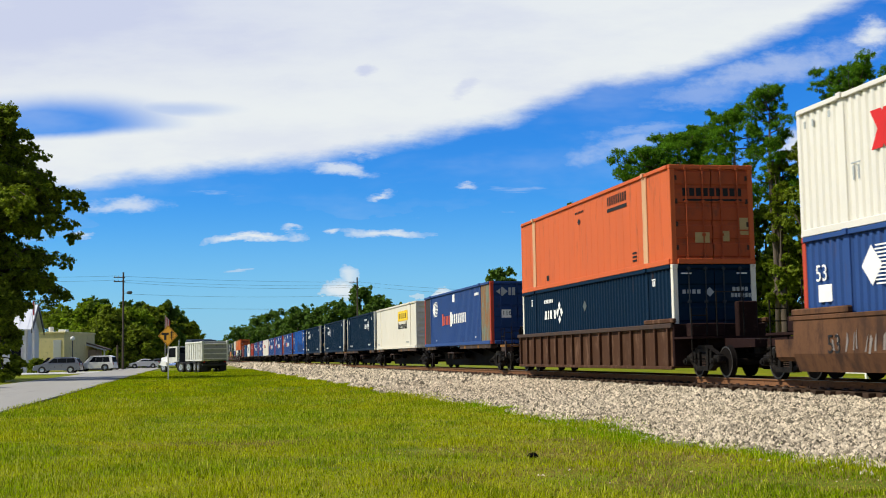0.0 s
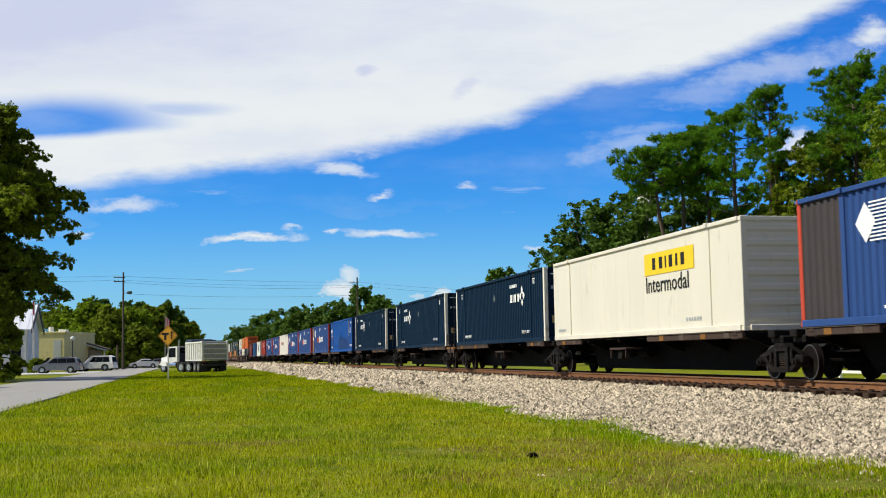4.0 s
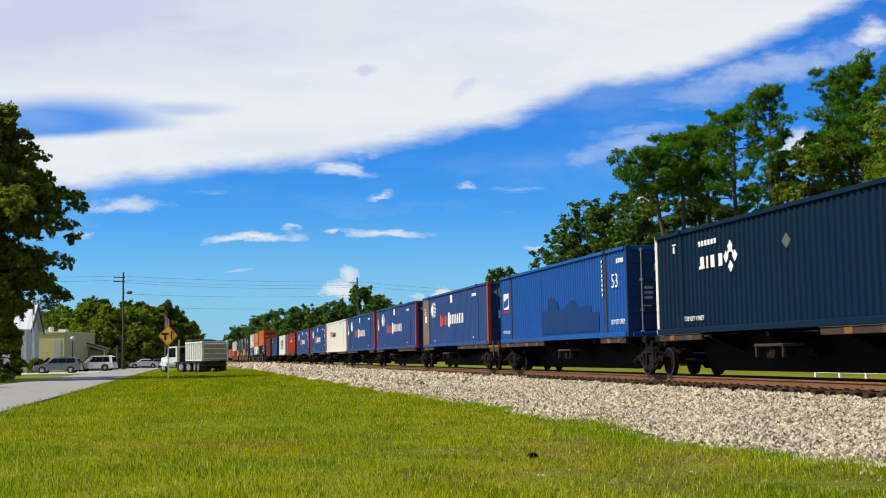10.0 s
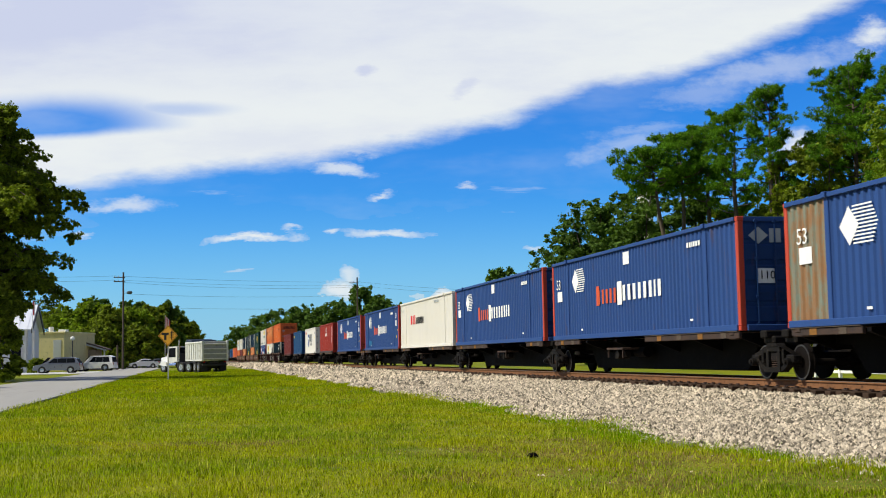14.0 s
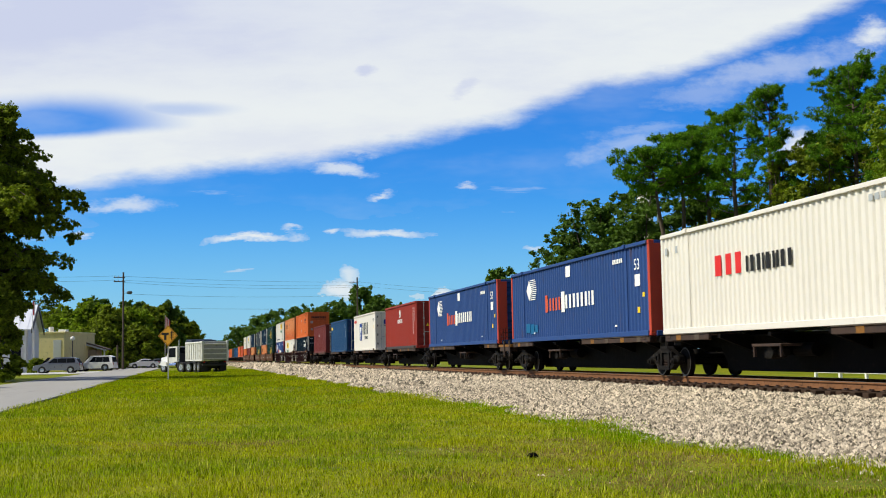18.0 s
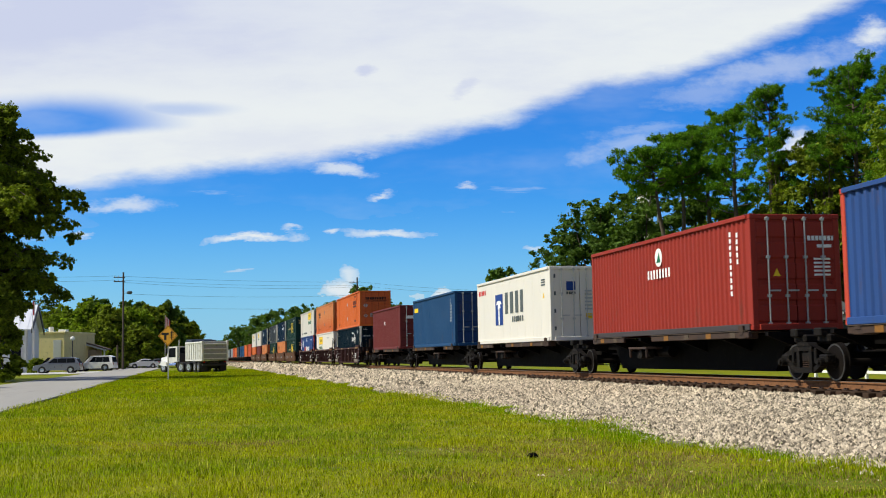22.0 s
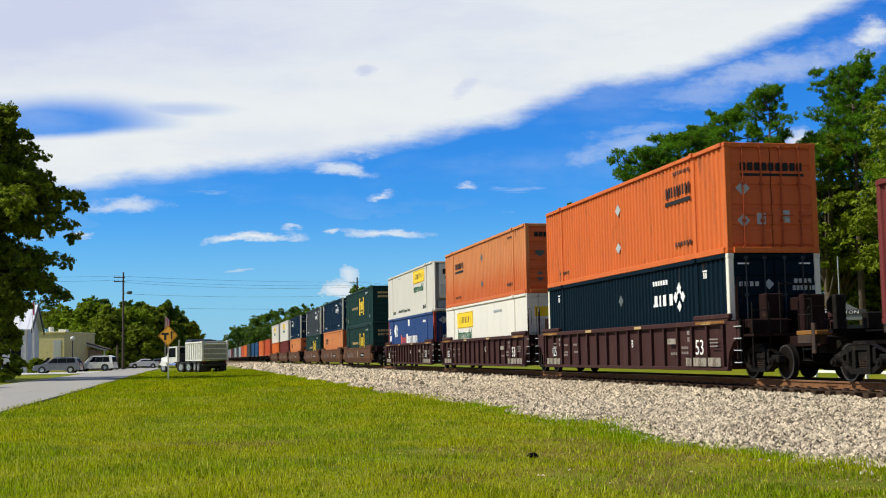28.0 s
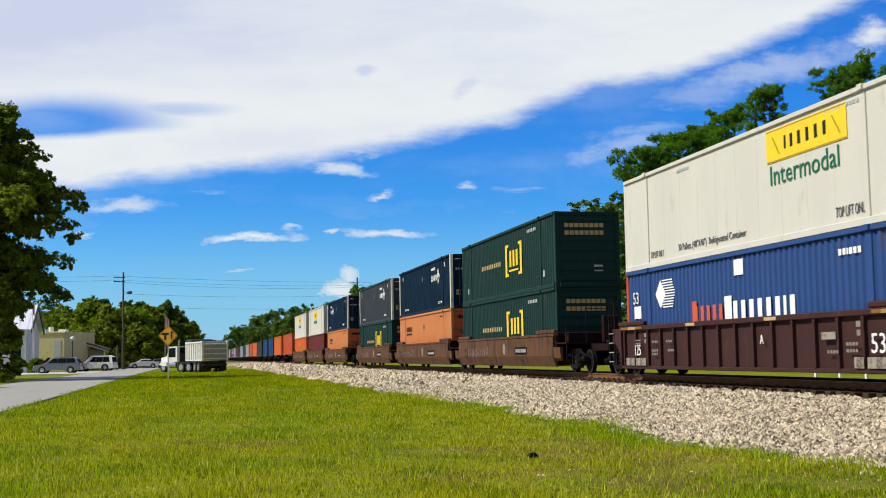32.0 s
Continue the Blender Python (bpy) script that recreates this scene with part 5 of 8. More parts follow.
def wheelset():
    s = Shape()
    s.cyl((0, 0, 0), 0.085, 0, 2.1, 12)
    for sx in (-1, 1):
        x = sx * 0.755
        s.cyl((x, 0, 0), 0.42, 0, 0.13, 28)
        s.cyl((x - sx * 0.055, 0, 0), 0.447, 0, 0.028, 28)
        s.cyl((x + sx * 0.07, 0, 0), 0.14, 0, 0.06, 12)
        for k in range(3):
            t = 2.1 * k
            s.cyl((x + sx * 0.066, 0.25 * math.cos(t), 0.25 * math.sin(t)), 0.035, 0, 0.012, 8)
    # worn ring on the outer face of the rim, 20 pieces a wheel
    for sx in (-1, 1):
        for i in range(20):
            q = [(sx * 0.8215, r * math.cos(math.pi * t / 10), r * math.sin(math.pi * t / 10)) for r, t in ((0.378, i), (0.416, i), (0.416, i + 1), (0.378, i + 1))]
            s.hull(q + [(p[0] - sx * 0.004, p[1], p[2]) for p in q], [(0, 1, 2, 3), (4, 5, 6, 7), (0, 1, 5, 4), (1, 2, 6, 5), (2, 3, 7, 6), (3, 0, 4, 7)])
    return s


def bogie(car, y):
    b = cpart(("bogie",), lambda: Shape().box(-1.05, 1.05, -0.2, 0.2, 0.42, 0.68, 0.04).cyl((0, 0, 0.72), 0.25, 2, 0.12, 16), TRUCK, car, "grimy cast steel bogie", m=pose(0, y, 0))
    for sx in (-1, 1):
        cpart(("side_frame",), side_frame, TRUCK, b, m=pose(sx * 1.0, 0, 0))
        tagged(cpart(("spring_nest",), springs, LEDGE, b, m=pose(sx * 1.0, 0, 0)), kind="stuff")
    for sy in (-0.889, 0.889):
        w = cpart(("wheelset",), wheelset, WHEEL, b, "worn steel wheels on an axle", smooth_shade=False)
        if len(w.data.materials) == 1:
            w.data.materials.append(TREAD)
            for p in list(w.data.polygons)[-240:]:
                p.material_index = 1
        w.matrix_parent_inverse = Matrix.Translation((0, sy, 0.42))
        WHEELS.append(w)


def coupler(car, y, sy):
    cpart(("coupler", sy), lambda: Shape().box(-0.09, 0.09, min(0, sy * 0.9), max(0, sy * 0.9), 0.72, 0.92, 0.02).box(-0.17, 0.17, min(sy * 0.7, sy * 0.98), max(sy * 0.7, sy * 0.98), 0.68, 0.98, 0.05)
          .box(-0.32, 0.32, min(-sy * 0.3, sy * 0.05), max(-sy * 0.3, sy * 0.05), 0.62, 1.02, 0.02), TRUCK, car, m=pose(0, y, 0))


def spine_car(y0, y1, load_f, load_b, front, back, bogies, flip):
    """A low spine car between y0 and y1: a deep centre sill with side ledges and container pedestals."""
    yc = (y0 + y1) / 2
    c = thing("spine_car", "low black spine car with rusty brown side ledges", "railway car", "railway cars of the train")
    ln = y1 - y0
    a, b = y0 - yc, y1 - yc
    k = round(ln, 2)
    cpart(("centre_sill", k), lambda: Shape().prism([(a + 0.2, 0.86), (a + 2.3, 0.80), (a + 2.9, 0.17), (b - 2.9, 0.17), (b - 2.3, 0.80), (b - 0.2, 0.86), (b - 0.2, 1.10), (a + 0.2, 1.10)], 0, -0.33, 0.33)
          .box(-0.5, 0.5, a + 0.2, b - 0.2, 1.08, 1.12), BLACK, c, "black deep centre sill")
    fa, ba = load_f - yc, load_b - yc
    spans = [(fa + 0.1, fa + 6.6), (ba - 3.2, ba - 0.2)] if not flip else [(fa + 0.2, fa + 2.6), (ba - 6.8, ba - 0.1)]
    for sx in (-1, 1):
        for s0, s1 in spans:
            cpart(("side_ledge", round(s1 - s0, 2), sx), lambda: Shape().box(sx * 1.27 - 0.05, sx * 1.27 + 0.05, 0, s1 - s0, 1.02, 1.19, 0.015).box(min(sx * 0.4, sx * 1.25), max(sx * 0.4, sx * 1.25), 0.0, s1 - s0, 1.155, 1.185), LEDGE, c, "rusty side ledge", m=pose(0, s0, 0))
        for y in (fa + 0.5, ba - 0.5):
            cpart(("pedestal", sx), lambda: Shape().box(min(sx * 0.95, sx * 1.32), max(sx * 0.95, sx * 1.32), -0.22, 0.22, 1.0, 1.205, 0.02).box(sx * 1.31 - 0.025, sx * 1.31 + 0.025, -0.12, 0.12, 1.1, 1.34, 0.01), LEDGE, c, m=pose(0, y, 0))
        for s0, s1 in spans:
            n = 2 if s1 - s0 < 4 else 4
            for q in range(n):
                cpart(("ledge_plate", sx), lambda: Shape().box(sx * 1.325 - 0.006, sx * 1.325 + 0.006, -0.16, 0.16, 1.03, 1.18, 0.003), OCHRE if q % 2 else PLATE, c, m=pose(0, s0 + (s1 - s0) * (q + 0.6) / (n + 0.4), 0))
            # paler top strip: the ledge's sunlit line put into the colour
            cpart(("ledge_edge", round(s1 - s0, 2), sx), lambda: Shape().box(sx * 1.33 - 0.02, sx * 1.33 + 0.02, 0.02, s1 - s0 - 0.02, 1.19, 1.205), PLATE, c, "pale grey-brown edge with sunlight painted in", m=pose(0, s0, 0))
    cpart(("brake_platform",), lambda: Shape().box(-1.3, -0.7, -0.75, 0.75, 0.80, 0.87, 0.01).box(-1.28, -1.22, -0.72, -0.66, 0.55, 0.80).box(-1.28, -1.22, 0.66, 0.72, 0.55, 0.80), LEDGE, c, "small brown brake platform", m=pose(0, -1.2 if flip else 1.6, 0))
    cpart(("brake_valve",), lambda: Shape().cyl((-1.0, 0, 0.66), 0.15, 0, 0.4, 12).box(-1.15, -0.8, 0.1, 0.42, 0.5, 0.74, 0.04).cyl((-1.0, -0.32, 0.66), 0.09, 1, 0.3, 10), TRUCK, c, m=pose(0, -1.2 if flip else 1.6, 0))
    for i in range(6):
        y = a + ln * (i + 0.5) / 6
        cpart(("cross_beam",), lambda: Shape().prism([(-1.28, 1.06), (-0.33, 0.70), (0.33, 0.70), (1.28, 1.06), (1.28, 1.15), (-1.28, 1.15)], 1, -0.08, 0.08), BLACK, c, m=pose(0, y, 0))
    cpart(("brake_cylinder",), lambda: Shape().cyl((-0.62, 0, 0.72), 0.17, 1, 0.9, 14).box(-0.75, -0.45, 0.7, 1.3, 0.58, 0.86, 0.03), BLACK, c, m=pose(0, 0.8, 0))
    for mode, e, sy in ((front, a + 0.55, -1), (back, b - 0.55, 1)):
        if mode == "c":
            cpart(("end_step", sy), lambda: Shape().box(-1.34, -0.75, -0.45, 0.45, 1.04, 1.14, 0.012).box(0.75, 1.34, -0.45, 0.45, 1.04, 1.14, 0.012).box(-0.75, 0.75, -0.3, 0.3, 1.05, 1.10), OCHRE, c, "ochre end step", m=pose(0, e, 0))
            cpart(("end_block", sy), lambda: Shape().box(-1.34, -0.95, -0.32, 0.32, 0.84, 1.04, 0.02).box(0.95, 1.34, -0.32, 0.32, 0.84, 1.04, 0.02).box(-1.36, -1.30, -0.5, -0.36, 0.62, 1.3, 0.01), LEDGE, c, m=pose(0, e + sy * 0.1, 0))
            cpart(("brake_stand", sy, "spine"), lambda: Shape().box(-0.55, -0.28, -0.08, 0.08, 1.1, 1.95, 0.02).cyl((-0.42, sy * 0.13, 1.72), 0.24, 1, 0.04, 16).box(0.2, 0.75, -0.12, 0.12, 1.1, 1.55, 0.03), TRUCK, c, m=pose(0, e + sy * 0.15, 0))
            cpart(("hand_rail", sy), lambda: Shape().tube([(-1.32, -0.3, 1.14), (-1.32, -0.3, 1.85), (-1.32, 0.3, 1.85), (-1.32, 0.3, 1.14)], [0.014] * 4, 5).tube([(-1.32, -0.3, 1.5), (-1.32, 0.3, 1.5)], [0.012] * 2, 5), TRUCK, c, m=pose(0, e + sy * 0.05, 0))
            cpart(("air_hose", sy), lambda: Shape().tube([(-0.45, 0, 0.85), (-0.5, sy * 0.25, 0.55), (-0.4, sy * 0.5, 0.38), (-0.2, sy * 0.75, 0.45)], [0.025] * 4, 6), BLACK, c, m=pose(0, e, 0))
            cpart(("grab_rail", sy), lambda: Shape().tube([(-1.3, 0, 1.12), (-1.3, 0, 1.62), (-1.24, 0, 1.68), (-0.86, 0, 1.68), (-0.8, 0, 1.62), (-0.8, 0, 1.12)], [0.013] * 6, 6), TRUCK, c, m=pose(0, e, 0))
            cpart(("step_ladder", sy), lambda: Shape().tube([(-1.32, -0.2, 1.0), (-1.32, -0.2, 0.45)], [0.012] * 2, 6).tube([(-1.32, 0.2, 1.0), (-1.32, 0.2, 0.45)], [0.012] * 2, 6).tube([(-1.32, -0.2, 0.47), (-1.32, 0.2, 0.47)], [0.012] * 2, 6).tube([(-1.32, -0.2, 0.72), (-1.32, 0.2, 0.72)], [0.012] * 2, 6), TRUCK, c, m=pose(0, e, 0))
        else:
            cpart(("joint_bracket", sy), lambda: Shape().box(-0.9, 0.9, -0.28, 0.28, 0.86, 1.06, 0.04).box(-1.05, -0.6, -0.16, 0.16, 1.0, 1.2, 0.03), TRUCK, c, m=pose(0, e, 0))
    for y in bogies:
        bogie(c, y - yc)
    if front == "c":
        coupler(c, a + 0.3, -1)
    if back == "c":
        coupler(c, b - 0.3, 1)
    base = (TRACK_X, yc, RAIL_Z)
    c.matrix_basis = pose(*base)
    MOVERS.append((c, base))


def sum_bars(x0, x1, y0, y1, z0, z1, n):
    """A line of small upright bars in place of lettering."""
    f, p = Shape(), (y1 - y0) / n
    for k in range(n):
        f.box(x0, x1, y0 + p * (k + 0.15), y0 + p * (k + 0.8), z0, z1)
    return f


def well_car(y0, y1, load_f, load_b, front, back, bogies, style):
    """A well car: deep side walls, end platforms over the bogies, ladders."""
    yc = (load_f + load_b) / 2
    m, what = {"old": (WELLBROWN, "weathered brown well car with ribbed sides"), "smooth": (WELLTAN, "dusty tan-brown well car with smooth folded sides"),
               "rib": (WELLPURP, "purple-brown well car with ribbed sides")}[style]
    c = thing("well_car", what, "railway car", "railway cars of the train")
    h = L53 / 2 + 0.12
    for sx in (-1, 1):
        xo = sx * 1.50
        xi = sx * 1.36
        if style == "smooth":
            def wall():
                s = Shape()
                s.prism([(sx * 1.36, 1.42), (sx * 1.52, 1.42), (sx * 1.54, 0.62), (sx * 1.40, 0.22), (sx * 1.30, 0.22), (sx * 1.36, 0.62)][:6], 1, -h, h)
                s.prism([(sx * 1.40, 0.95), (sx * 1.53, 0.95), (sx * 1.50, 0.55), (sx * 1.40, 0.45)], 1, -h - 0.9, -h)
                s.prism([(sx * 1.40, 0.95), (sx * 1.53, 0.95), (sx * 1.50, 0.55), (sx * 1.40, 0.45)], 1, h, h + 0.9)
                return s
            cpart(("side_wall", style, sx), wall, m, c)
            cpart(("top_chord", style, sx), lambda: Shape().box(min(xi, xo + sx * 0.05), max(xi, xo + sx * 0.05), -h - 0.15, h + 0.15, 1.36, 1.46, 0.015), m, c)
            for e0, e1 in ((-h - 0.1, -h + 2.3), (h - 2.3, h + 0.1)):
                cpart(("raised_hood", style, sx, e0), lambda: Shape().box(min(xi, xo + sx * 0.02), max(xi, xo + sx * 0.02), e0, e1, 1.46, 1.62, 0.03), m, c)
        else:
            cpart(("side_wall", style, sx), lambda: Shape().box(min(xi, xi + sx * 0.03), max(xi, xi + sx * 0.03), -h, h, 0.28, 1.40), m, c)
            cpart(("top_chord", style, sx), lambda: Shape().box(min(xi, xo), max(xi, xo), -h - 0.1, h + 0.1, 1.38, 1.52, 0.02), LEDGE if style == "old" else m, c)
            cpart(("bottom_chord", style, sx), lambda: Shape().box(min(xi, xo - sx * 0.03), max(xi, xo - sx * 0.03), -h, h, 0.20, 0.30, 0.015), m, c)
            n = 17
            for i in range(n):
                y = -h + 0.25 + (2 * h - 0.5) * i / (n - 1)
                cpart(("rib", sx), lambda: Shape().prism([(-0.05, 0.30), (0.05, 0.30), (0.05, 1.38), (-0.05, 1.38)], 0, min(xi, xo - sx * 0.02), max(xi, xo - sx * 0.02)), m, c, m=pose(0, y, 0))
            cpart(("raised_hood", style, sx), lambda: Shape().box(min(xi, xo), max(xi, xo), -h - 0.2, -h + 2.0, 1.52, 1.66, 0.03), m, c)
            if style == "rib":
                cpart(("raised_hood", style, sx, 1), lambda: Shape().box(min(xi, xo), max(xi, xo), h - 2.0, h + 0.2, 1.52, 1.66, 0.03), m, c)
                for sy in (-1, 1):
                    def fender():
                        f, e = Shape(), sy * h
                        a, b = min(xi, xo - sx * 0.02), max(xi, xo - sx * 0.02)
                        f.prism([(e, 0.2), (e + sy * 0.14, 0.66), (e, 0.66)], 0, a, b)
                        f.prism([(e, 0.66), (e + sy * 0.14, 0.66), (e + sy * 0.42, 0.95), (e + sy * 0.42, 1.46), (e, 1.46)], 0, a, b)
                        return f.prism([(e + sy * 0.42, 0.95), (e + sy * 0.78, 1.04), (e + sy * 0.78, 1.46), (e + sy * 0.42, 1.46)], 0, a, b)
                    cpart(("wheel_arch", sx, sy), fender, m, c)
                    cpart(("chord_label", sx, sy), lambda: Shape().box(min(xo, xo + sx * 0.004), max(xo, xo + sx * 0.004), sy * h - 0.9, sy * h + 0.9, 1.42, 1.49), OCHRE, c, "ochre safety strip", m=pose(0, -sy * 0.95, 0))
            if style == "rib":
                for y in (-h + 1.2, -h + 6.2, h - 5.5, h - 1.0):
                    cpart(("yellow_reflector", sx), lambda: Shape().box(min(xo, xo + sx * 0.004), max(xo, xo + sx * 0.004), -0.3, 0.3, 1.41, 1.49), MTAN, c, m=pose(0, y, 0))
    for e0, e1 in ((-h, -h + 1.6), (h - 1.6, h), (-0.8, 0.8)):
        cpart(("well_floor", e0), lambda: Shape().box(-1.36, 1.36, e0, e1, 0.24, 0.32), m, c)
    for sy, yend, mode in ((-1, y0 - yc, front), (1, y1 - yc, back)):
        e = sy * h
        reach = abs(yend - e) - (0.35 if mode == "c" else 0.15)
        k = round(reach, 2)
        cpart(("end_platform", sy, k, style), lambda: Shape().box(-1.42, 1.42, min(e, e + sy * 0.12), max(e, e + sy * 0.12), 0.30, 1.50, 0.02)
              .prism([(e, 0.78), (e + sy * reach, 0.80), (e + sy * reach, 1.0), (e, 1.10)], 0, -0.5, 0.5)
              .box(-1.45, 1.45, min(e + sy * 0.1, e + sy * min(reach, 1.5)), max(e + sy * 0.1, e + sy * min(reach, 1.5)), 1.06, 1.12), SHADEMAROON, c)
        if mode == "c":
            def ladder():
                s = Shape()
                yy = e + sy * 1.35
                for x in (-1.40, -0.95):
                    s.cyl((x, yy, 1.15), 0.022, 2, 1.5, 6)
                for q in range(5):
                    s.cyl((-1.175, yy, 0.5 + q * 0.3), 0.016, 0, 0.45, 6)
                for x in (-0.6, 0.2):
                    s.cyl((x, yy - sy * 0.1, 1.75), 0.02, 2, 1.3, 6)
                s.cyl((-0.2, yy - sy * 0.1, 2.35), 0.018, 0, 0.85, 6)
                return s
            cpart(("ladder", sy, style), ladder, TRUCK, c, "dark steel ladder and handrail")
            cpart(("brake_stand", sy, style), lambda: Shape().box(0.15, 0.75, e + sy * 0.9 - 0.12, e + sy * 0.9 + 0.12, 1.1, 2.1, 0.03).box(-1.2, -0.2, e + sy * 0.7 - 0.2, e + sy * 0.7 + 0.2, 1.12, 1.5, 0.03), SHADEMAROON, c)
            coupler(c, yend - sy * 0.5, sy)
    if style != "old":
        key = ("lettering", "53", style)
        if key not in CACHE:
            me = text_mesh("53", 0.42)
            for v in me.vertices:
                v.co = Vector((-1.50 - v.co.z - (0.045 if style == "smooth" else 0.0), -h + (1.92 if style == "rib" else 14.9) - v.co.x, 0.62 + v.co.y))
            me.materials.append(MWHITE if style == "rib" else MBLK)
            CACHE[key] = me
        new("lettering", CACHE[key]).parent = c
        if style == "rib":
            def stencils():
                f = Shape()
                def bar(y, w, z, t):
                    f.box(-1.505, -1.50, y - w / 2, y + w / 2, z, z + t)
                for k in range(3):
                    bar(-h + 0.72, 0.5, 1.0 - 0.09 * k, 0.035)
                    bar(h - 1.55, 0.42, 1.06 - 0.09 * k, 0.03)
                for y, z in ((-h + 2.62, 0.78), (-h + 2.62, 0.64), (h - 2.9, 0.98), (h - 4.0, 0.98), (h - 4.1, 0.72), (h - 2.9, 0.62), (h - 2.9, 0.72), (-h + 3.4, 0.62)):
                    for q in range(4):
                        bar(y - 0.18 + 0.12 * q, 0.08, z, 0.07)
                for y in (-h + 2.35, h - 2.15):
                    bar(y, 0.16, 1.16, 0.12)
                    bar(y, 0.14, 0.98, 0.12)
                return f
            tagged(cpart(("stencil_marking", style), stencils, STENCIL, c), kind="stuff")
            for y, w in ((-h + 0.72, 0.78), (-h + 1.64, 0.84), (-h + 2.38, 0.36), (h - 0.85, 0.7), (h - 1.75, 0.8)):
                cpart(("reflector_plate", w), lambda: Shape().box(-1.506, -1.498, -w / 2, w / 2, 0.31, 0.54), DINGY, c, "scuffed pale plate", m=pose(0, y, 0))
            cpart(("grey_plate",), lambda: Shape().box(-1.505, -1.498, -0.3, 0.3, 0.92, 1.08), DINGY, c, m=pose(0, -h + 3.55, 0))
            for text, y, z, hh in (({348.0: "B", 367.2: "C"}.get(round(load_f, 1), "A"), -h + 6.75, 0.86, 0.24), ("125", h - 1.2, 0.62, 0.34)):
                key = ("lettering", text, style)
                if key not in CACHE:
                    me = text_mesh(text, hh)
                    for v in me.vertices:
                        v.co = Vector((-1.50 - v.co.z, y - v.co.x * 0.8, z + v.co.y))
                    me.materials.append(MWHITE)
                    CACHE[key] = me
                new("lettering", CACHE[key]).parent = c
            for sy in (-1, 1):
                cpart(("bulkhead_post", sy), lambda: Shape().box(-0.62, -0.12, sy * (h + 0.34) - 0.2, sy * (h + 0.34) + 0.2, 1.1, 2.15, 0.03).box(0.25, 0.8, sy * (h + 0.34) - 0.2, sy * (h + 0.34) + 0.2, 1.1, 2.05, 0.03), SHADEMAROON, c)
                cpart(("grab_iron", sy), lambda: Shape().tube([(-1.46, sy * (h + 0.62), 0.5), (-1.46, sy * (h + 0.62), 2.35)], [0.03] * 2, 6).tube([(-1.5, sy * (h + 0.80), 1.3), (-1.5, sy * (h + 0.80), 2.5), (-1.44, sy * (h + 0.80), 2.56), (-1.38, sy * (h + 0.80), 2.5), (-1.38, sy * (h + 0.80), 1.9)], [0.012] * 5, 5), SHADEMAROON, c)
                rungs = cpart(("ladder_rungs", sy), lambda: Shape().box(-1.53, -1.47, sy * (h + 0.92) - 0.025, sy * (h + 0.92) + 0.025, 0.3, 1.5), BLACK, c)
                for q in range(4):
                    cpart(("rung", sy), lambda: Shape().box(-1.54, -1.515, sy * (h + 0.77) - 0.2, sy * (h + 0.77) + 0.2, -0.012, 0.012), MGREY, rungs, m=pose(0, 0, 0.42 + 0.3 * q))
        else:
            plate = cpart(("number_plate",), lambda: Shape().box(-1.549, -1.543, -h + 3.6, -h + 5.4, 0.70, 1.0), BLACK, c, "black number panel")
            tagged(cpart(("number_bars",), lambda: sum_bars(-1.553, -1.549, -h + 3.7, -h + 5.3, 0.78, 0.92, 10), MGREY, plate), kind="stuff")
            def scrawl():
                f, rnd = Shape(), random.Random(12)
                y = h - 1.8
                while y > h - 6.5:
                    w, z = rnd.uniform(0.04, 0.09), rnd.uniform(0.60, 0.72)
                    k = rnd.uniform(-0.15, 0.15)
                    f.prism([(y, z), (y + w, z), (y + w + k, z + rnd.uniform(0.22, 0.42)), (y + k, z + rnd.uniform(0.22, 0.42))], 0, -1.548, -1.543)
                    y -= rnd.uniform(0.12, 0.34)
                return f
            tagged(cpart(("paint_scrawl",), scrawl, STENCIL, c), kind="stuff")
            cpart(("pale_blotch",), lambda: Shape().prism([(-h + 7.0, 0.70), (-h + 7.35, 0.72), (-h + 7.45, 1.0), (-h + 7.2, 1.2), (-h + 6.95, 1.0)], 0, -1.548, -1.543), DINGY, c)
    for y in bogies:
        bogie(c, y - yc)
    base = (TRACK_X, yc, RAIL_Z)
    c.matrix_basis = pose(*base)
    MOVERS.append((c, base))


SINGLE_Z, LOWER_Z, UPPER_Z = RAIL_Z + 1.21, 0.84, 3.75
U, UR = umax(), umax(10.9)
UK = umax(10.9, INK, "blue-black corrugated shipping container with white corner posts")
UG = umax(10.9, GREYNAVY, "faded slate shipping container with white corner posts")
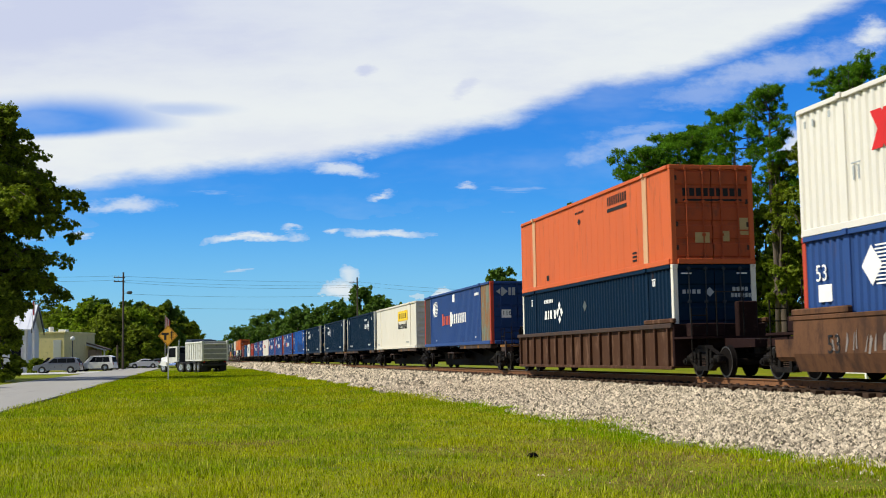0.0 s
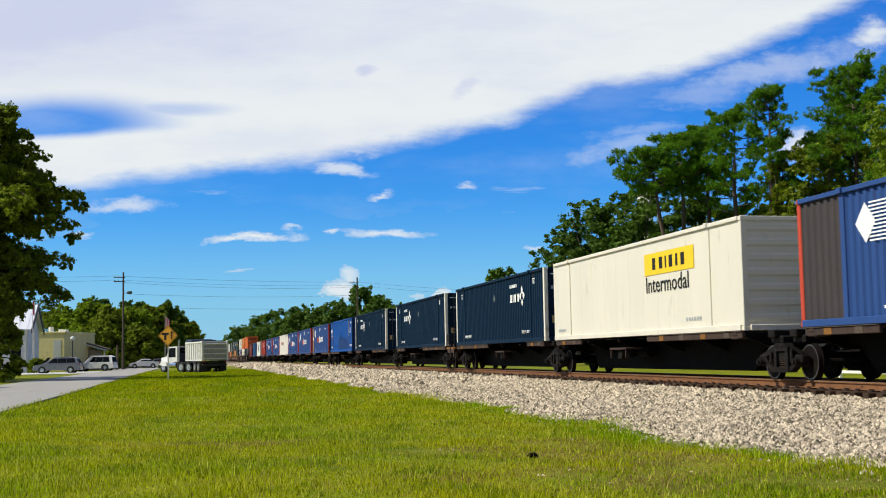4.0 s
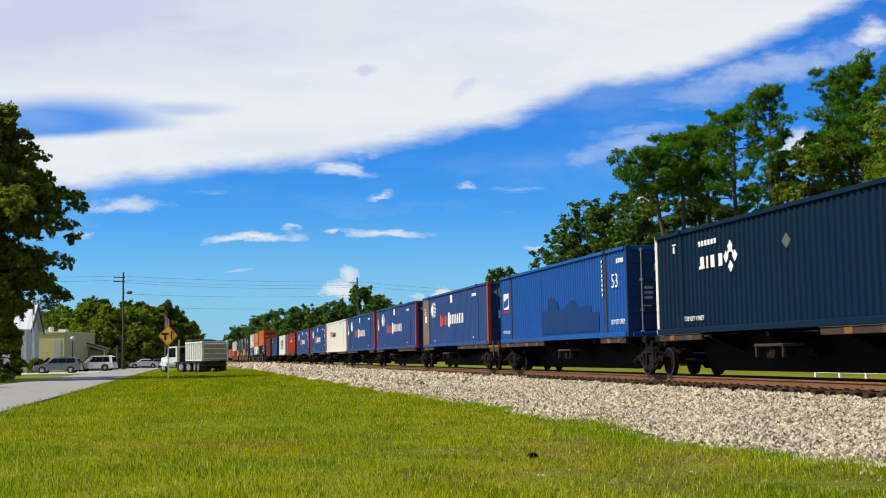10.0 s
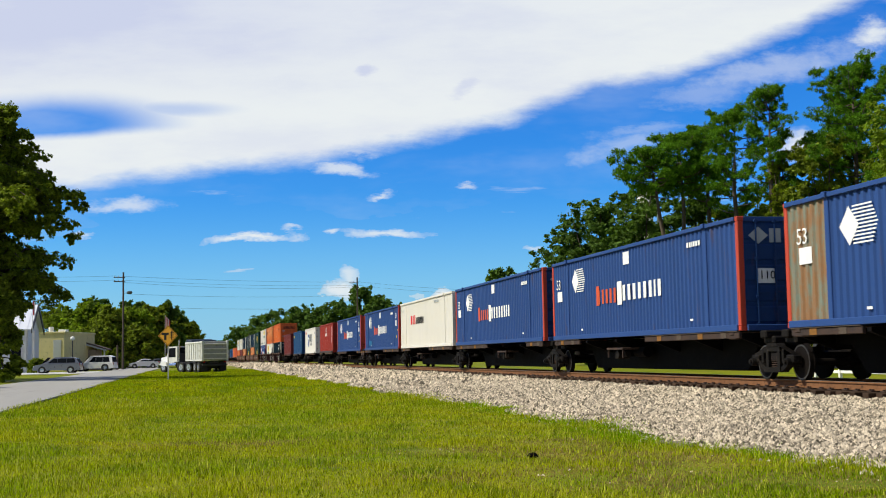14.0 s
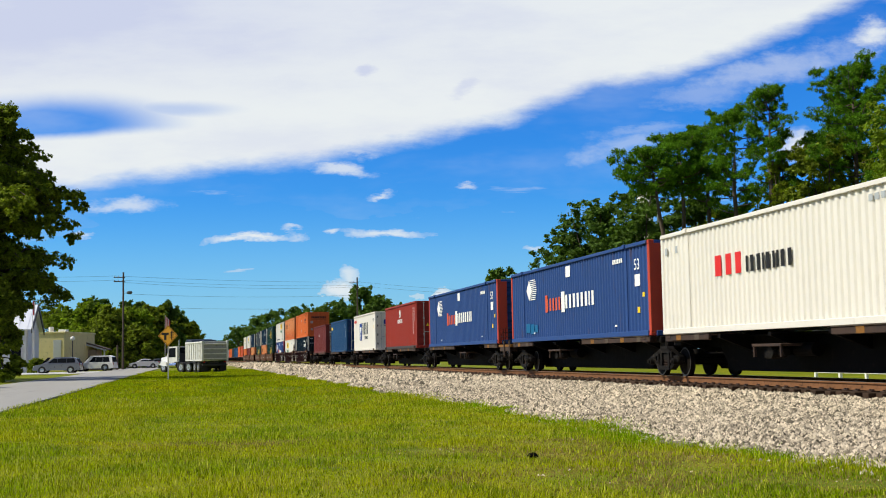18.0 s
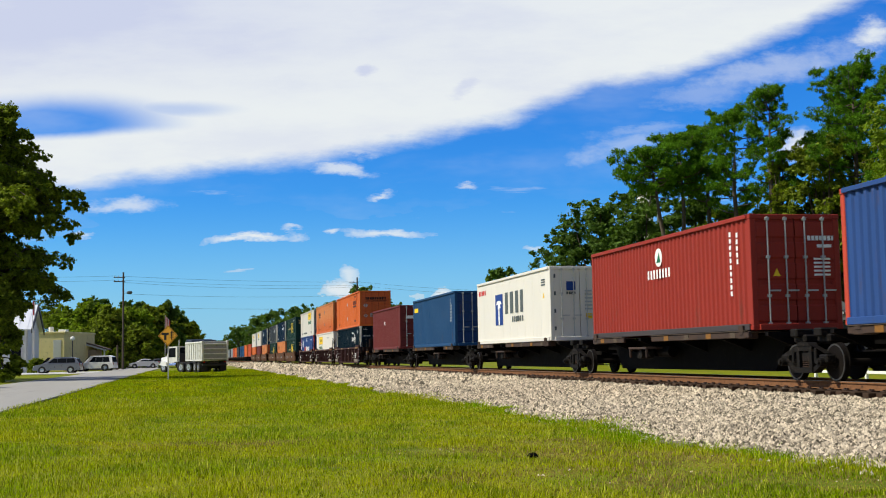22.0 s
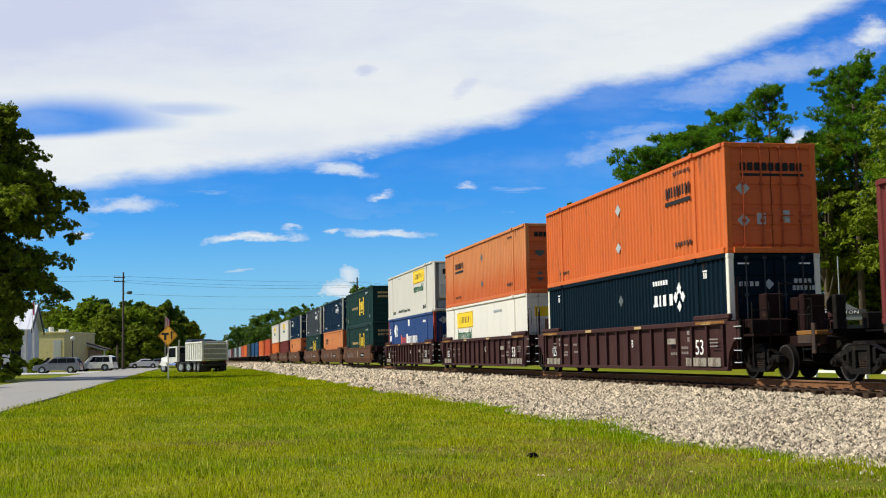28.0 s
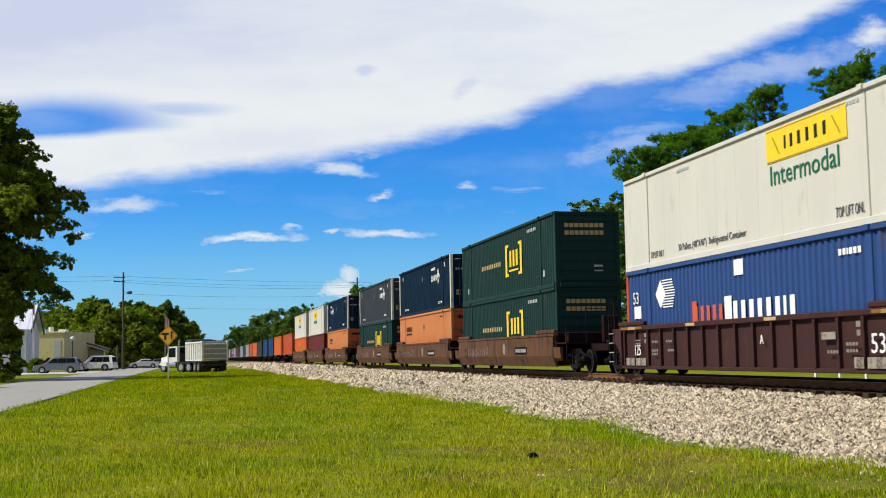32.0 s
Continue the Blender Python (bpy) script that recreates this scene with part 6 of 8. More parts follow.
# front of the load, kind of car, lower load, upper load, joint behind it (c: coupled, a: shared bogie)
TRAIN = [
    (8.9, "smooth", S_STACK, S_XPOTOP, "c"), (32.6, "old", U, S_OLDOR, "c"),
    (54.3, "spine", S_STACKR, None, "a"), (73.35, "spine", S_JB3, None, "a"), (90.8, "spine", UR, None, "c"),
    (109.8, "spine", U, None, "a"), (130.6, "spine", U, None, "a"), (149.2, "spine", S_BLUE7, None, "c"),
    (167.7, "spine", S_STACKB, None, "a"), (186.3, "spine", S_STACK, None, "a"), (203.7, "spine", S_STACK, None, "a"), (220.7, "spine", S_XPO, None, "a"), (237.8, "spine", S_STACKT, None, "c"),
    (256.4, "spine", S_STACKF, None, "a"), (277.0, "spine", S_MAG, None, "a"), (294.25, "spine", S_TOTE, None, "a"), (311.7, "spine", S_BLUE40, None, "a"), (328.95, "spine", S_DRED40, None, "c"),
    (348.0, "rib", UK, S_ORANGE, "a"), (367.2, "rib", S_JBLOW, S_TAN, "a"), (386.9, "rib", S_STACK, S_JBTOP, "c"),
    (410.6, "smooth", S_CSX, S_CSX, "a"), (429.7, "smooth", S_TAN, UR, "a"), (449.3, "smooth", S_CSX, UG, "c"),
    (473.6, "smooth", S_TAN, U, "a"), (493.4, "smooth", S_REDFAR, S_JBFAR, "a"), (513.4, "smooth", S_ORFAR, S_JBFAR, "c"),
    (534.4, "spine", S_RORFAR, None, "a"), (554.9, "spine", S_ORFAR, None, "a"), (575.4, "spine", S_BLUEFAR, None, "a"), (591.9, "spine", S_BLUEFAR, None, "a"), (608.4, "spine", S_DARKFAR, None, "c"),
    (627.4, "spine", S_ORFAR, None, "a"), (645.4, "spine", S_RORFAR, None, "a"), (664.4, "spine", S_GREYFAR, None, "a"), (682.4, "spine", S_DARKFAR, None, "a"), (700.4, "spine", S_GREYFAR, None, "c"),
    (719.4, "spine", S_DARKFAR, None, "a"), (737.4, "spine", S_REDFAR, None, "a"), (755.4, "spine", S_GREYFAR, None, "a"), (773.4, "spine", S_STACK, None, "a"), (791.4, "spine", S_REDFAR, None, "a"), (809.4, "spine", S_GREYFAR, None, "c")]


def build_train():
    prev_end, prev_joint = 3.0, "c"
    for i, (yf, kind, low, up, joint) in enumerate(TRAIN):
        L = low["L"]
        yb = yf + L
        nxt = TRAIN[i + 1][0] if i + 1 < len(TRAIN) else yb + 5.0
        g0 = (prev_end + yf) / 2 if i else yf - 3.6
        g1 = (yb + nxt) / 2
        off = 2.35
        bog = [g0 if prev_joint == "a" else g0 + off]
        if joint == "c":
            bog.append(g1 - off)
        if kind == "spine":
            spine_car(g0, g1, yf, yb, prev_joint, joint, bog, i % 3 == 1)
            container(low, SINGLE_Z, yf)
        else:
            well_car(g0, g1, yf, yb, prev_joint, joint, bog, kind)
            container(low, LOWER_Z, yf)
            container(up, UPPER_Z, yf)
        prev_end, prev_joint = yb, joint


build_train()

# ---- trees ----
def leaf_cloud(centres, radii, per, size, seed, squash=0.75, droop=0.0, needle=0.0, sprays=9):
    """Small leaves along short sprays that fill the outer part of many boughs."""
    rng = np.random.default_rng(seed)
    cs, rs = np.array(centres, float), np.array(radii, float)
    kb = np.repeat(np.arange(len(cs)), sprays)
    ns = len(kb)
    d = rng.normal(0, 1, (ns, 3))
    d /= np.linalg.norm(d, axis=1, keepdims=True)
    root = cs[kb] + d * (rs[kb] * rng.uniform(0.15, 0.8, ns) ** 0.6)[:, None] * np.array([1, 1, squash])
    way = d * np.array([1, 1, 0.5]) + rng.normal(0, 0.45, (ns, 3)) + np.array([0, 0, 0.15 - droop])
    way /= np.linalg.norm(way, axis=1, keepdims=True)
    reach = rs[kb] * rng.uniform(0.22, 0.62, ns)
    each = max(3, per // sprays)
    k = np.repeat(np.arange(ns), each)
    n = len(k)
    f = rng.uniform(0, 1, n)
    thick = reach[k] * 0.38 * (1.15 - 0.75 * f)
    p = root[k] + way[k] * (reach[k] * f)[:, None] + rng.normal(0, 1, (n, 3)) * thick[:, None] * np.array([1, 1, 0.6])
    p[:, 2] -= (droop + 0.12) * reach[k] * f ** 2
    nrm = rng.normal(0, 0.75, (n, 3)) + d[k] * 0.5 + np.array([0, 0, 0.7])
    nrm /= np.linalg.norm(nrm, axis=1, keepdims=True)
    a = np.cross(nrm, rng.normal(0, 1, (n, 3)) + way[k])
    a /= np.linalg.norm(a, axis=1, keepdims=True)
    b = np.cross(nrm, a)
    s = size * rng.uniform(0.55, 1.35, n)[:, None]
    if needle:
        v = np.stack([p - a * s + b * s * needle, p - a * s - b * s * needle, p + a * s], 1).reshape(-1, 3)
        return raw_mesh("crown", v, np.arange(n * 3).reshape(-1, 3), 3)
    v = np.stack([p - a * s, p - b * s * 0.55 + nrm * s * 0.15, p + a * s, p + b * s * 0.55 + nrm * s * 0.15], 1).reshape(-1, 3)
    i = np.arange(n) * 4
    return raw_mesh("crown", v, np.stack([i, i + 1, i + 2, i + 3], -1), 4)


def needle_tufts(tips, ways, radii, per, seed):
    """Round tufts of thin needles that spring from the twig tips."""
    rng = np.random.default_rng(seed)
    tips, ways, radii = np.array(tips, float), np.array(ways, float), np.array(radii, float)
    k = np.repeat(np.arange(len(tips)), per)
    n = len(k)
    d = rng.normal(0, 1, (n, 3)) + ways[k] * 0.55
    d /= np.linalg.norm(d, axis=1, keepdims=True)
    along = rng.uniform(-0.75, 0.25, n) * radii[k]
    o = tips[k] + ways[k] * along[:, None] + d * (radii[k] * rng.uniform(0.1, 0.45, n))[:, None]
    e = o + d * (radii[k] * rng.uniform(0.40, 0.75, n))[:, None]
    e[:, 2] -= 0.08 * radii[k]
    w = np.cross(d, rng.normal(0, 1, (n, 3)))
    w /= np.linalg.norm(w, axis=1, keepdims=True)
    w *= rng.uniform(0.018, 0.038, n)[:, None]
    v = np.stack([o - w, o + w, e], 1).reshape(-1, 3)
    return raw_mesh("crown", v, np.arange(n * 3).reshape(-1, 3), 3)


def broad_tree(x, y, height, spread, seed, label, material=None, boughs=38, per=260, size=0.22, base=0.22, droop=0.0, lean=(0, 0), group="trees"):
    rnd = random.Random(seed)
    t = thing("tree", label, "tree", group, pose(x, y, -0.05))
    trunk = Shape()
    th = height * 0.42
    r0 = 0.022 * height
    trunk.tube([(0, 0, 0), (0.1, 0.05, th * 0.4), (lean[0] * 0.3, lean[1] * 0.3, th), (lean[0] * 0.6, lean[1] * 0.6, height * 0.75)], [r0 * 1.3, r0, r0 * 0.7, r0 * 0.25], 9)
    cs, rs = [], []
    for i in range(boughs):
        f = (i + 0.5) / boughs
        zz = height * (base + (0.97 - base) * f ** 0.8)
        wide = spread * (math.sin(math.pi * min(0.98, 0.22 + 0.74 * (zz / height - base) / (1 - base))) ** 0.7)
        an = i * 2.4 + rnd.uniform(-0.5, 0.5)
        rad = wide * rnd.uniform(0.35, 0.95)
        c = (math.cos(an) * rad + lean[0] * zz / height, math.sin(an) * rad + lean[1] * zz / height, zz + rnd.uniform(-0.06, 0.04) * height)
        cs.append(c)
        rs.append(spread * rnd.uniform(0.22, 0.36))
        if i % 2 == 0:
            s0 = th * rnd.uniform(0.6, 1.0)
            trunk.tube([(lean[0] * 0.25, lean[1] * 0.25, s0), (c[0] * 0.5, c[1] * 0.5, (s0 + c[2]) * 0.52), c], [r0 * 0.42, r0 * 0.25, r0 * 0.08], 5)
    part("trunk", trunk, BARK, t, smooth_shade=True)
    part("crown", leaf_cloud(cs, rs, per, size, seed, droop=droop, needle=0.62 if per >= 200 else 0.0), material or LEAF, t)
    return t


def pine_tree(x, y, height, spread, seed, label="tall pine with bare lower trunk and tufted crown", lean=0.0, start=0.52, boughs=34):
    """A pine: limbs sweep out and turn up, forked into twigs that end in tufts."""
    rnd = random.Random(seed)
    t = thing("pine_tree", label, "tree", "pines behind the track", pose(x, y, -0.05))
    r0 = 0.24
    trunk = Shape()
    top = lean * height
    bend = rnd.uniform(-0.25, 0.25)
    trunk.tube([(0, 0, 0), (top * 0.2 + bend, 0, height * 0.3), (top * 0.55 - bend, 0.1, height * 0.65), (top * 0.92, 0, height * 0.92)], [r0 * 1.2, r0, r0 * 0.7, r0 * 0.12], 9)
    tips, ways, rs, heads = [], [], [], []
    for i in range(boughs):
        f = start + (0.93 - start) * ((i + rnd.random()) / boughs) ** 0.9
        g = (f - start) / (0.93 - start)
        an = i * 2.4 + rnd.uniform(-0.9, 0.9)
        reach = spread * (0.50 + 0.62 * math.sin(math.pi * min(1, g * 0.70 + 0.22))) * rnd.uniform(0.45, 1.0)
        o = Vector((top * f, 0, height * f))
        out = Vector((math.cos(an), math.sin(an), 0))
        rise = reach * (rnd.uniform(0.10, 0.45) + 0.20 * g)
        mid = o + out * reach * 0.5 + Vector((rnd.uniform(-0.25, 0.25), rnd.uniform(-0.25, 0.25), rise * 0.3 - 0.12))
        e = o + out * reach + Vector((0, 0, min(rise, height * 0.985 - o.z)))
        trunk.tube([o, mid, e], [0.06, 0.04, 0.016], 5)
        # each limb carries one to three round heads of tufts
        for q0 in ((1.0,) if reach < 1.5 else (0.66, 1.02) if reach < 3.2 else (0.45, 0.74, 1.02)):
            q = q0 - rnd.uniform(0, 0.10)
            b = o.lerp(mid, q * 2) if q < 0.5 else mid.lerp(e, q * 2 - 1)
            heads.append((b + Vector((rnd.uniform(-0.4, 0.4), rnd.uniform(-0.4, 0.4), 0.15)), out))
    for k in range(7):
        an = k * 0.9 + rnd.uniform(-0.3, 0.3)
        out = Vector((math.cos(an), math.sin(an), 0))
        q = spread * (0.0 if k == 6 else rnd.uniform(0.15, 0.42))
        c = Vector((top * 0.95, 0, height * (0.955 - 0.05 * q / spread))) + out * q
        trunk.tube([(top * 0.88, 0, height * 0.88), c], [0.05, 0.015], 4)
        heads.append((c, out))
    for b, out in heads:
        head = rnd.uniform(0.62, 1.0)
        for k in range(17):
            w = Vector((rnd.gauss(0, 1), rnd.gauss(0, 1), rnd.gauss(0.45, 0.8))).normalized()
            tip = b + Vector((w.x, w.y, w.z * 0.62)) * head * rnd.uniform(0.45, 1.0)
            if k < 3:
                trunk.tube([b - out * 0.5, tip], [0.02, 0.008], 4)
            tips.append(tip)
            ways.append(w)
            rs.append(rnd.uniform(0.22, 0.34))
    part("trunk", trunk, BARK, t, smooth_shade=True)
    part("crown", needle_tufts(tips, ways, rs, 54, seed), PINE, t)
    return t


def roadside_oak():
    """The big oak: long limbs arch over the road in tiers and hang at the tips, with gaps of sky between them."""
    x0, y0 = -14.0, 87.0
    rnd = random.Random(60)
    t = thing("tree", "large dark oak with hanging boughs beside the road", "tree", "trees by the road", pose(x0, y0, -0.05))
    trunk = Shape().tube([(0, 0, 0), (0.1, 0.1, 4), (0.3, 0, 9), (0.5, 0, 15), (0.6, 0, 18)], [0.55, 0.42, 0.36, 0.22, 0.06], 10)
    # height, centre, reach, hang of the tips, limbs
    tiers = [(18.6, 0.2, 1.8, 0.3, 9), (17.4, 0.4, 2.9, 0.4, 11), (16.0, 0.5, 3.7, 0.7, 13), (14.6, 0.5, 4.2, 0.9, 14), (13.6, 0.8, 5.9, 1.2, 16), (12.6, 0.9, 6.2, 2.2, 17),
             (11.2, 0.3, 4.0, 1.4, 12), (9.4, 0.0, 3.0, 0.9, 12), (8.6, 0.4, 4.7, 0.9, 15), (7.4, 0.4, 5.2, 1.6, 16), (6.0, 0.0, 3.2, 1.2, 12), (4.6, -0.3, 2.2, 0.8, 12), (3.0, -0.5, 1.7, 0.7, 12), (1.5, -0.6, 1.4, 0.4, 12)]
    cs, rs = [], []
    for z, cx, reach, hang, limbs in tiers:
        for k in range(limbs):
            an = 2 * math.pi * k / limbs + z + rnd.uniform(-0.2, 0.2)
            q = reach * rnd.uniform(0.6, 1.06)
            out = Vector((math.cos(an), math.sin(an), 0))
            o = Vector((0.3 + cx * 0.4, 0, max(0.8, z - 1.2 - 0.12 * q)))
            mid = o + out * q * 0.55 + Vector((cx * 0.3, 0, z - o.z + rnd.uniform(0.0, 0.5)))
            e = o + out * q + Vector((cx * 0.6, 0, z - o.z - hang * rnd.uniform(0.3, 1.0)))
            trunk.tube([o, mid, e], [0.12, 0.07, 0.02], 5)
            n = max(4, int(q * 2.6))
            for j in range(n):
                f = 0.22 + 0.80 * (j + rnd.random()) / n
                p = o.lerp(mid, f * 2) if f < 0.5 else mid.lerp(e, f * 2 - 1)
                cs.append((p.x + rnd.uniform(-0.45, 0.45), p.y + rnd.uniform(-0.45, 0.45), p.z + rnd.uniform(-0.35, 0.35) - 0.15 * hang * f))
                rs.append(rnd.uniform(0.45, 0.85) * (1.2 - 0.5 * f))
    part("trunk", trunk, BARK, t, smooth_shade=True)
    part("crown", leaf_cloud(cs, rs, 170, 0.125, 60, 0.6, droop=0.35, needle=0.55, sprays=7), LEAF, t)


def build_trees():
    for i, (x, y, h, sp, ln) in enumerate([(41.2, 97.5, 19.4, 3.2, -0.13), (42.6, 99.5, 21.2, 3.4, -0.01), (46.2, 101.5, 22.4, 3.6, -0.01), (45.4, 94.6, 22.5, 3.2, 0.0),
                                           (45.6, 88.6, 23.2, 2.5, 0.0), (50.3, 84.0, 23.9, 4.3, 0.0), (51.8, 77.8, 22.8, 4.2, 0.02), (54.0, 90.0, 22.5, 4.0, 0.0)]):
        pine_tree(x, y, h, sp, 20 + i, lean=ln, start=(0.74, 0.70, 0.58, 0.55, 0.55, 0.58, 0.5, 0.5)[i], boughs=(24, 25, 26, 24, 24, 34, 28, 24)[i])
    # broad-leaved trees among and below the pines
    for i, (x, y, h, sp, mt, sz, base) in enumerate([(38.2, 120.0, 14.4, 4.4, FAR, 0.24, 0.06), (40.4, 117.0, 17.0, 4.6, FAR, 0.24, 0.06), (43.2, 112.0, 17.8, 4.4, FAR, 0.22, 0.06), (47.0, 104.0, 11.0, 5.0, LEAF, 0.2, 0.06),
                                                     (51.0, 97.0, 10.5, 5.0, LEAF, 0.2, 0.06), (51.0, 88.0, 13.5, 4.6, LEAF, 0.19, 0.52), (46.0, 88.4, 18.0, 1.25, LEAF, 0.17, 0.2), (53.5, 80.5, 16.0, 5.6, LEAF, 0.18, 0.48),
                                                     (45.6, 66.5, 17.6, 4.6, LEAFL, 0.15, 0.68), (56.0, 72.0, 14.0, 6.0, LEAF, 0.18, 0.4), (62.0, 100.0, 12.0, 7.0, LEAF, 0.22, 0.06), (50.5, 77.0, 14.0, 4.2, LEAF, 0.18, 0.52), (48.6, 86.0, 18.2, 3.7, LEAF, 0.18, 0.40), (49.0, 106.0, 15.0, 4.0, LEAF, 0.2, 0.1), (52.6, 104.0, 15.5, 4.0, LEAF, 0.2, 0.1), (47.4, 99.5, 13.5, 3.0, LEAF, 0.18, 0.1),
                                                     (57.0, 95.0, 9.5, 5.0, LEAF, 0.2, 0.04), (60.0, 93.0, 9.5, 5.0, LEAF, 0.2, 0.04), (63.0, 92.0, 10.0, 5.0, LEAF, 0.2, 0.04), (54.5, 88.5, 9.0, 4.0, LEAF, 0.18, 0.04), (58.0, 87.0, 9.0, 4.0, LEAF, 0.18, 0.04), (44.6, 104.0, 16.0, 3.6, FAR, 0.2, 0.2), (41.2, 106.0, 14.5, 3.2, FAR, 0.2, 0.2)]):
        broad_tree(x, y, h, sp, 40 + i, "dense green broad-leaved tree behind the track", mt, boughs=46, per=560 if i < 3 else 350 if h > 12 else 200, size=sz * (0.68 if i < 3 else 0.98 if h > 12 else 1.3), base=base, group="trees behind the track")
    # the large oak by the road
    roadside_oak()
    broad_tree(-22.0, 96.0, 17.0, 7.0, 61, "large dark oak beside the road", LEAF, boughs=50, per=240, size=0.22, base=0.10, group="trees by the road")
    broad_tree(-19.5, 63.0, 10.5, 3.2, 63, "oak that shades the road", LEAF, boughs=40, per=160, size=0.22, base=0.25, group="trees by the road")
    broad_tree(-12.4, 83.0, 6.2, 1.8, 62, "dense dark shrub at the road's edge", LEAF, boughs=40, per=600, size=0.17, base=0.02, group="trees by the road")
    # wood behind the houses
    for i, (x, y, h, sp, mt) in enumerate([(-26, 232, 11.0, 6, LEAF), (-20.8, 222, 10.9, 4.6, LEAFL), (-17.0, 216, 11.4, 4.4, LEAFL), (-13.4, 212, 10.2, 4.4, LEAF), (-10.0, 217, 10.2, 4.6, LEAFL), (-6.9, 228, 11.6, 4.4, LEAF), (-4.4, 236, 11.9, 3.6, FAR),
                                           (-2.6, 246, 9.6, 4.6, LEAF), (-0.4, 262, 8.4, 4, LEAF), (-34, 225, 12, 7, LEAF), (-18, 240, 13.2, 4, FAR), (-11, 236, 12.0, 4.4, FAR), (-8.5, 206, 6.5, 3.4, LEAF), (-14.5, 205, 7.0, 3.6, LEAF)]):
        broad_tree(x, y, h, sp, 80 + i, "green broad-leaved tree behind the houses", mt, boughs=44, per=280, size=0.31, base=0.03, group="trees behind the houses")
    # far wood beyond the track
    for i, (x, y, h, sp) in enumerate([(13.5, 520, 9.5, 5), (18.0, 470, 13.0, 7), (23.0, 420, 15.5, 7), (26.5, 395, 16.5, 7), (28.5, 370, 13.5, 6), (30.0, 340, 15.5, 6), (33.5, 325, 14.5, 6), (36.0, 303, 15.0, 6), (40.0, 289, 18.3, 5.0),
                                       (43.5, 285, 15.0, 5.5), (47.0, 282, 13.0, 6), (52.0, 290, 12, 7), (58.0, 224, 17.4, 4.4), (22.5, 500, 13, 8), (35, 350, 13, 8)]):
        broad_tree(x, y, h, sp, 110 + i, "green tree in the far wood along the track", FAR, boughs=40, per=200, size=0.40, base=0.04, group="far wood")


build_trees()

# ---- things beside the road ----
GLASS = mat("dark_window_glass", (0.010, 0.012, 0.015), 0.5, var=0.1, spec=0.01)
TYRE = mat("black_tyre", (0.018, 0.018, 0.018), 0.85, var=0.2)
CHROME = mat("bright_metal", (0.55, 0.55, 0.55), 0.25, 0.9, var=0.1)
CARGREY = mat("grey_car_paint", (0.20, 0.21, 0.235), 0.3, 0.4, var=0.05, coat=0.35)
CARWHITE = mat("white_car_paint", (0.78, 0.78, 0.76), 0.3, var=0.04, coat=0.6)
CARSILVER = mat("silver_car_paint", (0.38, 0.40, 0.40), 0.3, 0.4, var=0.05, coat=0.6)
LIGHTRED = mat("red_lamp_glass", (0.35, 0.01, 0.01), 0.2, var=0.05)
LIGHTCLR = mat("clear_lamp_glass", (0.6, 0.6, 0.58), 0.15, var=0.05)
DUMPBODY = mat("dusty_dump_body", (0.66, 0.66, 0.62), 0.7, var=0.2, scale=1.5, fine=20, stain=(0.30, 0.27, 0.22), stain_amt=0.3, bump=0.1)
DUMPGATE = mat("scraped_tailgate", (0.34, 0.34, 0.33), 0.8, var=0.3, scale=1.5, fine=18, stain=(0.2, 0.17, 0.13), stain_amt=0.4)
DARKPART = mat("dark_chassis", (0.025, 0.024, 0.023), 0.7, var=0.3)
TARP = mat("blue_tarp", (0.02, 0.035, 0.06), 0.7, var=0.2)
SIGNY = mat("amber_sign_sheet", (0.66, 0.31, 0.012), 0.5, var=0.06)
POLEW = mat("weathered_pole_wood", (0.09, 0.07, 0.055), 0.9, var=0.3, scale=2, fine=30, bump=0.3, stretch=(3, 3, 0.3))
WIRE = mat("dark_wire", (0.03, 0.035, 0.04), 0.6, var=0.1)
SIDING = mat("white_siding", (0.66, 0.67, 0.66), 0.7, var=0.06, scale=1, fine=20)
ROOFW = mat("white_metal_roof", (0.80, 0.81, 0.82), 0.45, 0.1, var=0.05, scale=1, fine=12)
BLOCKY = mat("yellow_green_blockwork", (0.62, 0.55, 0.27), 0.85, var=0.18, scale=0.8, fine=20, bump=0.2, stain=(0.30, 0.31, 0.16), stain_amt=0.3)
ROOFB = mat("brown_shingle", (0.12, 0.085, 0.065), 0.9, var=0.25, scale=1.5, fine=15, bump=0.3)
TRIMD = mat("dark_trim", (0.035, 0.035, 0.045), 0.7, var=0.1)
WALLB = mat("tan_wall", (0.32, 0.25, 0.18), 0.85, var=0.15, scale=1, fine=15)
FLAGR = mat("red_flag_cloth", (0.55, 0.03, 0.04), 0.8, var=0.1)
FLAGW = mat("white_flag_cloth", (0.75, 0.75, 0.75), 0.8, var=0.1)
ROOFG = mat("grey_metal_roof", (0.20, 0.205, 0.21), 0.5, 0.3, var=0.1)


def wheel(car, x, y, r, w, turned=Matrix.Identity(4)):
    t = cpart(("wheel", r, w), lambda: Shape().cyl((0, 0, 0), r, 0, w, 20).cyl((0, 0, 0), r * 0.92, 0, w + 0.02, 20), TYRE, car, "black tyre on a bright rim", m=turned @ pose(x, y, r))
    cpart(("rim", r, w), lambda: Shape().cyl((0, 0, 0), r * 0.62, 0, w + 0.035, 14).cyl((0, 0, 0), r * 0.16, 0, w + 0.07, 10), CHROME, t)


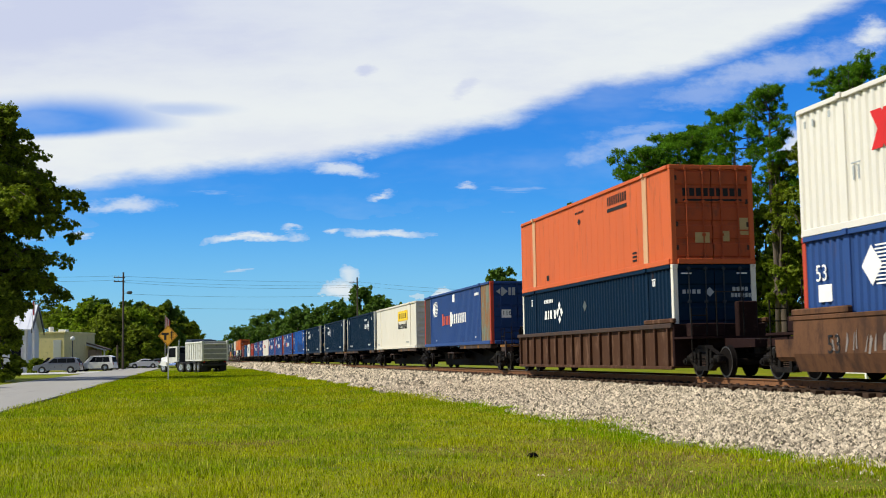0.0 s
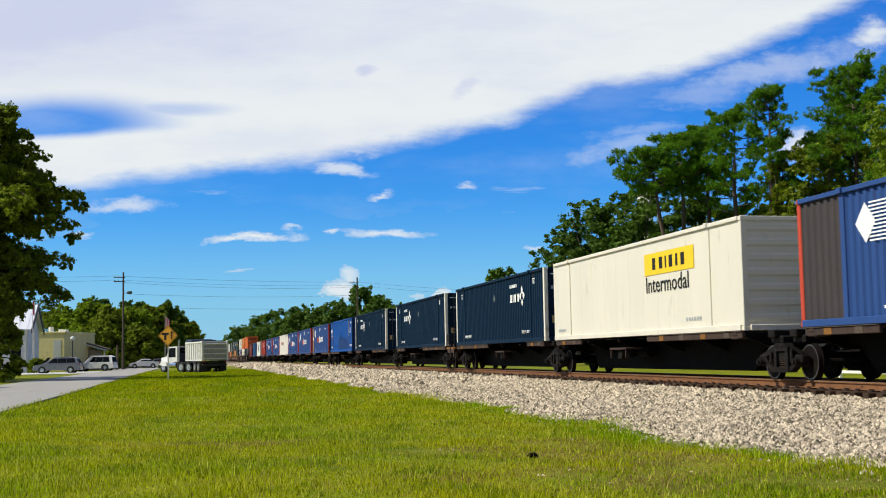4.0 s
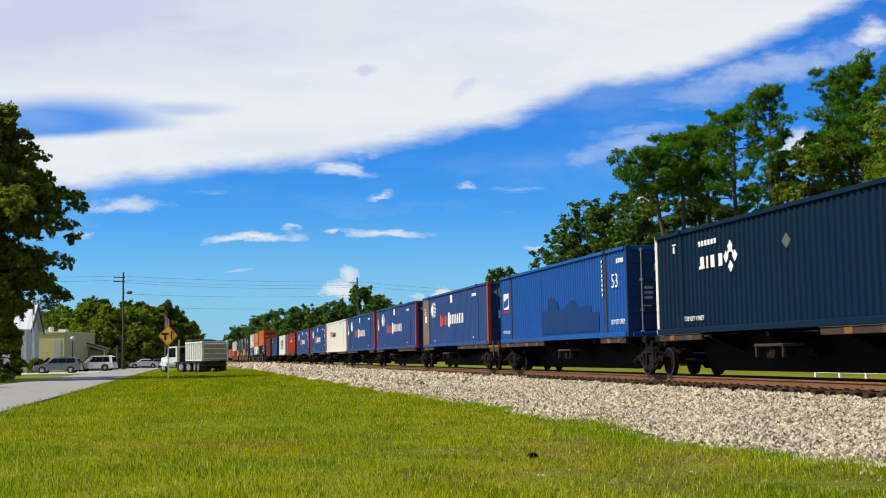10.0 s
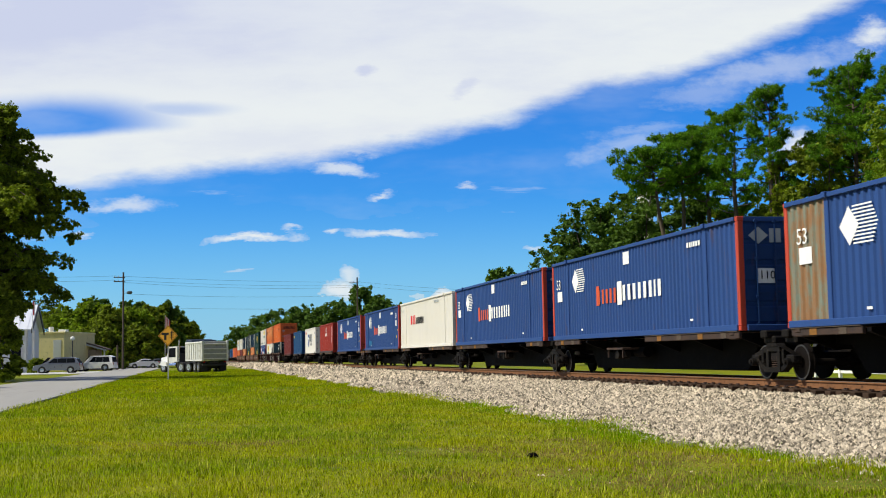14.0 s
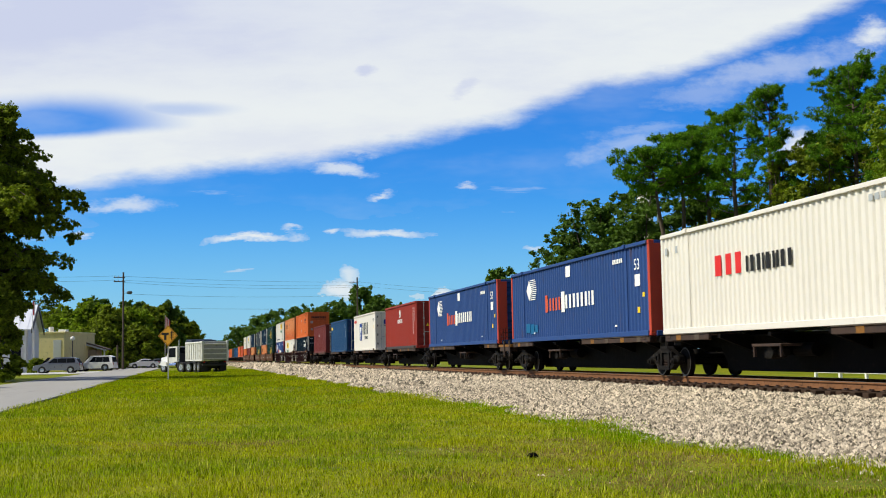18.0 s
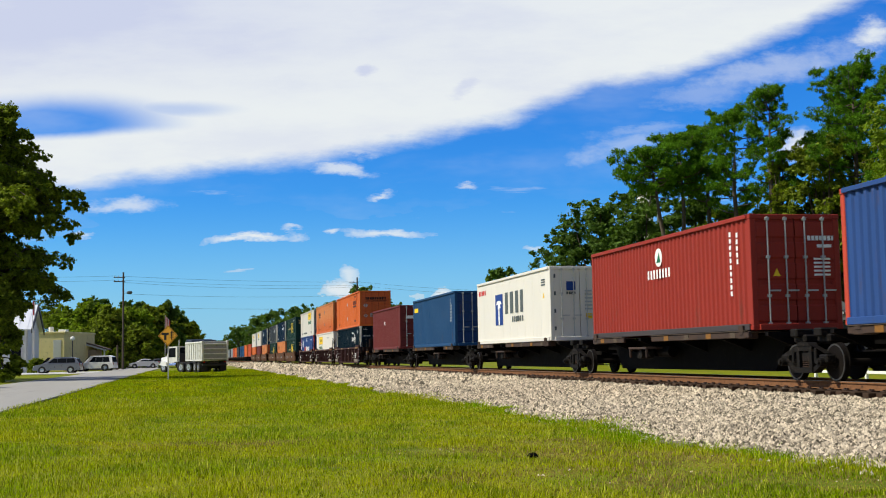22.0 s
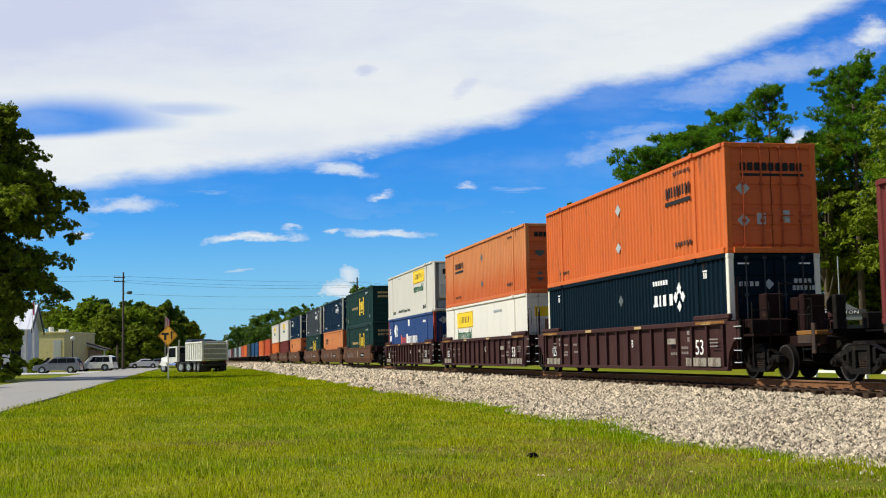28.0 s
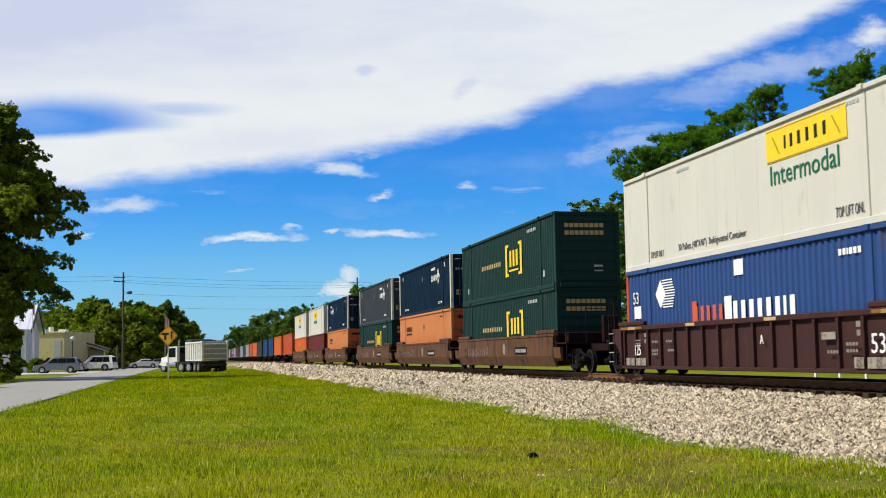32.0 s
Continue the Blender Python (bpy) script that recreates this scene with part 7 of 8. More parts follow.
def car(name, label, m, paint_m, prof, glass, width, wheels_y, r=0.34):
    """A parked car: body and cabin drawn out of a side profile, glass, wheels, lamps."""
    c = thing(name, label, "car", "", m)
    w = width / 2
    n = len(prof)
    s = Shape()
    for i in range(0, n - 1):
        (y0, z0), (y1, z1) = prof[i], prof[i + 1]
        zb = 0.30
        s.prism([(y0, zb), (y1, zb), (y1, min(z1, 1.0)), (y0, min(z0, 1.0))], 0, -w, w)
    part("body", s, paint_m, c)
    cab = Shape()
    top = [(y, z) for y, z in glass]
    pts = []
    for y, z in top:
        k = 0.03 if z < 1.15 else 0.22
        pts += [(-w + k, y, z), (w - k, y, z)]
    nn = len(top)
    faces = [[2 * i for i in range(nn)], [2 * i + 1 for i in range(nn)]] + [[2 * i, 2 * i + 1, 2 * ((i + 1) % nn) + 1, 2 * ((i + 1) % nn)] for i in range(nn)]
    cab.hull(pts, faces)
    cabin = part("cabin", cab, paint_m, c)
    ys = [p[0] for p in top]
    y0, y1 = min(ys), max(ys)
    zt = max(p[1] for p in top)
    span = y1 - y0
    for sx in (-1, 1):
        for k in range(3):
            a, b = y0 + span * (0.10 + 0.245 * k), y0 + span * (0.10 + 0.245 * (k + 1)) - 0.035
            xb, xt = sx * (w - 0.05), sx * (w - 0.198)
            cut = (0.30 * (k == 0), 0.55 * (k == 2))
            g = Shape().hull([(xb, a, 1.10), (xb, b, 1.10), (xt, b - cut[1], zt - 0.16), (xt, a + cut[0] * 0.5, zt - 0.16), (xb + sx * 0.015, a, 1.10), (xb + sx * 0.015, b, 1.10), (xt + sx * 0.015, b - cut[1], zt - 0.16), (xt + sx * 0.015, a + cut[0] * 0.5, zt - 0.16)],
                             [(0, 1, 2, 3), (4, 5, 6, 7), (0, 1, 5, 4), (1, 2, 6, 5), (2, 3, 7, 6), (3, 0, 4, 7)])
            part("side_window", g, GLASS, cabin)
        for y in wheels_y:
            arch = Shape().cyl((sx * (w - 0.07), y, r), r * 1.18, 0, 0.16, 20)
            part("wheel_arch", arch, DARKPART, c)
            wheel(c, sx * (w - 0.08), y, r, 0.2)
        part("headlight", Shape().box(sx * (w - 0.3) - 0.16, sx * (w - 0.3) + 0.16, prof[-1][0] - 0.08, prof[-1][0] + 0.015, 0.62, 0.80, 0.03), LIGHTCLR, c)
        part("tail_light", Shape().box(sx * (w - 0.12) - 0.10, sx * (w - 0.12) + 0.125, prof[0][0] - 0.015, prof[0][0] + 0.12, 0.72, 1.02, 0.03), LIGHTRED, c)
        part("door_mirror", Shape().box(sx * (w + 0.08) - 0.09, sx * (w + 0.08) + 0.09, y1 - 0.55, y1 - 0.42, 1.0, 1.14, 0.03), paint_m, c)
    for y, nm in ((prof[0][0] - 0.04, "rear_bumper"), (prof[-1][0] - 0.06, "front_bumper")):
        part(nm, Shape().box(-w + 0.04, w - 0.04, y, y + 0.12, 0.32, 0.58, 0.04), paint_m, c)
    part("windscreen", Shape().hull([(-w + 0.12, y1 - 0.05, 1.04), (w - 0.12, y1 - 0.05, 1.04), (w - 0.24, y1 - 0.62, zt - 0.06), (-w + 0.24, y1 - 0.62, zt - 0.06), (-w + 0.12, y1, 1.07), (w - 0.12, y1, 1.07), (w - 0.24, y1 - 0.57, zt - 0.04), (-w + 0.24, y1 - 0.57, zt - 0.04)],
                                    [(0, 1, 2, 3), (4, 5, 6, 7), (0, 1, 5, 4), (1, 2, 6, 5), (2, 3, 7, 6), (3, 0, 4, 7)]), GLASS, cabin)
    (ya, za), (yb, zb) = glass[0], glass[1]
    part("rear_window", Shape().hull([(-w + 0.14, ya + 0.02, za + 0.08), (w - 0.14, ya + 0.02, za + 0.08), (w - 0.26, yb, zb - 0.04), (-w + 0.26, yb, zb - 0.04), (-w + 0.14, ya - 0.03, za + 0.08), (w - 0.14, ya - 0.03, za + 0.08), (w - 0.26, yb - 0.05, zb - 0.04), (-w + 0.26, yb - 0.05, zb - 0.04)],
                                     [(0, 1, 2, 3), (4, 5, 6, 7), (0, 1, 5, 4), (1, 2, 6, 5), (2, 3, 7, 6), (3, 0, 4, 7)]), GLASS, cabin)
    return c


MINIVAN = [(-2.45, 0.95), (-2.4, 1.0), (1.35, 1.0), (2.2, 0.86), (2.45, 0.62)]
MINICAB = [(-2.40, 0.98), (-2.05, 1.56), (-1.3, 1.72), (0.1, 1.70), (1.55, 0.98)]
SUVP = [(-2.6, 0.98), (-2.5, 1.02), (1.2, 1.02), (2.35, 1.0), (2.55, 0.7)]
SUVCAB = [(-2.5, 1.0), (-2.35, 1.75), (-1.9, 1.92), (0.35, 1.90), (1.15, 1.0)]
SEDAN = [(-2.3, 0.85), (-2.2, 0.95), (-1.5, 0.97), (1.0, 0.96), (1.9, 0.84), (2.35, 0.6)]
SEDCAB = [(-1.7, 0.95), (-0.9, 1.38), (-0.2, 1.47), (0.35, 1.42), (1.25, 0.95)]
car("minivan", "grey minivan parked on the concrete forecourt", pose(-14.2, 137.5, 0.04, 0, 0, 84), CARGREY, MINIVAN, MINICAB, 1.95, (-1.5, 1.5))
car("suv", "white sport utility vehicle parked beside the minivan", pose(-12.0, 160.0, 0.03, 0, 0, 76), CARWHITE, SUVP, SUVCAB, 2.0, (-1.55, 1.55), 0.40)
car("sedan", "white saloon car standing at the road junction", pose(-7.3, 196.0, 0.03, 0, 0, 88), CARWHITE, SEDAN, SEDCAB, 1.8, (-1.4, 1.4))
car("sedan", "silver saloon car behind the white one", pose(-5.4, 204.0, 0.03, 0, 0, 80), CARSILVER, SEDAN, SEDCAB, 1.8, (-1.4, 1.4))


def dump_truck(m):
    """A tractor, turned a little at the hitch, with a ribbed dump trailer."""
    c = thing("dump_truck", "dusty white dump truck with ribbed body parked on the grass", "truck", "", m)
    tr = pose(0, 6.6, 0, 0, 0, 21) @ pose(0, -6.6, 0)
    # x across, y forward from the tail
    part("chassis", Shape().box(-0.45, 0.45, 0.2, 6.6, 0.85, 1.08, 0.02), DARKPART, c)
    part("tractor_frame", Shape().box(-0.42, 0.42, 5.6, 11.2, 0.62, 0.86, 0.02).box(-0.6, 0.6, 6.2, 7.2, 0.86, 0.98, 0.03), DARKPART, c, m=tr)
    d = part("dump_body", Shape().prism([(0.15, 1.12), (5.6, 1.22), (5.75, 2.86), (0.0, 2.95)], 0, -1.24, 1.24), DUMPBODY, c, "pale grey ribbed dump body")
    for sx in (-1, 1):
        for k in range(9):
            y = 0.32 + k * 0.65
            part("side_rib", Shape().box(sx * 1.28 - 0.045, sx * 1.28 + 0.045, y - 0.06, y + 0.06, 1.14, 2.78, 0.01), DUMPBODY, d)
        part("top_rail", Shape().box(sx * 1.26 - 0.07, sx * 1.26 + 0.07, 0.0, 5.75, 2.78, 2.92, 0.02), DUMPBODY, d)
        part("bottom_rail", Shape().box(sx * 1.26 - 0.06, sx * 1.26 + 0.06, 0.1, 5.65, 1.08, 1.2, 0.02), DUMPBODY, d)
    part("tailgate", Shape().box(-1.26, 1.26, -0.06, 0.04, 1.14, 2.86, 0.02), DUMPGATE, d, "scraped tailgate with cross bars")
    for k in range(4):
        z = 1.3 + k * 0.46
        part("tailgate_bar", Shape().box(-1.28, 1.28, -0.15, -0.06, z - 0.05, z + 0.05, 0.015), DUMPBODY, d)
    part("bumper_bar", Shape().box(-1.2, 1.2, -0.02, 0.1, 0.62, 0.80, 0.02), DARKPART, c)
    part("axle_group", Shape().cyl((0, 1.35, 0.5), 0.12, 0, 1.8, 10).cyl((0, 2.6, 0.5), 0.12, 0, 1.8, 10).box(-0.5, 0.5, 0.9, 3.0, 0.5, 0.85, 0.03), DARKPART, c)
    for sx in (-1, 1):
        part("tailgate_post", Shape().box(sx * 1.2 - 0.09, sx * 1.2 + 0.09, -0.14, 0.06, 1.06, 3.0, 0.02), DUMPBODY, d)
        part("mudflap", Shape().box(sx * 0.92 - 0.3, sx * 0.92 + 0.3, 0.30, 0.33, 0.14, 1.05), TYRE, c)
        part("tail_light", Shape().box(sx * 1.0 - 0.09, sx * 1.0 + 0.09, 0.10, 0.16, 0.92, 1.04, 0.01), LIGHTRED, c)
        for y in (1.35, 2.6):
            wheel(c, sx * 0.98, y, 0.50, 0.5)
        for y in (6.1, 7.35):
            wheel(c, sx * 0.98, y, 0.50, 0.5, tr)
        wheel(c, sx * 1.0, 10.4, 0.50, 0.3, tr)
        part("landing_leg", Shape().box(sx * 0.7 - 0.07, sx * 0.7 + 0.07, 4.4, 4.55, 0.3, 0.9, 0.01), DARKPART, c)
        part("fender", Shape().prism([(9.72, 0.6), (9.9, 1.02), (10.3, 1.12), (10.7, 1.06), (11.05, 0.75), (10.95, 0.72), (10.65, 0.98), (10.3, 1.03), (9.98, 0.95), (9.82, 0.6)][:5] + [(10.95, 0.72)], 0, sx * 1.0 - 0.22, sx * 1.0 + 0.22), CARWHITE, c, m=tr)
        part("fuel_tank", Shape().cyl((sx * 0.98, 8.75, 0.72), 0.30, 1, 1.1, 16), CHROME, c, m=tr)
        part("mirror", Shape().box(sx * 1.36 - 0.08, sx * 1.36 + 0.08, 9.55, 9.65, 1.9, 2.4, 0.02).box(min(sx * 1.06, sx * 1.36), max(sx * 1.06, sx * 1.36), 9.58, 9.62, 2.3, 2.34), DARKPART, c, m=tr)
        part("exhaust_stack", Shape().cyl((sx * 0.95, 8.05, 2.1), 0.07, 2, 2.2, 10), CHROME, c, m=tr)
    part("tarp_roll", Shape().cyl((0, 5.2, 3.05), 0.17, 0, 2.5, 12).box(-1.25, 1.25, 3.6, 5.75, 2.88, 3.14, 0.05), TARP, c, "dark blue rolled tarpaulin")
    cab = part("cab", Shape().prism([(8.2, 0.9), (9.9, 0.9), (9.9, 1.75), (9.55, 2.55), (8.2, 2.60)], 0, -1.08, 1.08), DUMPBODY, c, "dusty white truck cab", m=tr)
    for sx in (-1, 1):
        part("side_window", Shape().prism([(8.45, 1.5), (9.76, 1.5), (9.47, 2.42), (8.45, 2.42)], 0, sx * 1.085 - 0.01, sx * 1.085 + 0.01), GLASS, cab)
        part("door_step", Shape().box(sx * 1.05 - 0.1, sx * 1.05 + 0.1, 8.7, 9.6, 0.45, 0.55, 0.02), DARKPART, cab)
    part("rear_window", Shape().box(-0.98, 0.98, 8.18, 8.2, 1.45, 2.47), GLASS, cab)
    part("tool_box", Shape().box(-1.15, -0.6, 7.9, 8.6, 0.45, 1.05, 0.03), DARKPART, c, m=tr)
    part("headboard", Shape().box(-0.9, 0.9, 7.95, 8.02, 0.9, 1.9, 0.02), DARKPART, c, m=tr)
    part("bonnet", Shape().prism([(9.9, 0.85), (11.3, 0.75), (11.3, 1.45), (9.9, 1.68)], 0, -0.78, 0.78), CARWHITE, c, m=tr)
    part("front_bumper", Shape().box(-1.2, 1.2, 11.25, 11.45, 0.42, 0.8, 0.04), CHROME, c, m=tr)
    return c


dump_truck(pose(2.15, 117.0, 0.0, 0, 0, 15.5))


def warning_sign(x, y):
    c = thing("warning_sign", "amber diamond warning sign with black junction symbol on a post", "sign", "", pose(x, y, 0, 0, 0, -24))
    part("post", Shape().box(-0.035, 0.035, -0.02, 0.02, -0.1, 2.4), ZINC, c)
    s, zc = 0.66, 2.76
    p = part("panel", Shape().prism([(-s, zc), (0, zc - s), (s, zc), (0, zc + s)], 1, -0.05, -0.03), SIGNY, c, "amber diamond panel")
    part("border", Shape().prism([(-s * .93, zc), (0, zc - s * .93), (s * .93, zc), (0, zc + s * .93)], 1, -0.053, -0.051), MBLK, p)
    part("field", Shape().prism([(-s * .87, zc), (0, zc - s * .87), (s * .87, zc), (0, zc + s * .87)], 1, -0.057, -0.054), SIGNY, p)
    part("symbol_stem", Shape().box(-0.26, -0.10, -0.062, -0.058, zc - 0.27, zc + 0.05), MBLK, p)
    part("symbol_bar", Shape().box(-0.44, 0.06, -0.062, -0.058, zc + 0.05, zc + 0.19), MBLK, p)
    part("symbol_track", Shape().box(0.22, 0.29, -0.062, -0.058, zc - 0.25, zc + 0.28).box(0.12, 0.40, -0.062, -0.058, zc - 0.12, zc - 0.07).box(0.12, 0.40, -0.062, -0.058, zc + 0.02, zc + 0.07).box(0.12, 0.40, -0.062, -0.058, zc + 0.15, zc + 0.20), MBLK, p)
    return c


warning_sign(-1.44, 78.0)


def utility_pole(x, y, h, label, arms, lamp=False):
    c = thing("utility_pole", label, "pole", "utility poles", pose(x, y, 0))
    part("pole", Shape().cyl((0, 0, h / 2 - 0.3), 0.17, 2, h + 0.6, 12, 0.11), POLEW, c)
    for z in arms:
        a = part("crossarm", Shape().box(-1.3, 0.25, -0.05, 0.05, z - 0.06, z + 0.06, 0.01), POLEW, c)
        for k in range(3):
            part("insulator", Shape().cyl((-1.2 + 0.55 * k, 0, z + 0.14), 0.05, 2, 0.18, 8), MGREY, a)
    if lamp:
        part("lamp_arm", Shape().cyl((0.4, 0, h - 2.9), 0.03, 0, 0.8, 8), ZINC, c)
        part("lamp_head", Shape().ball((0.85, 0, h - 2.85), 0.34, 12, 7, (1.2, 0.8, 0.7)), MGRY, c, "dark street lamp head")
    return c


utility_pole(-9.4, 174.7, 13.6, "tall wooden utility pole with crossarms and a street lamp", (12.9, 12.3), True)
utility_pole(26.8, 198.2, 14.3, "wooden utility pole beyond the track", (13.4,))
utility_pole(-10.0, 172.0, 3.4, "short wooden pole stub beside the utility pole", ())


def cable(a, b, sag, r=0.014):
    a, b = Vector(a), Vector(b)
    pts = []
    for i in range(13):
        t = i / 12
        p = a.lerp(b, t)
        p.z -= sag * 4 * t * (1 - t)
        pts.append(p)
    s = Shape().tube(pts, [r] * 13, 5)
    tagged(link("overhead_cable", s.mesh("overhead_cable"), WIRE), "thin dark overhead cable between poles", "cable", "overhead cables")


for dz, sag in ((13.05, 0.25), (12.5, 0.35), (12.2, 0.5)):
    cable((-9.6, 174.7, dz), (26.6, 198.2, dz + 0.5), sag)
cable((-9.4, 174.7, 10.6), (26.8, 198.2, 11.4), 0.4)
cable((-9.4, 174.7, 8.8), (26.8, 198.2, 9.3), 0.3)
cable((26.8, 198.2, 13.6), (62.0, 205.0, 12.2), 0.5)
cable((26.8, 198.2, 13.0), (62.0, 205.0, 11.4), 0.5)
cable((-10.4, 174.7, 13.1), (-40.0, 160.0, 12.4), 0.3)
cable((-10.4, 174.7, 12.5), (-40.0, 160.0, 11.8), 0.3)


# ---- houses by the road ----
def window(parent, x0, x1, y, z0, z1):
    w = part("window", Shape().box(x0, x1, y - 0.03, y + 0.02, z0, z1), GLASS, parent)
    part("frame", Shape().box(x0 - 0.08, x0, y - 0.06, y + 0.02, z0 - 0.08, z1 + 0.08).box(x1, x1 + 0.08, y - 0.06, y + 0.02, z0 - 0.08, z1 + 0.08)
         .box(x0, x1, y - 0.06, y + 0.02, z1, z1 + 0.08).box(x0, x1, y - 0.07, y + 0.02, z0 - 0.08, z0), SIDING, w)


def gabled_hall():
    c = thing("hall", "white hall with a bright metal gable roof and dark eaves", "building", "", pose(-19.0, 150, 0))
    # gable faces the road; the ridge runs away from it
    part("wall", Shape().prism([(0, 0), (11, 0), (11, 5.3), (5.5, 8.0), (0, 5.3)], 0, -15, 0), SIDING, c)
    for k, (a, b) in enumerate((((-0.7, 5.0), (5.5, 8.15)), ((11.7, 5.0), (5.5, 8.15)))):
        roof = part("roof", Shape().hull([(x, p[0], p[1] + dz) for x in (-15.5, 0.5) for p in (a, b) for dz in (0, 0.15)],
                                         [(0, 1, 3, 2), (4, 5, 7, 6), (0, 1, 5, 4), (2, 3, 7, 6), (0, 2, 6, 4), (1, 3, 7, 5)]), ROOFW, c, "white standing-seam metal roof")
        if k == 0:
            for i in range(16):
                x = -15 + i * 1.0
                part("seam", Shape().hull([(x + e, p[0], p[1] + dz) for e in (-0.03, 0.03) for p in (a, b) for dz in (0.15, 0.2)],
                                          [(0, 1, 3, 2), (4, 5, 7, 6), (0, 1, 5, 4), (2, 3, 7, 6), (0, 2, 6, 4), (1, 3, 7, 5)]), ROOFW, roof)
        part("barge_board", Shape().hull([(x, p[0], p[1] + dz) for x in (0.5, 0.62) for p in (a, b) for dz in (-0.35, 0.2)],
                                         [(0, 1, 3, 2), (4, 5, 7, 6), (0, 1, 5, 4), (2, 3, 7, 6), (0, 2, 6, 4), (1, 3, 7, 5)]), TRIMD, c, "dark barge board")
    for i in range(12):
        z = 0.35 + i * 0.4
        part("siding_board", Shape().box(-15, 0.03, -0.03, 0.0, z, z + 0.36, 0.008), SIDING, c)
    for x in (-12, -8.5, -5, -1.8):
        window(c, x, x + 1.1, -0.05, 1.2, 2.9)
    part("column", Shape().box(0.55, 0.85, -0.4, -0.1, 0, 5.0, 0.02), SIDING, c)
    part("column", Shape().box(-0.35, -0.05, -0.4, -0.1, 0, 5.0, 0.02), SIDING, c)


def block_house():
    c = thing("block_house", "low yellow-green block building with flat parapet", "building", "", pose(-17.0, 172, 0, 0, 0, -15))
    part("wall", Shape().box(-12, 0, 0, 12, 0, 5.1), BLOCKY, c)
    part("parapet", Shape().box(-12.15, 0.15, -0.15, 0.2, 5.1, 5.35, 0.03).box(-0.2, 0.15, 0.2, 12, 5.1, 5.35, 0.03), BLOCKY, c)
    part("side_door", Shape().box(-1.5, -0.4, -0.06, 0.0, 1.4, 4.2, 0.02), MGREY, c, "pale grey roller door")
    part("roof_vent", Shape().box(-2.0, -0.9, 3, 4, 5.1, 5.7, 0.04), MWHITE, c)
    part("roof_tank", Shape().cyl((-2.6, 2.0, 5.6), 0.35, 2, 0.9, 12), MWHITE, c)
    for i in range(6):
        part("course", Shape().box(-12.0, 0.012, -0.012, 0.0, 0.15 + i * 0.82, 0.90 + i * 0.82, 0.004), BLOCKY, c)


def low_house():
    c = thing("low_house", "low house with a dark sloping shingle roof", "building", "", pose(-16.6, 181, 0))
    part("wall", Shape().box(0, 3.2, 0, 10, 0, 2.9), WALLB, c)
    part("roof", Shape().prism([(-0.2, 4.6), (4.6, 3.05), (4.6, 2.85), (-0.2, 4.3)], 1, -0.7, 10.5), ROOFB, c)
    part("fascia", Shape().prism([(-0.2, 4.32), (4.62, 2.87), (4.62, 2.65), (-0.2, 4.1)], 1, -0.78, -0.7), MGREY, c)
    part("porch_post", Shape().box(4.2, 4.4, -0.5, -0.3, 0, 2.8, 0.02), SIDING, c)
    part("arch_window", Shape().box(0.5, 1.8, -0.05, 0.0, 1.0, 2.3), SIDING, c)


gabled_hall()
block_house()
low_house()


def globe_lamp(x, y):
    c = thing("street_lamp", "black lamp post with a white globe", "lamp", "", pose(x, y, 0))
    part("post", Shape().cyl((0, 0, 1.95), 0.06, 2, 3.9, 10), TRIMD, c)
    part("globe", Shape().ball((0, 0, 4.15), 0.28, 14, 8), MWHITE, c, "white globe", smooth_shade=True)


globe_lamp(-14.75, 159.3)


def flagpole(x, y, h, label, tilt, stripes):
    c = thing("flagpole", label, "flag", "flags", pose(x, y, 0))
    part("pole", Shape().cyl((0, 0, h / 2), 0.035, 2, h, 8), ZINC, c)
    for k in range(stripes):
        w = 0.16
        part("stripe", Shape().hull([(0.04 + k * w * 0.6, -0.02, h - 0.1 - k * 0.1), (0.04 + (k + 1) * w * 0.6, -0.05, h - 0.15 - k * 0.1), (0.04 + (k + 1) * w * 0.6, -0.05, h - 1.75 - k * 0.05), (0.04 + k * w * 0.6, -0.02, h - 1.7 - k * 0.05),
                                     (0.04 + k * w * 0.6, 0.01, h - 0.1 - k * 0.1), (0.04 + (k + 1) * w * 0.6, -0.02, h - 0.15 - k * 0.1), (0.04 + (k + 1) * w * 0.6, -0.02, h - 1.75 - k * 0.05), (0.04 + k * w * 0.6, 0.01, h - 1.7 - k * 0.05)],
                                    [(0, 1, 2, 3), (4, 5, 6, 7), (0, 1, 5, 4), (1, 2, 6, 5), (2, 3, 7, 6), (3, 0, 4, 7)]), FLAGR if k % 2 == 0 else FLAGW, c)
    return c


flagpole(-2.95, 141.0, 6.3, "red and white flag hanging limp from a pole", 0, 5)
flagpole(-18.0, 146.5, 8.4, "red flag hanging in front of the white hall", 0, 2)

for i, (x, y, h, sp) in enumerate([(-11.3, 188, 2.6, 2.0), (-12.4, 193, 2.4, 1.8), (-17.5, 146.0, 1.6, 1.0), (-13.0, 205, 3.2, 2.6)]):
    broad_tree(x, y, h, sp, 160 + i, "dark clipped shrub by the houses", LEAF, boughs=16, per=110, size=0.22, base=0.05, group="shrubs by the houses")


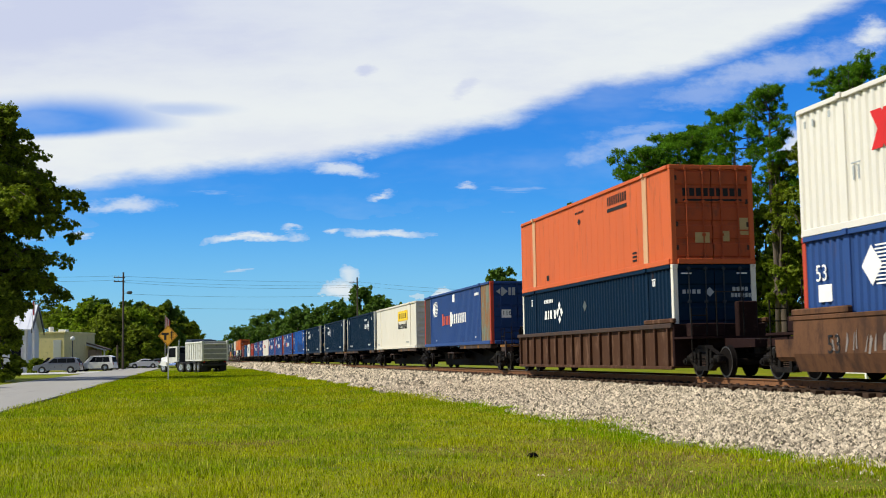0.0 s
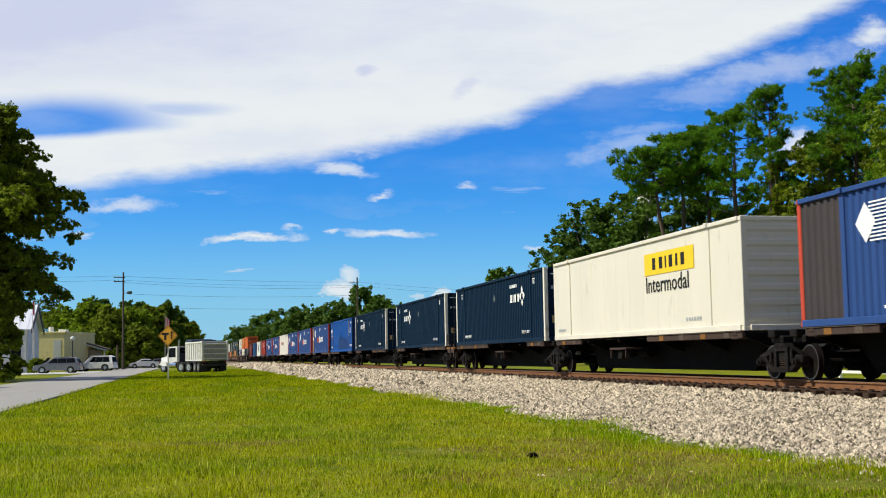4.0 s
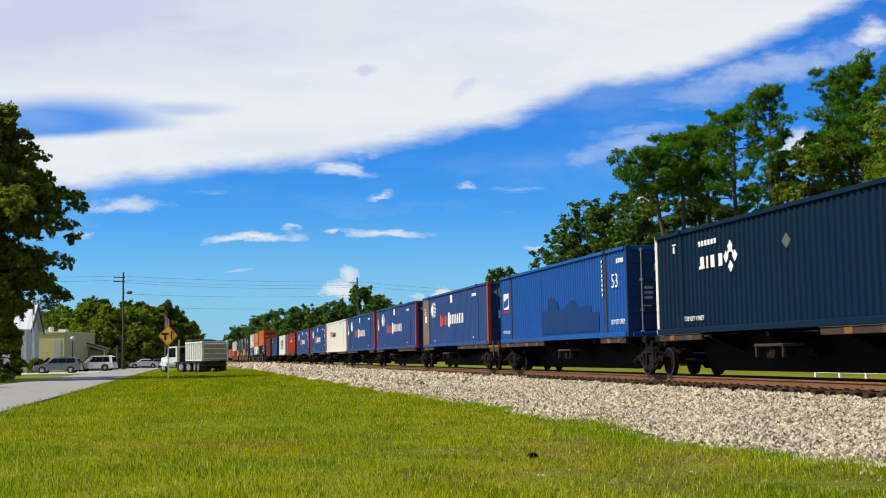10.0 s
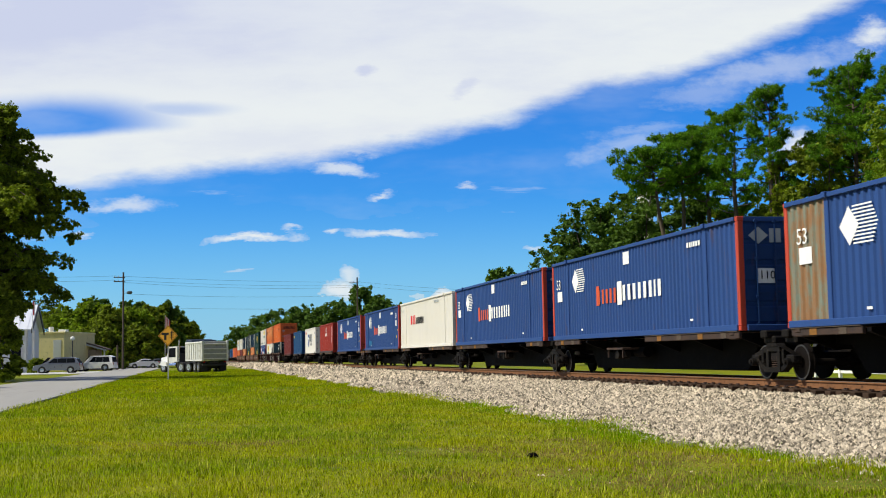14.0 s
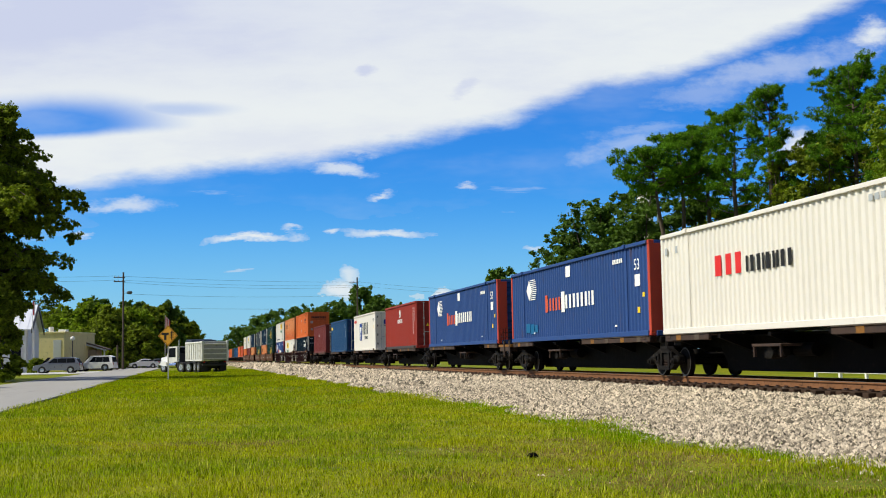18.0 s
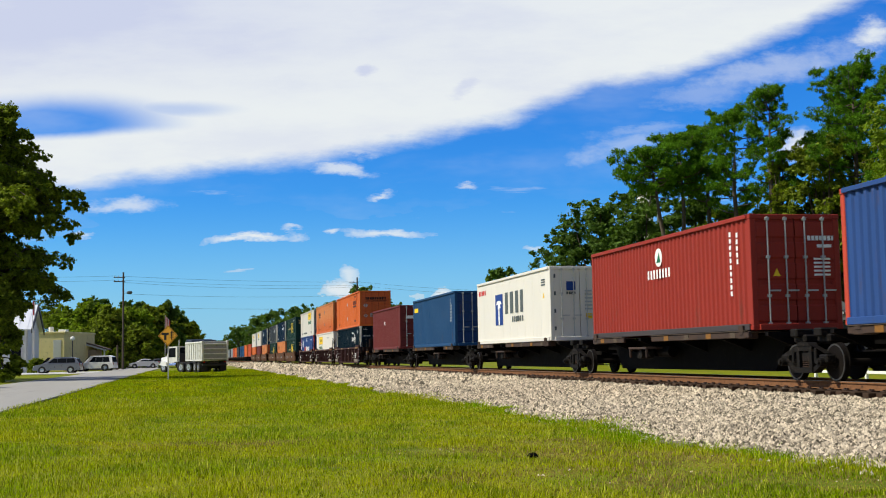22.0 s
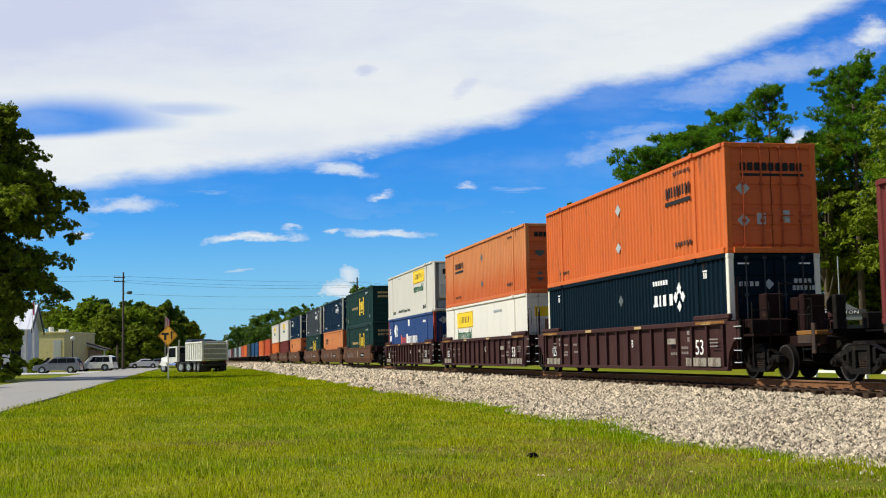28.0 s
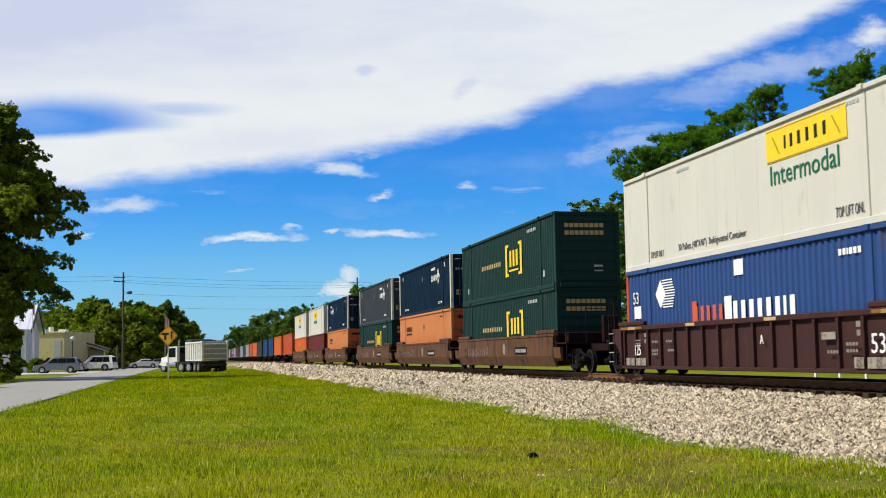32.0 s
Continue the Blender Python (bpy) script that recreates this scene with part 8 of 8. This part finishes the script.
# ---- beyond the track ----
def water_tower(x, y):
    c = thing("water_tower", "white water tower behind the pines", "water tower", "", pose(x, y, 0))
    part("tank", Shape().cyl((0, 0, 34.0), 2.3, 2, 3.4, 24).cyl((0, 0, 36.2), 2.3, 2, 1.0, 24, 0.6).cyl((0, 0, 31.9), 1.0, 2, 0.8, 24, 2.3), WHITEP, c, "white water tank")
    for k in range(4):
        a = math.pi / 4 + k * math.pi / 2
        part("leg", Shape().tube([(2.8 * math.cos(a), 2.8 * math.sin(a), 0), (2.1 * math.cos(a), 2.1 * math.sin(a), 32)], [0.3, 0.22], 8), WHITEP, c)
    part("riser", Shape().cyl((0, 0, 15.5), 0.6, 2, 31, 12), WHITEP, c)


water_tower(95.6, 242.3)


def rail_fence():
    c = thing("rail_fence", "low white rail fence beyond the track", "fence", "", pose(25.0, 36.0, 0))
    for k in range(6):
        part("post", Shape().box(-0.06, 0.06, k * 1.9 - 0.06, k * 1.9 + 0.06, 0, 0.42, 0.01), MWHITE, c)
    for z in (0.32,):
        for k in range(5):
            part("board", Shape().box(-0.03, 0.03, k * 1.9 + 0.06, k * 1.9 + 1.84, z - 0.06, z + 0.06, 0.01), MWHITE, c)


rail_fence()


def kiosk(x, y):
    c = thing("kiosk", "small shelter with grey gable roof and a sign board", "building", "", pose(x, y, 0, 0, 0, -25))
    part("wall", Shape().box(-1.6, 1.6, 0, 3, 0, 2.7), TRIMD, c)
    part("roof", Shape().prism([(-2.0, 3.1), (0, 4.2), (2.0, 3.1), (1.9, 3.0), (-1.9, 3.0)], 1, -0.3, 3.3), ROOFG, c)
    b = part("sign_board", Shape().box(-1.45, 1.45, -0.36, -0.31, 3.34, 3.64, 0.01), TRIMD, c)
    me = text_mesh("FOLKSTON", 0.20, "CENTER")
    for v in me.vertices:
        v.co = Vector((v.co.x * 1.45, -0.362 - v.co.z, 3.39 + v.co.y))
    part("lettering", me, MWHITE, b)
    part("mast", Shape().cyl((0, 1, 5.6), 0.035, 2, 3.0, 8), ZINC, c)


kiosk(40.0, 69.3)


def clod(x, y):
    s = Shape().ball((0, 0, 0.03), 0.042, 9, 6, (1.7, 1.0, 0.8))
    rnd = random.Random(8)
    s.v = [tuple(q * rnd.uniform(0.8, 1.2) for q in p) for p in s.v]
    tagged(link("clod", s.mesh("clod"), BLACK, m=pose(x, y, 0.0)), "dark lump of earth on the lawn", "clod")


clod(4.0, 14.1)

def motions():
    for t_thing, base in MOVERS:
        walk(t_thing, [(t, pose(base[0], base[1] - run(t), base[2])) for t in (0, 4, 8, 12, 16, 20, 24, 28, 32)])
    first = None
    for wheel in WHEELS:
        if first is None:
            first = wheel
            walk(wheel, [(k / FPS, pose(0, 0, 0, math.degrees(run(k / FPS) / 0.42), 0, 0)) for k in range(32 * FPS + 1)])
        else:
            wheel.rotation_mode = "QUATERNION"
            keys = wheel.animation_data_create()
            keys.action = first.animation_data.action
            keys.action_slot = first.animation_data.action_slot


motions()
